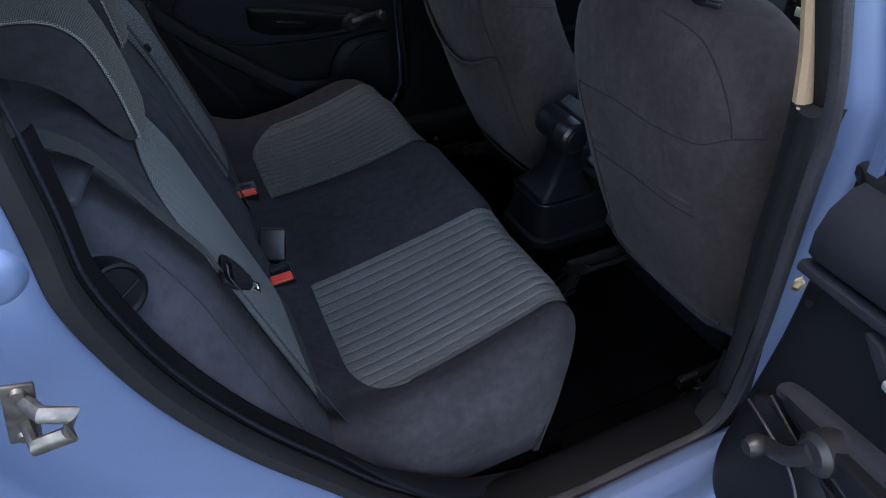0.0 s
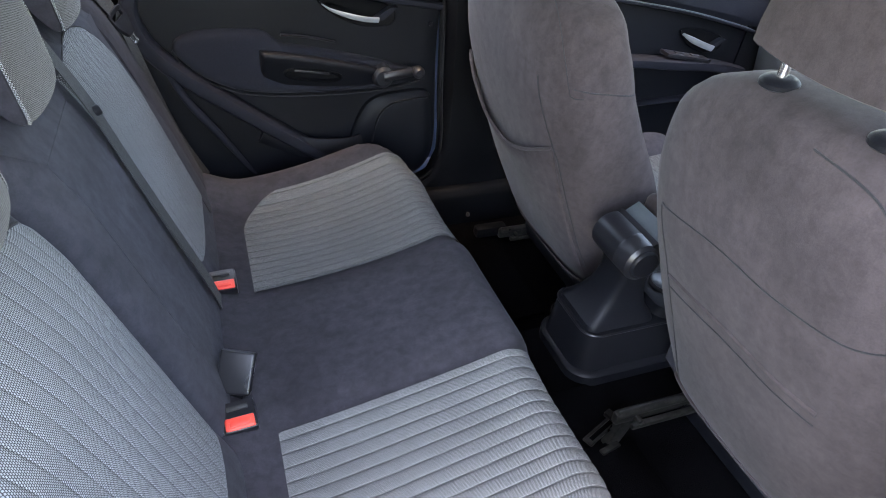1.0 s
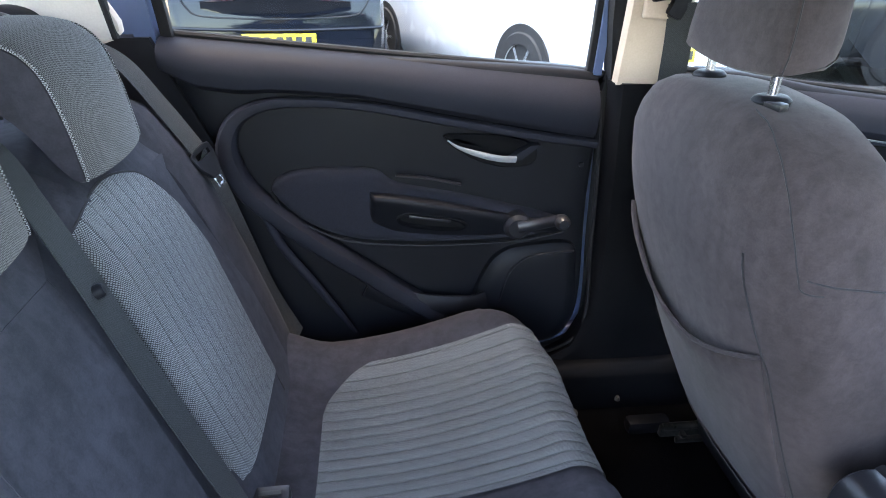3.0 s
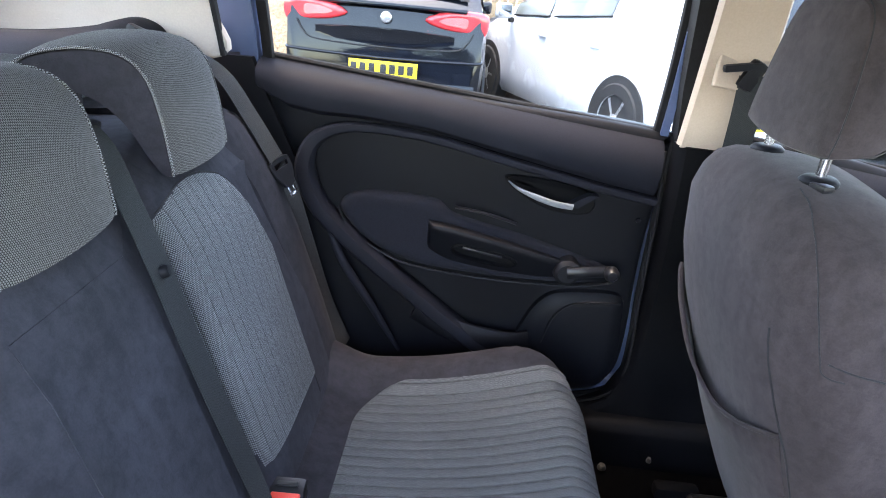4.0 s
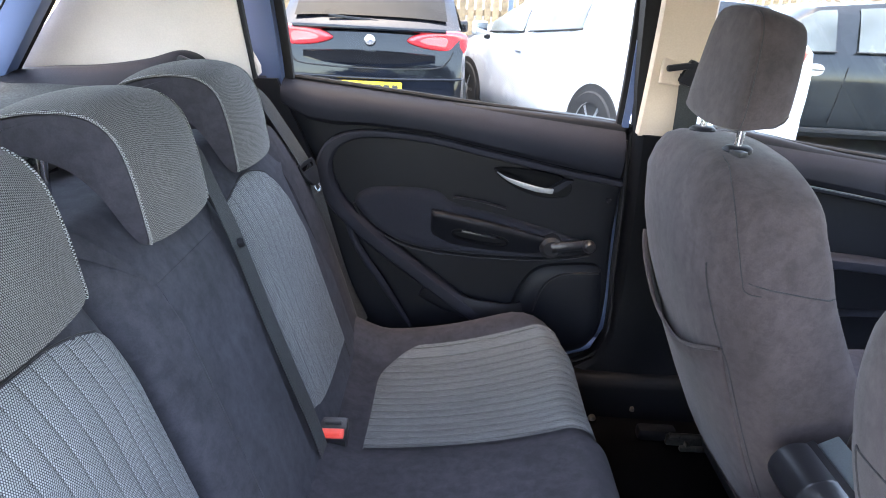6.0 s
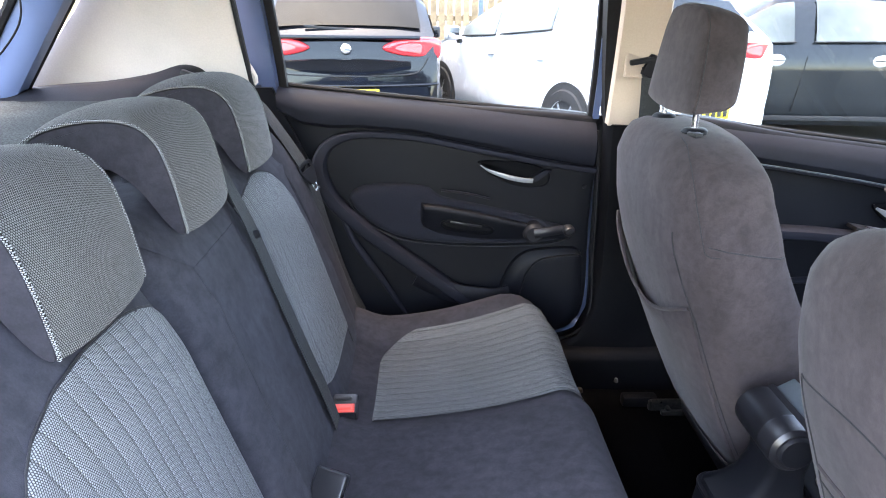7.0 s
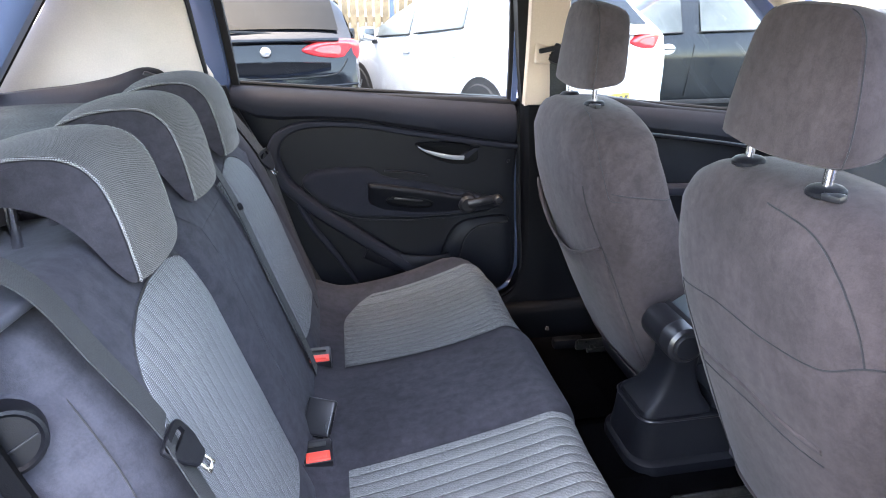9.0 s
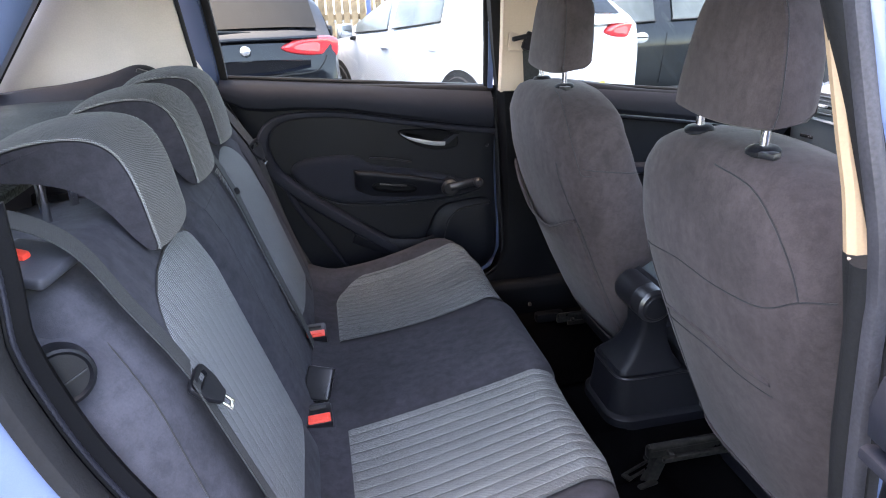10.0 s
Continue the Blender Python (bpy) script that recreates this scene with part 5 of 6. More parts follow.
for y0, wd, zc in ((C + 0.10, 0.16, 0.875), (C - 0.07, 0.16, 0.875), (C + 0.545, 0.15, 0.885)):
    v = part("air_vent", box(0.03, wd + 0.012, 0.066, pose(1.766 + 0.05 * ((y0 - C) / 0.7) ** 2, y0, zc, 0, 24, 0), 0.006), GLOSSBLACK, dash, "black air vent")
    for i in range(5):
        part("vane", box(0.014, wd - 0.01, 0.0035, pose(1.740 + 0.05 * ((y0 - C) / 0.7) ** 2 + i * 0.0055, y0, zc - 0.024 + i * 0.012, 0, 10, 0), 0.001), DASH, v)
    part("vent_tab", box(0.012, 0.03, 0.008, pose(1.737 + 0.05 * ((y0 - C) / 0.7) ** 2, y0, zc, 0, 24, 0), 0.003), SILVER, v)
radio = part("radio", box(0.03, 0.22, 0.13, pose(1.745, C + 0.015, 0.735, 0, -6, 0), 0.008), GLOSSBLACK, dash, "black car radio")
part("display", box(0.004, 0.155, 0.026, pose(1.728, C + 0.005, 0.742, 0, -6, 0), 0.001), DISPLAY, radio, "pale green radio display")
part("disc_slot", box(0.004, 0.13, 0.006, pose(1.727, C + 0.005, 0.772, 0, -6, 0), 0.001), PLASTIC, radio)
part("knob", turned([(0, 0.012), (0.011, 0.012), (0.012, 0), (0, 0)], pose(1.728, C + 0.097, 0.762, 0, -96, 0)), PLASTIC, radio)
for i in range(6):
    part("button", box(0.006, 0.022, 0.010, pose(1.729, C - 0.065 + i * 0.030, 0.700, 0, -6, 0), 0.002), PLASTIC, radio)
part("heater_panel", box(0.03, 0.22, 0.09, pose(1.765, C + 0.015, 0.61, 0, -10, 0), 0.008), GLOSSBLACK, dash)
part("badge", box(0.004, 0.055, 0.012, pose(1.776, C + 0.60, 0.775, 0, -6, 5), 0.002), CHROME, dash, "small chrome ornament")
wheel = thing("steering_wheel", "black leather steering wheel", "steering wheel", at=(1.52, 0.78, 0.78))
wm = pose(1.50, 0.79, 0.80, 0, -62, 0)
ring = [wm @ Vector((0.185 * math.cos(a), 0.185 * math.sin(a), 0)) for a in span(0, 2 * math.pi, 40)[:-1]]
part("rim", sweep(ring, oval(0.015, 0.017, 10), side=wm.to_3x3() @ Vector((0, 0, 1)), closed=True), GLOSSBLACK, wheel)
part("hub", turned([(0, 0.03), (0.05, 0.028), (0.075, 0.01), (0.08, -0.02), (0, -0.03)], wm), PLASTIC, wheel)
for a in (0, 180, 270):
    part("spoke", box(0.12, 0.035, 0.014, wm @ pose(0, 0, 0, 0, 0, a) @ pose(0.12, 0, 0), 0.005), PLASTIC, wheel)
part("column", rod([wm @ Vector((0, 0, -0.01)), wm @ Vector((0, 0, -0.28))], 0.035, 14, side=(0, 1, 0)), PLASTIC, wheel)

# ---- doors ----
def rear_door(name, label, mv, group="rear doors", opened=False):
    """A rear door's inner side, laid out as the far one stands, then moved by mv."""
    at = mv @ Vector((0.3, 1.92, 0.34))
    d = thing(name, label, "car door", group, at=at, kind="structure")

    def put(nm, bm, mat, lab="", parent=None, sharp=38.0):
        bm.transform(mv)
        return part(nm, bm, mat, parent or d, lab, sharp)

    outline = curve([(-0.112, 1.040), (0.10, 1.030), (0.40, 1.012), (0.70, 0.988), (0.722, 0.95), (0.716, 0.72), (0.726, 0.47), (0.70, 0.385), (0.62, 0.345), (0.46, 0.345), (0.345, 0.455), (0.20, 0.560), (0.085, 0.655), (-0.008, 0.74), (-0.052, 0.83), (-0.072, 0.92), (-0.108, 0.985)], 5, closed=True)
    bm = puff(outline, [(0.0, -0.06), (0.0, -0.012), (0.004, -0.004), (0.012, 0.0)], lambda u, v, h: Vector((u, 1.892 - h, v)), lambda p: Vector((min(max(p[0], 0.15), 0.55), min(max(p[1], 0.65), 0.85))))
    put("door_panel", bm, PLASTIC, "black moulded door panel")
    hinge = 0.735 if opened else 0.80
    skinp = [(-0.15, 1.03), (hinge - 0.02, 0.965), (hinge, 0.9), (hinge, 0.40), (hinge - 0.03, 0.30), (0.45, 0.29), (0.30, 0.42), (0.05, 0.62), (-0.09, 0.80)]
    put("outer_skin", loft([[Vector((p[0], 1.955, p[1])) for p in skinp], [Vector((p[0], 1.995, p[1])) for p in skinp]]), PAINT, "light blue painted door skin")

    # padded waist rail, deeper towards the front
    rings = []
    for x in span(-0.108, 0.705, 26):
        z0 = 1.052 - 0.0745 * (x + 0.1) / 0.8 + 0.004
        low = at_heights([(-0.11, 1.00), (-0.05, 0.965), (0.02, 0.955), (0.093, 0.957), (0.236, 0.946), (0.406, 0.912), (0.591, 0.878), (0.715, 0.858)], x)
        k = z0 - low
        rings.append([Vector((x, y, z0 - f * k)) for y, f in ((1.935, 0.03), (1.918, 0.0), (1.900, 0.03), (1.878, 0.14), (1.862, 0.34), (1.857, 0.60), (1.862, 0.86), (1.876, 0.98), (1.90, 1.0), (1.935, 1.0))])
    put("waist_rail", loft(rings), SOFTTRIM, "charcoal padded waist rail")
    put("window_seal", sweep([Vector((x, 1.916, 1.060 - 0.0745 * (x + 0.1) / 0.8)) for x in span(-0.105, 0.70, 10)], oval(0.007, 0.006, 8)), RUBBER, "black rubber glass seal")

    # raised border that sweeps round the recess
    rim = curve([(0.712, 1.874, 0.850), (0.591, 1.874, 0.868), (0.406, 1.874, 0.902), (0.236, 1.874, 0.934), (0.093, 1.873, 0.941), (0.022, 1.872, 0.920), (-0.008, 1.870, 0.880), (-0.010, 1.868, 0.832), (0.020, 1.868, 0.765), (0.105, 1.868, 0.682), (0.215, 1.868, 0.597), (0.345, 1.868, 0.500), (0.46, 1.870, 0.42)], 6)

    def rim_size(t):
        return 0.55 + 0.75 * smooth(0.25, 0.62, t)

    put("border", sweep(rim, oval(0.0165, 0.020, 12, 0.75), side=(0, 1, 0), scale=rim_size), SOFTTRIM, "raised charcoal border round the door recess")

    ins = curve([(0.060, 0.772), (0.085, 0.797), (0.14, 0.807), (0.258, 0.803), (0.31, 0.772), (0.45, 0.742), (0.58, 0.708), (0.655, 0.683), (0.66, 0.662), (0.58, 0.646), (0.45, 0.640), (0.30, 0.645), (0.20, 0.659), (0.12, 0.697), (0.075, 0.742)], 5, closed=True)
    bm = puff(ins, [(0.0, -0.01), (0.0, 0.010), (0.004, 0.018), (0.014, 0.023)], lambda u, v, h: Vector((u, 1.890 - h, v)), lambda p: Vector((min(max(p[0], 0.15), 0.55), 0.70 + 0.04 * (p[0] < 0.3))))
    put("armrest_insert", bm, DOORCLOTH, "black cloth armrest insert")
    line = [Vector((x, 1.866, z)) for x, z in ((0.06, 0.768), (0.085, 0.715), (0.13, 0.688), (0.20, 0.655), (0.30, 0.641), (0.45, 0.636), (0.58, 0.642), (0.66, 0.658))]
    put("insert_bead", sweep(curve(line, 6), oval(0.0030, 0.0030, 8), side=(0, 1, 0)), PLASTIC, "thin bead below the insert")
    # armrest: a shelf with a sharp upper edge, its front falling to the bead below
    rings = []
    for x in [0.252, 0.256] + span(0.262, 0.60, 16) + [0.625, 0.645]:
        zt = at_heights([(0.25, 0.762), (0.30, 0.757), (0.40, 0.738), (0.50, 0.714), (0.60, 0.690), (0.645, 0.678)], x)
        zb = at_heights([(0.25, 0.690), (0.30, 0.664), (0.40, 0.650), (0.50, 0.646), (0.645, 0.652)], x)
        k = at_heights([(0.25, 0.25), (0.256, 0.85), (0.262, 1.0), (0.36, 1.0), (0.50, 0.80), (0.60, 0.45), (0.645, 0.12)], x)
        y = lambda d: 1.872 - d * k  # noqa: E731
        rings.append([Vector((x, yy, zz)) for yy, zz in ((1.892, zt - 0.002), (y(0.010), zt), (y(0.028), zt + 0.001), (y(0.032), zt - 0.003), (y(0.032), zt - 0.012), (y(0.026), zt - 0.3 * (zt - zb)), (y(0.016), zt - 0.6 * (zt - zb)), (y(0.004), zb + 0.006), (1.892, zb))])
    put("armrest", loft(rings), PLASTIC, "black moulded armrest shelf", sharp=50)
    put("ledge", sweep(curve([(0.305, 1.868, 0.795), (0.37, 1.866, 0.788), (0.436, 1.868, 0.772)], 6), oval(0.003, 0.006, 8), side=(0, 1, 0)), GLOSSBLACK, "thin glossy ledge above the armrest")
    cup = curve([(0.305, 0.712), (0.33, 0.722), (0.38, 0.716), (0.435, 0.702), (0.448, 0.688), (0.43, 0.678), (0.37, 0.682), (0.315, 0.694)], 4, closed=True)
    put("pull_recess", puff(cup, [(0.0, 0.0), (0.0, 0.006), (0.003, 0.007), (0.008, 0.001)], lambda u, v, h: Vector((u, 1.853 - h, v)), lambda p: Vector((0.375, 0.70))), SILLTRIM, "dark cup of the door pull")
    put("pull_cup", box(0.085, 0.012, 0.006, pose(0.372, 1.848, 0.708, 0, 9, 0), 0.002), GLOSSBLACK, "slot of the door pull")

    # release handle: a bright blade in a dark bowl
    bowl = curve([(0.400, 0.868), (0.47, 0.872), (0.55, 0.862), (0.592, 0.84), (0.585, 0.805), (0.52, 0.800), (0.45, 0.825)], 5, closed=True)
    put("handle_bowl", puff(bowl, [(0.0, 0.0), (0.003, 0.003), (0.012, 0.0006)], lambda u, v, h: Vector((u, 1.889 - h, v)), lambda p: Vector((0.50, 0.838))), SILLTRIM, "black handle surround")
    blade = curve([(0.408, 1.876, 0.862), (0.43, 1.866, 0.850), (0.47, 1.858, 0.838), (0.51, 1.856, 0.829), (0.545, 1.860, 0.825)], 6)
    put("door_handle", sweep(blade, oval(0.0035, 0.0068, 12, 0.7), side=(0, -0.25, 1), scale=lambda t: 0.25 + 0.75 * smooth(0, 0.6, t)), SILVER, "silver painted release handle")
    put("handle_tab", prism([(0.532, 0.824), (0.556, 0.822), (0.594, 0.852), (0.575, 0.852), (0.552, 0.838)], 1.862, 1.884), SOFTTRIM, "dark tab behind the handle")

    # window crank
    crank = put("window_crank", turned([(0, 0.048), (0.020, 0.048), (0.028, 0.040), (0.031, 0.010), (0.031, 0.0), (0, 0.0)], Matrix.Translation((0.556, 1.888, 0.681)) @ Euler((radians(90), 0, 0)).to_matrix().to_4x4()), GLOSSBLACK, "black window crank")
    kx, kz = (0.618, 0.612) if opened else (0.645, 0.697)  # where the crank was left
    arm = curve([(0.556, 1.842, 0.684), ((0.556 + kx) / 2 - 0.01, 1.838, (0.684 + kz) / 2), (kx, 1.844, kz)], 6)
    put("crank_arm", sweep(arm, oval(0.008, 0.013, 10), side=(0, 0, 1)), GLOSSBLACK, parent=crank)
    put("crank_knob", turned([(0, 0.034), (0.010, 0.033), (0.016, 0.024), (0.015, 0.010), (0.009, 0.0), (0, 0.0)], Matrix.Translation((kx, 1.850, kz)) @ Euler((radians(90), 0, 0)).to_matrix().to_4x4()), GLOSSBLACK, parent=crank)

    # speaker swelling, lower pocket with its lip
    spk = curve([(0.455, 0.37), (0.465, 0.47), (0.495, 0.565), (0.535, 0.612), (0.60, 0.626), (0.69, 0.624), (0.708, 0.56), (0.712, 0.44), (0.67, 0.37), (0.55, 0.358)], 6, closed=True)
    put("speaker_swelling", puff(spk, [(0.0, -0.01), (0.004, 0.010), (0.016, 0.020), (0.036, 0.024)], lambda u, v, h: Vector((u, 1.890 - h, v)), lambda p: Vector((0.6, 0.5))), PLASTIC, "swelling of the door speaker")
    arc = curve([(0.53, 1.868, 0.49), (0.548, 1.866, 0.56), (0.585, 1.865, 0.598), (0.64, 1.866, 0.608), (0.69, 1.868, 0.610)], 6)
    put("speaker_edge", sweep(arc, oval(0.003, 0.003, 6), side=(0, 1, 0)), GLOSSBLACK)
    lip = curve([(0.24, 1.868, 0.545), (0.34, 1.858, 0.50), (0.45, 1.856, 0.485), (0.50, 1.866, 0.49)], 6)
    put("pocket_lip", sweep(lip, oval(0.012, 0.03, 10), side=(0, 0, 1)), PLASTIC, "lip of the door pocket")
    for x, z in ((0.690, 0.802), (0.640, 0.655)):
        put("screw_cap", turned([(0, 0.004), (0.005, 0.004), (0.006, 0), (0, 0)], Matrix.Translation((x, 1.886, z)) @ Euler((radians(90), 0, 0)).to_matrix().to_4x4(), 12), GLOSSBLACK)
    seal = curve([(0.708, 1.878, 0.955), (0.720, 1.868, 0.80), (0.727, 1.866, 0.62), (0.736, 1.866, 0.50), (0.732, 1.866, 0.42), (0.708, 1.868, 0.370), (0.64, 1.872, 0.338), (0.50, 1.88, 0.33)], 7)
    if not opened:
        put("edge_seal", sweep(seal, oval(0.0035, 0.005, 10), side=(0, 1, 0)), RUBBER, "glossy rubber edge seal")
    return d, put


def window_frame(put, opened=False):
    rear = [(-0.122, 1.918, 1.035), (-0.124, 1.900, 1.12), (-0.132, 1.865, 1.265), (-0.14, 1.82, 1.41)]
    put("window_frame", sweep(curve(rear, 6), [(-0.026, -0.02), (-0.026, 0.02), (0.010, 0.02), (0.010, -0.02)], side=(0, -1, 0)), PAINT, "blue window frame at the rear edge")
    put("glass_channel", sweep(curve([(p[0] + 0.026, p[1] - 0.004, p[2]) for p in rear], 6), oval(0.012, 0.010, 8, 0.7), side=(0, -1, 0)), RUBBER, "black glass channel")
    frontal = [(0.702, 1.915, 0.985), (0.700, 1.895, 1.10), (0.690, 1.862, 1.26), (0.675, 1.82, 1.405)]
    put("window_frame", sweep(curve(frontal, 6), [(-0.006, -0.02), (-0.006, 0.02), (0.010, 0.02), (0.010, -0.02)], side=(0, -1, 0)), PAINT, "blue window frame at the front edge")
    put("glass_channel", sweep(curve([(p[0] - 0.008, p[1] - 0.004, p[2]) for p in frontal], 6), oval(0.011, 0.010, 8, 0.7), side=(0, -1, 0)), RUBBER, "black glass channel")
    put("window_frame", sweep(curve([(-0.14, 1.82, 1.405), (0.25, 1.815, 1.422), (0.675, 1.82, 1.405)], 6), oval(0.02, 0.018, 8), side=(0, 1, 0)), PAINT)
    g = [[Vector((-0.098, 1.918 + e, 1.045)), Vector((0.696, 1.918 + e, 0.985)), Vector((0.672, 1.82 + e, 1.405)), Vector((-0.118, 1.82 + e, 1.405))] for e in (0, 0.004)]
    p = put("pane", loft(g), GLASS, "clear side window glass")
    p.visible_shadow = False


gap = curve([(0.737, 1.905, 0.99), (0.742, 1.903, 0.80), (0.748, 1.903, 0.62), (0.756, 1.903, 0.50), (0.752, 1.903, 0.40), (0.72, 1.905, 0.345), (0.64, 1.905, 0.315), (0.50, 1.905, 0.30)], 6)
solid("pillar_seal_far", sweep(gap, oval(0.022, 0.012, 10, 0.7), side=(0, 1, 0)), RUBBER, "black rubber seal between far door and pillar", "seal", kind="structure")
for e, nm in ((1, "far"),):
    col = [(-0.30, 1.02), (-0.100, 1.02), (-0.118, 1.42), (-0.30, 1.42)]
    bm = prism(col, C + e * 0.775, C + e * 0.80)
    for v in bm.verts:
        v.co.y -= e * 0.26 * max(0.0, v.co.z - 1.02)
    solid("rear_pillar_" + nm, bm, PAINT, "light blue painted rear pillar", "bodywork", kind="structure")
door, put = rear_door("door_1", "closed rear door with black trim, window crank and blue frame", Matrix())
window_frame(put)
OPEN = 76.0
swing = Matrix.Translation((0.757, 0.360, 0)) @ pose(0, 0, 0, 0, 0, OPEN) @ Matrix.Translation((-0.76, -0.345, 0)) @ Matrix(((1, 0, 0, 0), (0, -1, 0, 2 * C), (0, 0, 1, 0), (0, 0, 0, 1)))
door, put = rear_door("door_2", "rear door standing wide open, black trim and blue skin", swing, opened=True)
window_frame(put)

# far front door
fd = thing("door_3", "closed front door with black trim and silver handle", "car door", "front doors", at=(1.3, 1.92, 0.34), kind="structure")
ol = curve([(0.88, 0.975), (1.25, 0.945), (1.70, 0.885), (1.78, 0.84), (1.76, 0.60), (1.70, 0.40), (1.60, 0.34), (1.0, 0.33), (0.90, 0.40), (0.88, 0.7)], 5, closed=True)
part("door_panel", puff(ol, [(0.0, -0.06), (0.0, -0.012), (0.004, -0.004), (0.012, 0.0)], lambda u, v, h: Vector((u, 1.888 - h, v)), lambda p: Vector((min(max(p[0], 1.1), 1.5), 0.6))), PLASTIC, fd)
rings = []
for x in span(0.88, 1.78, 20):
    z0 = 0.985 - 0.115 * (x - 0.9)
    low = 0.905 - 0.16 * (x - 0.95) - 0.05 * max(0, x - 1.4)
    k = z0 - low
    rings.append([Vector((x, y, z0 - f * k)) for y, f in ((1.935, 0.03), (1.918, 0.0), (1.895, 0.05), (1.872, 0.2), (1.860, 0.45), (1.860, 0.8), (1.876, 0.97), (1.935, 1.0))])
part("waist_rail", loft(rings), SOFTTRIM, fd, "charcoal padded waist rail")
part("trim_band", sweep(curve([(0.95, 1.868, 0.895), (1.271, 1.868, 0.850), (1.50, 1.868, 0.812), (1.70, 1.872, 0.765), (1.79, 1.884, 0.738)], 6), oval(0.006, 0.010, 10), side=(0, 1, 0)), SOFTTRIM, fd, "raised trim band")
blade = curve([(1.500, 1.876, 0.748), (1.53, 1.864, 0.733), (1.57, 1.856, 0.718), (1.615, 1.860, 0.703)], 6)
part("door_handle", sweep(blade, oval(0.004, 0.0095, 12, 0.7), side=(0, -0.25, 1), scale=lambda t: 0.4 + 0.6 * smooth(0, 0.4, t)), SILVER, fd, "silver painted release handle")
fbowl = curve([(1.49, 0.757), (1.55, 0.762), (1.63, 0.745), (1.668, 0.722), (1.66, 0.690), (1.61, 0.682), (1.54, 0.706)], 5, closed=True)
part("handle_bowl", puff(fbowl, [(0.0, 0.0), (0.003, 0.003), (0.012, 0.0006)], lambda u, v, h: Vector((u, 1.885 - h, v)), lambda p: Vector((1.58, 0.722))), SILLTRIM, fd, "black handle surround")
part("handle_tab", prism([(1.600, 0.705), (1.622, 0.702), (1.662, 0.728), (1.645, 0.730), (1.622, 0.718)], 1.862, 1.882), SOFTTRIM, fd, "dark tab behind the handle")
part("trim_bead", sweep(curve([(0.95, 1.860, 0.900), (1.271, 1.860, 0.855), (1.50, 1.860, 0.817), (1.70, 1.865, 0.770), (1.78, 1.878, 0.745)], 6), oval(0.0018, 0.0025, 8), side=(0, 1, 0)), DASH, fd, "thin pale bead along the trim band")
part("armrest", sweep(curve([(1.00, 1.85, 0.70), (1.30, 1.835, 0.69), (1.45, 1.835, 0.675), (1.62, 1.848, 0.655), (1.76, 1.875, 0.62)], 6), oval(0.030, 0.016, 12, 0.55), side=(0, 0, 1)), SOFTTRIM, fd, "charcoal armrest with switches")
sw = part("switch_panel", box(0.17, 0.045, 0.012, pose(1.50, 1.838, 0.693, 0, 10, 0), 0.004), GLOSSBLACK, fd)
for x in (1.47, 1.53):
    part("window_switch", box(0.030, 0.016, 0.008, pose(x, 1.836, 0.704 - 0.17 * (x - 1.47), 0, 10, 0), 0.003), LEVERGREY, sw)
part("lower_sweep", sweep(curve([(1.05, 1.872, 0.52), (1.35, 1.868, 0.535), (1.60, 1.868, 0.545), (1.74, 1.872, 0.585)], 6), oval(0.006, 0.02, 8), side=(0, 1, 0)), SOFTTRIM, fd)
part("outer_skin", prism([(0.85, 0.28), (1.80, 0.28), (1.82, 0.70), (1.78, 0.855), (1.3, 0.915), (0.85, 0.962)], 1.95, 1.995), PAINT, fd, "light blue painted door skin")
part("window_seal", sweep([Vector((0.87, 1.914, 0.992)), Vector((1.3, 1.914, 0.943)), Vector((1.76, 1.914, 0.888))], oval(0.007, 0.006, 8)), RUBBER, fd)
frontline = [(0.815, 1.918, 0.99), (0.81, 1.89, 1.12), (0.79, 1.85, 1.28), (0.775, 1.80, 1.42)]
part("window_frame", sweep(curve(frontline, 6), oval(0.018, 0.02, 8, 0.6), side=(0, -1, 0)), RUBBER, fd, "black window frame")
slope = [(1.76, 1.915, 0.885), (1.66, 1.90, 1.02), (1.50, 1.86, 1.19), (1.30, 1.82, 1.33), (1.1, 1.80, 1.40), (0.78, 1.80, 1.42)]
part("window_frame", sweep(curve(slope, 6), oval(0.024, 0.022, 8, 0.6), side=(0, -1, 0)), PAINT, fd, "light blue window frame")
p = part("pane", loft([[Vector((a, b + e, c)) for a, b, c in ((0.815, 1.918, 0.985), (1.76, 1.916, 0.885), (1.50, 1.86, 1.19), (1.28, 1.82, 1.335), (0.78, 1.80, 1.42))] for e in (0, 0.004)]), GLASS, fd, "clear side window glass")
p.visible_shadow = False
mir = thing("wing_mirror", "door mirror with dark rim on the front door", "wing mirror", at=(1.76, 2.05, 0.90))
mo = curve([(1.975, 0.905), (1.99, 0.985), (2.06, 1.018), (2.18, 1.012), (2.245, 0.96), (2.235, 0.895), (2.15, 0.870), (2.03, 0.872)], 5, closed=True)
mp = lambda u, v, h: Vector((1.72 + h + 0.25 * (u - 2.1) + 0.40 * (v - 0.945), u, v))  # noqa: E731
part("shell", puff(mo, [(0.010, 0.0), (0.0, 0.006), (0.0, 0.03), (0.02, 0.08), (0.05, 0.10)], mp, lambda p: Vector((2.1, 0.945))), RUBBER, mir, "black mirror shell")
part("mirror_glass", puff(mo, [(0.014, 0.0005), (0.014, -0.003)], mp, lambda p: Vector((2.1, 0.945))), MIRROR, mir, "mirror glass")
part("blind_spot_mirror", turned([(0, 0.008), (0.012, 0.007), (0.020, 0.003), (0.022, 0), (0, 0)], Matrix.Translation(mp(2.205, 0.915, -0.004)) @ Euler((0, radians(-90), radians(0))).to_matrix().to_4x4()), MIRROR, mir, "small round stick-on mirror")
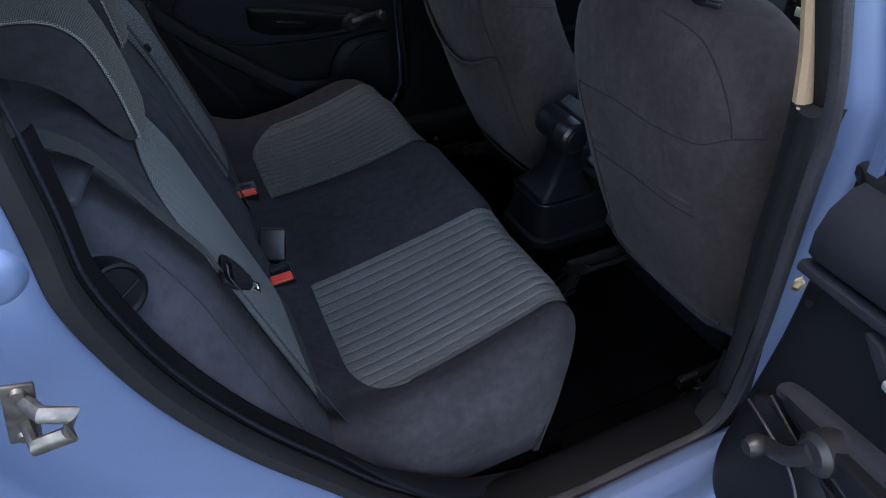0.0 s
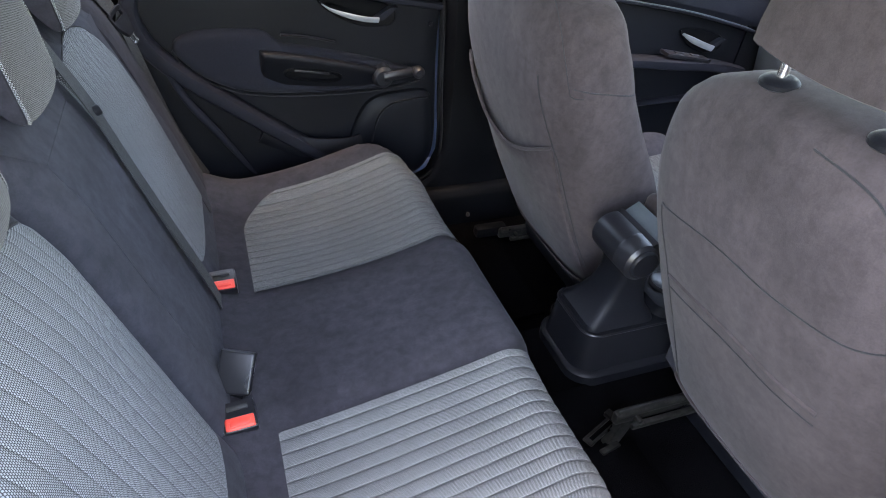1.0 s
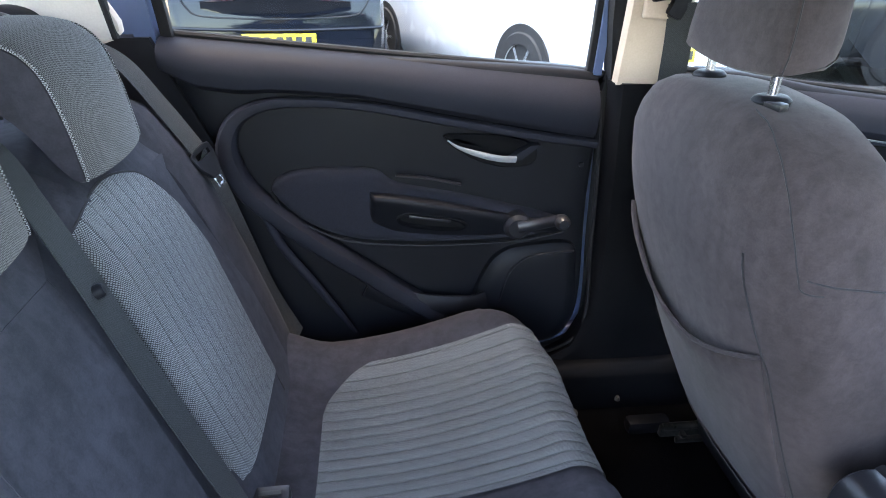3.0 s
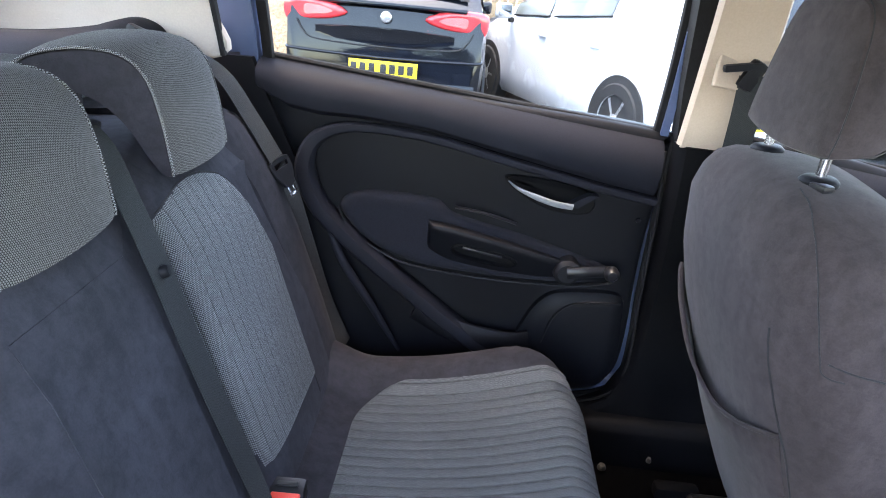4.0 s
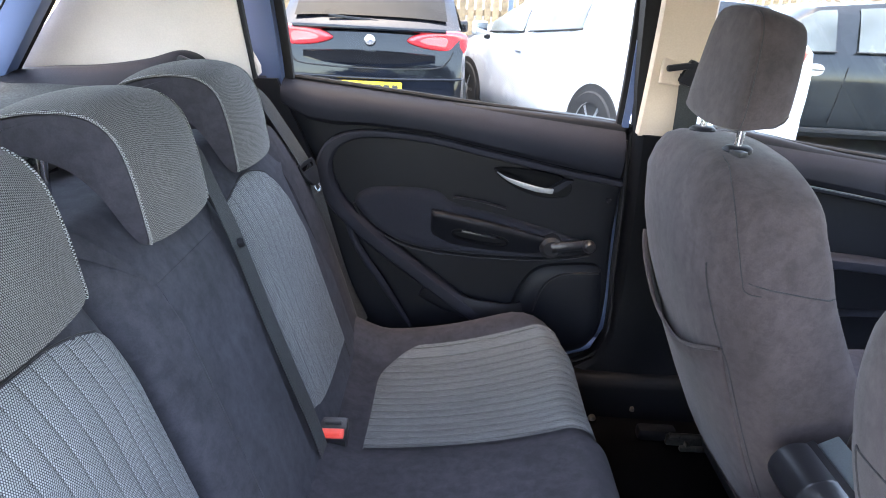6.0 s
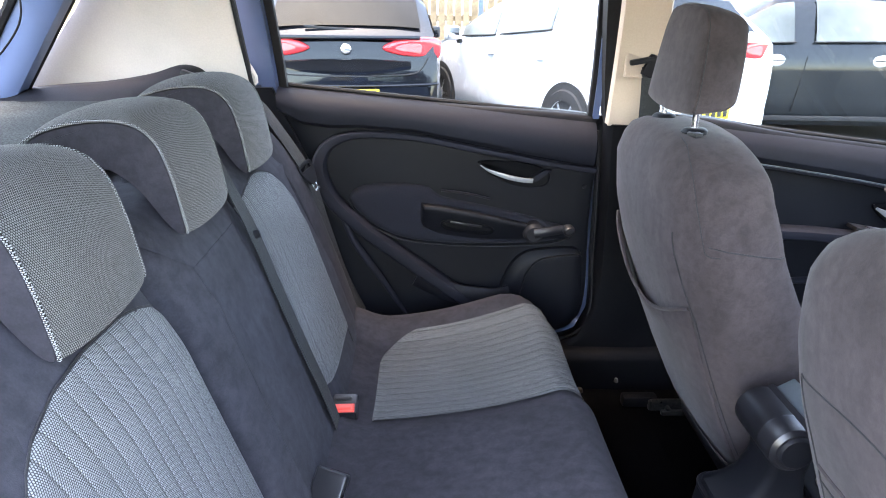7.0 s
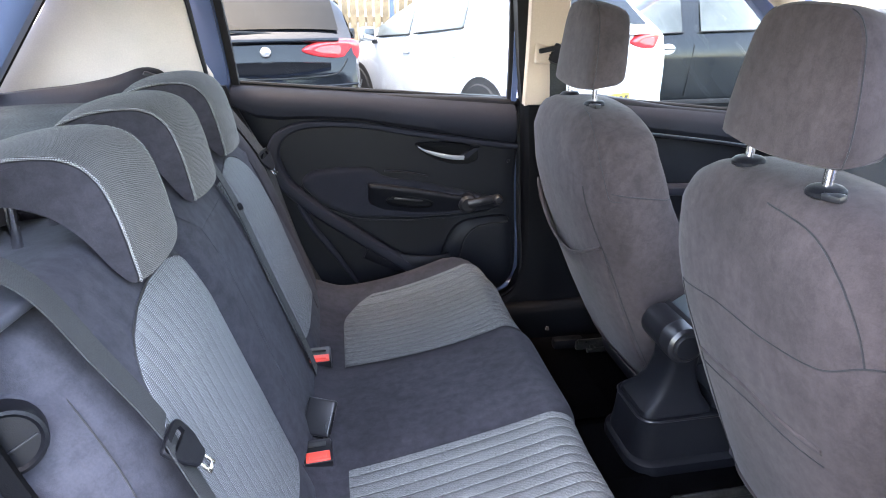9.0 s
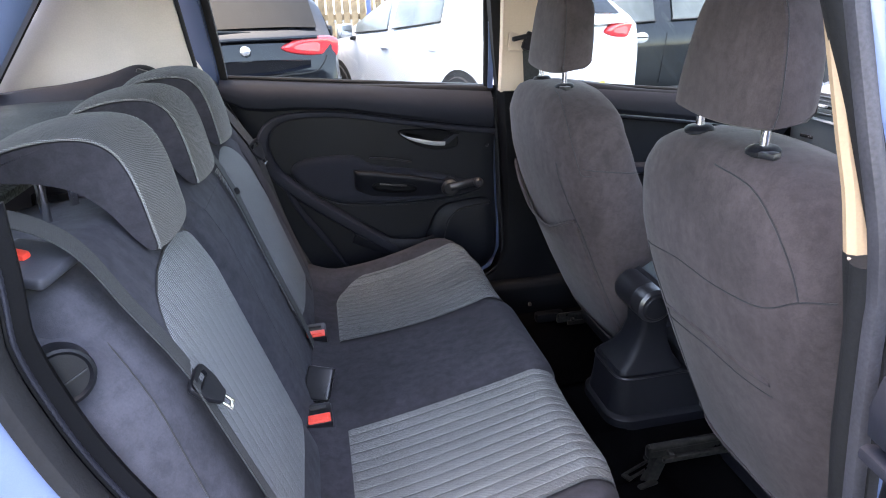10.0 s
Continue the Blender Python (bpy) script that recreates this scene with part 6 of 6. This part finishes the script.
part("foot", box(0.06, 0.10, 0.05, pose(1.76, 1.965, 0.895), 0.015), RUBBER, mir)
# near front door, shut, seen edge-on
nf = thing("door_4", "closed front door on the near side", "car door", "front doors", at=(1.3, 0.40, 0.34), kind="structure")
part("door_panel", box(0.92, 0.09, 0.66, pose(1.34, 2 * C - 1.90, 0.63), 0.03), PLASTIC, nf)
part("outer_skin", prism([(0.85, 0.28), (1.80, 0.28), (1.82, 0.70), (1.78, 0.855), (1.3, 0.915), (0.85, 0.962)], 2 * C - 1.995, 2 * C - 1.95), PAINT, nf, "light blue painted door skin")
part("window_frame", sweep(curve([flip(p) for p in frontline], 6), oval(0.018, 0.02, 8, 0.6), side=(0, -1, 0)), RUBBER, nf)
part("window_frame", sweep(curve([flip(p) for p in slope], 6), oval(0.020, 0.022, 8, 0.6), side=(0, -1, 0)), RUBBER, nf)

# ---- near door opening ----
OPENING = [(-0.150, 1.20), (-0.146, 1.11), (-0.142, 1.05), (-0.140, 0.985), (-0.128, 0.924), (-0.108, 0.855), (-0.076, 0.778), (-0.030, 0.690), (0.036, 0.585), (0.12, 0.455), (0.245, 0.32), (0.42, 0.245), (0.60, 0.225), (0.74, 0.235), (0.815, 0.275), (0.845, 0.36), (0.822, 0.49), (0.795, 0.65), (0.771, 0.80), (0.748, 0.965), (0.720, 1.083), (0.690, 1.22), (0.656, 1.345), (0.59, 1.40), (0.30, 1.425), (0.05, 1.41), (-0.11, 1.33)]
ring = curve([(a, b) for a, b in OPENING], 5, closed=True)
rn = outward(ring)


def jamb(k, y):
    """The opening's outline moved outwards, most of all at its rear."""
    out = []
    for p, q in zip(ring, rn):
        w = 1.0 if p[0] < 0.35 else 1.0 - 0.45 * smooth(0.35, 0.75, p[0])
        w *= 1.0 - 0.7 * smooth(1.15, 1.35, p[1])
        z = p[1] + k * w * q[1]
        out.append(Vector((p[0] + k * w * q[0], y + 0.28 * max(0.0, z - 1.0) - 0.030 * smooth(0.45, 0.70, p[0]), z)))
    return out


bm = loft([jamb(-0.012, 0.480), jamb(0.000, 0.468), jamb(0.018, 0.452), jamb(0.060, 0.446), jamb(0.085, 0.436), jamb(0.100, 0.410), jamb(0.112, 0.400), jamb(0.140, 0.394), jamb(0.155, 0.380), jamb(0.165, 0.345), jamb(0.18, 0.335), jamb(0.30, 0.325), jamb(0.75, 0.322)], caps=False)
body = solid("door_jamb", bm, PAINT, "light blue painted door jamb round the open doorway", "bodywork", kind="structure", sharp=50)
body.modifiers.new("thick", "SOLIDIFY").thickness = 0.004


def round_opening(inset, y):
    return [Vector((p[0] - inset * q[0], y + 0.28 * max(0.0, p[1] - 1.0) - 0.030 * smooth(0.45, 0.70, p[0]), p[1] - inset * q[1])) for p, q in zip(ring, rn)]


solid("door_seal", sweep(round_opening(0.008, 0.474), oval(0.013, 0.018, 12, 0.85), side=(0, 1, 0), closed=True), RUBBER, "black rubber door seal round the opening", "seal", kind="structure")
# ribbed carrier strip on the seal's inner edge
lip = [p for p in round_opening(0.024, 0.489) if p.x < 0.50 and p.z < 1.3]
cut = next(i for i, p in enumerate(lip) if (lip[i - 1] - p).length > 0.15)
lip = lip[cut:] + lip[:cut]
fine = []
for a, b in zip(lip, lip[1:]):
    k = max(1, round((b - a).length / 0.0035))
    fine += [a.lerp(b, i / k) for i in range(k)]
rings = []
n = len(fine)
for i, p in enumerate(fine):
    t = (fine[(i + 1) % n] - fine[i - 1]).normalized()
    across = t.cross(Vector((0, 1, 0))).normalized()
    k = 1.0 if i % 2 else 0.80
    rings.append([p + k * (u * across + Vector((0, v, 0))) for u, v in oval(0.0022, 0.0035, 8, 0.8)])
solid("seal_lip", loft(rings[1:-1]), SOFTTRIM, "ribbed inner lip of the door seal", "seal", kind="structure", sharp=20)
low_trim = [p for p in round_opening(0.030, 0.502) if (p.z < 0.50 or p.x < 0.2) and p.z < 0.60]
cut = next(i for i, p in enumerate(low_trim) if (low_trim[i - 1] - p).length > 0.15)
low_trim = low_trim[cut:] + low_trim[:cut]
solid("opening_trim", sweep(low_trim, oval(0.012, 0.022, 12, 0.75), side=(0, 1, 0), scale=lambda t: 0.15 + 0.85 * smooth(0, 0.2, t) * (1 - smooth(0.88, 1, t))), PLASTIC, "black trim inside the door seal", "trim", kind="structure")
inner_edge = [(round_opening(k, yy)) for k, yy in ((0.020, 0.486), (0.024, 0.493), (0.029, 0.499), (0.033, 0.505), (0.031, 0.513))]
keep = [i for i, p in enumerate(inner_edge[0]) if p.x < 0.22 and 0.36 < p.z < 1.12]
cut = next((i for i in range(1, len(keep)) if keep[i] - keep[i - 1] > 1), 0)
keep = keep[cut:] + keep[:cut]
bm = loft([[line[i] for i in keep] for line in inner_edge], closed=False, caps=False)
rear_cover = solid("rear_opening_cover", bm, SILLTRIM, "black plastic cover strip inside the door seal", "trim", kind="structure")
rear_cover.modifiers.new("thick", "SOLIDIFY").thickness = 0.002
strk = thing("door_striker", "worn steel door striker bolted to the blue jamb", "striker", at=(-0.155, 0.39, 0.96))
sm = pose(-0.172, 0.388, 0.958, 0, 14, 0) @ Matrix.Scale(0.72, 4)
part("base_plate", box(0.030, 0.006, 0.085, sm, 0.003), STEEL, strk)
bowp = [sm @ Vector(v) for v in ((0.004, -0.002, -0.018), (0.012, -0.034, -0.016), (0.042, -0.034, -0.006), (0.046, -0.034, 0.022), (0.020, -0.030, 0.026), (0.004, -0.002, 0.020))]
part("loop", sweep(bowp, oval(0.0055, 0.0075, 10), side=(0, 0.4, 1)), STEEL, strk, "worn steel striker loop")
for e in (-0.032, 0.032):
    part("screw", turned([(0, 0.005), (0.006, 0.005), (0.008, 0), (0, 0)], sm @ pose(0, -0.003, e, 90, 0, 0), 12), STEEL, strk)
solid("body_plug", turned([(0, 0.012), (0.016, 0.011), (0.022, 0.006), (0.024, 0.0), (0, 0)], pose(-0.150, 0.402, 1.075, 90, 0, 0)), PAINT, "round blue painted rubber plug in the jamb", "plug")
solid("hinge_bolt", turned([(0, 0.010), (0.007, 0.010), (0.010, 0.007), (0.011, 0.002), (0.014, 0), (0, 0)], pose(0.768, 0.398, 0.722, 90, 0, 0), 6), BRASS, "yellowed zinc hinge bolt on the front jamb", "bolt")

# ---- outside: car park ----
SLOPE = 1.3
LOT = Matrix.Translation((0, C, 0)) @ pose(0, 0, 0, -SLOPE, 0, 0)
bm = bmesh.new()
rng = [-400, -150, -60, -25, -12, -6, -3, -1, 1, 3, 6, 12, 25, 60, 150, 400]
skin(lambda x, y: LOT @ Vector((x, y, -0.02 if abs(x) > 20 or abs(y) > 20 else 0.006 * noise.noise(Vector((x, y, 0))))), rng, rng, bm=bm)
solid("ground", bm, TARMAC, "grey tarmac car park", "ground", kind="structure")

bank = []
for x in span(-40, 40, 60):
    bank.append([LOT @ Vector((x, y, z + (0.06 * noise.noise(Vector((x * 0.8, y, z))) if z > 0 else 0))) for y, z in ((8.9, -0.1), (9.3, 0.35), (9.7, 0.72), (10.2, 0.85), (11.5, 0.9), (20, 0.9), (20, -0.1))])
solid("earth_bank", loft(bank), EARTH, "low bank of dry bare earth behind the parked cars", "bank", kind="structure")
fence = thing("fence", "weathered wooden board fence on top of the bank", "fence", at=LOT @ Vector((0, 10.0, 0.8)))
board = bmesh.new()
box(0.105, 0.02, 1.75, pose(0, 0, 0.875), 0.004, 1, bm=board)
me = None
for i in range(110):
    x = -6.5 + i * 0.135
    m = LOT @ pose(x, 10.0 + 0.012 * random.uniform(-1, 1), 0.80 + 0.03 * random.uniform(-1, 1), 0, random.uniform(-0.6, 0.6), 0)
    if me is None:
        ob = part("board", board.copy(), FENCEWOOD, fence)
        me = ob.data
    else:
        ob = new("board", me)
        ob.parent = fence
        ob.matrix_parent_inverse = Matrix.Translation(-Vector(fence.location))
    ob.matrix_basis = m
board.free()
for z in (1.15, 2.1):
    part("rail", box(15, 0.05, 0.09, LOT @ pose(0.8, 10.045, z), 0.01), FENCEWOOD, fence)
for i in range(6):
    part("post", box(0.10, 0.10, 1.9, LOT @ pose(-6 + i * 2.6, 10.12, 1.7), 0.01), FENCEWOOD, fence)
solid("blue_post", box(0.07, 0.07, 3.0, LOT @ pose(1.12, 9.55, 1.9), 0.01), BLUEPOST, "tall blue painted steel post before the fence", "post")


def wheel_parts(parent, m, r, w, spokes):
    """A wheel about the local y axis at m."""
    q = m @ pose(0, 0, 0, 90, 0, 0)
    wh = part("wheel", turned([(r * 0.66, -w / 2), (r * 0.92, -w / 2), (r, -w / 2 + 0.03), (r, w / 2 - 0.03), (r * 0.92, w / 2), (r * 0.66, w / 2)], q, 36, ends=False), TYRE, parent, "black tyre")
    bm = turned([(r * 0.60, -0.02), (r * 0.67, -w / 2 + 0.005), (r * 0.69, -w / 2), (r * 0.69, w / 2), (r * 0.67, w / 2 - 0.005), (r * 0.60, 0.02)], q, 36)
    for e in (-1, 1):
        turned([(0, e * (w / 2 - 0.01)), (0.06, e * (w / 2 - 0.012)), (0.065, e * (w / 2 - 0.04)), (0, e * (w / 2 - 0.05))], q, 16, bm=bm)
        for i in range(spokes):
            box(r * 0.58, 0.045, 0.03, q @ pose(0, 0, e * (w / 2 - 0.03), 0, 0, 360 * i / spokes) @ pose(r * 0.36, 0, 0), 0.008, 1, bm=bm)
    part("rim", bm, ALLOY, wh, "silver alloy rim")


def parked_car(name, label, m, paint, top, belt, half_w, wheels, r, win_x, details, length, spokes=5):
    """A parked car about local x (rear at 0, nose at length) on the ground."""
    c = thing(name, label, "car", "parked cars", at=m.translation)

    def put(nm, bm, mat, lab="", parent=None):
        bm.transform(m)
        return part(nm, bm, mat, parent or c, lab)

    def section(x):
        zt = at_heights(top, x)
        zb = min(at_heights(belt, x), zt - 0.01)
        w = at_heights(half_w, x)
        up = max(0.0, zt - zb)
        wr = w - 0.30 * min(up, 0.55) - 0.02
        return zt, zb, w, wr

    def ring_at(x):
        zt, zb, w, wr = section(x)
        h = [(0.0, zt), (wr * 0.55, zt - 0.008), (wr * 0.88, zt - 0.03 * min(1, (zt - zb) * 4 + 0.3)), (wr, zt - 0.25 * (zt - zb) - 0.004), (w - 0.045, zb + 0.004), (w - 0.008, zb - 0.05), (w, (zb + 0.35) / 2 + 0.06), (w - 0.01, 0.42), (w - 0.02, 0.28), (w - 0.09, 0.18), (0, 0.16)]
        return [Vector((x, a, b)) for a, b in h] + [Vector((x, -a, b)) for a, b in h[-2:0:-1]]

    xs = sorted(set([t[0] for t in top] + span(0.0, length, 44)))
    put("body", loft([ring_at(x) for x in xs]), paint)
    for e in (-1, 1):
        for a, b in win_x:
            rows = []
            for x in span(a, b, 8):
                zt, zb, w, wr = section(x)
                lo = Vector((x, e * (w - 0.036), zb + 0.035))
                hi = Vector((x, e * (wr + 0.006), zt - 0.25 * (zt - zb) - 0.004))
                hi2 = Vector((x, e * (wr * 0.95 + 0.004), zt - 0.12 * (zt - zb) - 0.01))
                rows.append([lo, lo.lerp(hi, 0.5) + Vector((0, e * 0.006, 0)), hi, hi2])
            put("side_window", loft(rows, closed=False, caps=False), SKYPAINTGLASS, "side window with the sky's reflection in its colour")
            put("window_strip", sweep([Vector((x, e * (section(x)[2] - 0.034), section(x)[1] + 0.030)) for x in span(a - 0.02, b + 0.02, 8)], oval(0.008, 0.008, 8), side=(0, 1, 0)), TYRE, "dark strip below the window")
        for wx in wheels:
            w = section(wx)[2]
            bm = turned([(r * 1.16, -0.006), (r * 1.16, 0.008), (0, 0.010), (0, -0.006)], pose(wx, e * (w - 0.004), r, 90, 0, 0), 32)
            put("wheel_arch", bm, TYRE, "dark wheel arch")
            wheel_parts(c, m @ pose(wx, e * (w - 0.088), r), r, 0.21, spokes)
    details(put, section)
    return c


def hatch_tail(put, section, plate=0.600, badge=True, lamp=TAILRED):
    """Rear screen, lamps, badge, wiper and plate of a hatchback."""
    rows = []
    for x in span(0.19, 0.50, 6):
        zt, zb, w, wr = section(x)
        rows.append([Vector((x - 0.012, y, zt - 0.03 * (abs(y) / wr) ** 3 + 0.008)) for y in span(-wr * 0.86, wr * 0.86, 10)])
    put("rear_screen", loft(rows, closed=False, caps=False), CARGLASS, "sky-reflecting rear screen")
    put("wiper", box(0.014, 0.40, 0.02, pose(0.165, 0.14, 1.115, 4, 0, 0), 0.006), TYRE, "black rear wiper")
    put("spoiler_lip", box(0.10, 1.20, 0.03, pose(0.02, 0, 1.045, 0, 10, 0), 0.012), BLACKPAINT if badge else WHITEPAINT)
    for e in (-1, 1):
        ol = curve([(e * 0.29, 0.970), (e * 0.40, 1.03), (e * 0.60, 1.055), (e * 0.75, 1.04), (e * 0.775, 0.965), (e * 0.74, 0.885), (e * 0.62, 0.90), (e * 0.42, 0.92)], 5, closed=True)
        lm = put("tail_lamp", puff(ol, [(0.0, -0.05), (0.0, 0.0), (0.006, 0.010), (0.02, 0.016)], lambda u, v, h: Vector((0.005 - h + 0.35 * max(0.0, abs(u) - 0.52) ** 1.3, u, v)), lambda p, e=e: Vector((e * 0.55, 0.97))), lamp, "red tail lamp")
        put("lamp_inlay", puff([q.lerp(Vector((e * 0.48, 0.97)), 0.55) for q in ol], [(0.0, 0.0), (0.004, 0.004)], lambda u, v, h: Vector((-0.013 - h + 0.35 * max(0.0, abs(u) - 0.52) ** 1.3, u, v)), lambda p, e=e: Vector((e * 0.48, 0.97))), TAILPALE, parent=lm)
    if badge:
        put("badge", turned([(0, 0.012), (0.034, 0.012), (0.042, 0.006), (0.044, 0.0), (0, 0.0)], pose(-0.014, 0, 0.965, 0, -90, 0)), CHROME, "round chrome badge")
    if plate:
        pl = put("number_plate", box(0.006, 0.52, 0.111, pose(-0.064, 0, plate), 0.003), YELLOW, "yellow number plate")
        for i in range(7):
            put("plate_mark", box(0.003, 0.045, 0.068, pose(-0.0685, -0.205 + i * 0.068 + (0.02 if i > 3 else 0), plate), 0.001), BLACKBAR, parent=pl)
    put("bumper", loft([[Vector((x, y, z)) for x, z in ((0.06, 0.24), (-0.035, 0.26), (-0.058, 0.32), (-0.058, 0.44), (-0.03, 0.52), (0.06, 0.54))] for y in span(-0.70, 0.70, 12)], closed=True), BLACKPAINT if badge else WHITEPAINT, "painted rear bumper")


def black_details(put, section):
    hatch_tail(put, section)
    # shut line of the tailgate and the bumper's upper edge
    line = curve([(-0.016, -0.66, 0.90), (-0.020, -0.62, 0.83), (-0.026, -0.54, 0.775), (-0.030, -0.25, 0.755), (-0.030, 0, 0.752), (-0.030, 0.25, 0.755), (-0.026, 0.54, 0.775), (-0.020, 0.62, 0.83), (-0.016, 0.66, 0.90)], 6)
    put("tailgate_gap", sweep(line, oval(0.006, 0.006, 6), side=(1, 0, 0)), TYRE)
    put("bumper_edge", sweep(curve([(0.05, -0.74, 0.70), (-0.030, -0.66, 0.69), (-0.040, 0, 0.675), (-0.030, 0.66, 0.69), (0.05, 0.74, 0.70)], 6), oval(0.014, 0.012, 8), side=(0, 0, 1)), BLACKPAINT)
    # the tailgate's lower face is drawn in under a sharp crease
    rows = []
    for y in span(-0.52, 0.52, 12):
        k = 1 - (y / 0.52) ** 4
        zt, zb = 0.882 - 0.02 * (y / 0.52) ** 2, 0.765 + 0.045 * (y / 0.52) ** 2
        rows.append([Vector((-0.018 - 0.012 * k, y, zt + 0.008)), Vector((-0.026 - 0.016 * k, y, zt)), Vector((-0.020 - 0.006 * k, y, zt - 0.03)), Vector((-0.026, y, zb))])
    put("tailgate_recess", loft(rows, closed=False, caps=False), BLACKPAINT, "glossy drawn-in lower face of the tailgate")
    for e in (-1, 1):
        put("rear_reflector", box(0.012, 0.13, 0.030, pose(-0.050, e * 0.55, 0.42), 0.005), TAILRED)
        w = section(2.7)[2]
        mr = put("door_mirror", box(0.10, 0.16, 0.13, pose(2.70, e * (w + 0.09), 1.02), 0.035, 3), BLACKPAINT, "black door mirror")


def white_details(put, section):
    hatch_tail(put, section, plate=0.48, badge=False)
    for e in (-1, 1):
        w = section(2.75)[2]
        mr = put("door_mirror", box(0.10, 0.17, 0.15, pose(2.76, e * (w + 0.11), 1.03), 0.035, 3), WHITEPAINT, "white door mirror")
        put("mirror_face", box(0.008, 0.14, 0.115, pose(2.706, e * (w + 0.115), 1.035), 0.02, 2), MIRROR, parent=mr)
        put("mirror_stalk", box(0.06, 0.06, 0.05, pose(2.77, e * (w + 0.01), 0.945), 0.015), TYRE, parent=mr)
        for hx in (1.15, 2.05):
            put("door_handle", box(0.16, 0.03, 0.028, pose(hx, e * (section(hx)[2] + 0.008), 0.86), 0.012, 2), WHITEPAINT)


def saloon_details(put, section):
    for e in (-1, 1):
        for hx in (1.68, 2.74):
            put("handle_cup", turned([(0, 0.012), (0.04, 0.010), (0.055, 0.004), (0.058, 0.0), (0, 0.0)], pose(hx, e * (section(hx)[2] - 0.001), 0.835, -90 * e, 0, 0) @ Matrix.Diagonal((1.5, 1.0, 1.0, 1.0)), 24), ALLOY, "bright oval handle cup")
            put("door_handle", box(0.15, 0.016, 0.014, pose(hx, e * (section(hx)[2] + 0.012), 0.838), 0.005, 2), TYRE, "dark pull across the oval handle")
        for x in (1.42, 2.46, 3.42):
            w = section(x)[2]
            put("door_gap", box(0.006, 0.02, 0.55, pose(x, e * (w - 0.006), 0.60, 0, -6, 0), 0.001), TYRE)
        put("sill_strip", box(2.2, 0.03, 0.05, pose(2.1, e * (section(2.0)[2] - 0.005), 0.26), 0.012), TYRE)


HATCH_TOP = [(-0.03, 0.62), (0.0, 0.88), (0.03, 1.02), (0.12, 1.075), (0.30, 1.22), (0.52, 1.40), (0.9, 1.455), (1.6, 1.47), (2.15, 1.42), (2.6, 1.25), (3.1, 0.99), (3.5, 0.92), (3.95, 0.80), (4.15, 0.62), (4.2, 0.45)]
HATCH_BELT = [(0, 0.95), (0.5, 1.02), (1.5, 0.98), (2.8, 0.93), (3.2, 0.90), (4.2, 0.6)]
HATCH_W = [(-0.03, 0.72), (0.0, 0.78), (0.15, 0.84), (0.6, 0.885), (2.0, 0.90), (3.4, 0.88), (3.9, 0.80), (4.15, 0.62), (4.2, 0.5)]
BLACK_W = [(-0.03, 0.70), (0.0, 0.74), (0.15, 0.775), (0.6, 0.805), (2.0, 0.82), (3.4, 0.80), (3.9, 0.74), (4.15, 0.58), (4.2, 0.5)]
m = LOT @ pose(-0.38, 4.35, 0, 0, 0, 93.5)
parked_car("parked_hatchback", "black parked hatchback with red tail lamps and yellow plate", m, BLACKPAINT, HATCH_TOP, HATCH_BELT, BLACK_W, (0.75, 3.35), 0.32, ((0.65, 1.45), (1.55, 2.55)), black_details, 4.2, 7)
WHITE_BELT = [(0, 1.06), (0.5, 1.13), (1.2, 1.07), (2.0, 1.01), (2.8, 0.97), (3.2, 0.93), (4.2, 0.6)]
m = LOT @ pose(2.59, 4.36, 0, 0, 0, 114)
parked_car("parked_hatchback", "white parked hatchback with windows coloured sky-bright and alloy wheels", m, WHITEPAINT, HATCH_TOP, WHITE_BELT, HATCH_W, (0.72, 3.28), 0.32, ((1.05, 1.92), (2.04, 2.78)), white_details, 4.2, 6)
SAL_TOP = [(0, 0.60), (0.05, 0.85), (0.15, 0.98), (0.6, 1.05), (0.95, 1.24), (1.4, 1.45), (2.1, 1.50), (2.75, 1.44), (3.4, 1.08), (3.6, 0.98), (4.2, 0.86), (4.5, 0.68), (4.6, 0.45)]
SAL_BELT = [(0, 0.93), (1.0, 1.00), (2.5, 0.98), (3.4, 0.95), (4.6, 0.6)]
SAL_W = [(0, 0.76), (0.2, 0.86), (0.8, 0.90), (3.4, 0.90), (4.2, 0.82), (4.6, 0.55)]
m = LOT @ pose(6.57, 6.35, 0, 0, 0, 178)
parked_car("parked_saloon", "dark grey parked saloon seen from its side", m, GREYPAINT, SAL_TOP, SAL_BELT, SAL_W, (0.95, 3.65), 0.33, ((1.00, 1.34), (1.45, 2.36), (2.58, 3.24)), saloon_details, 4.6, 5)
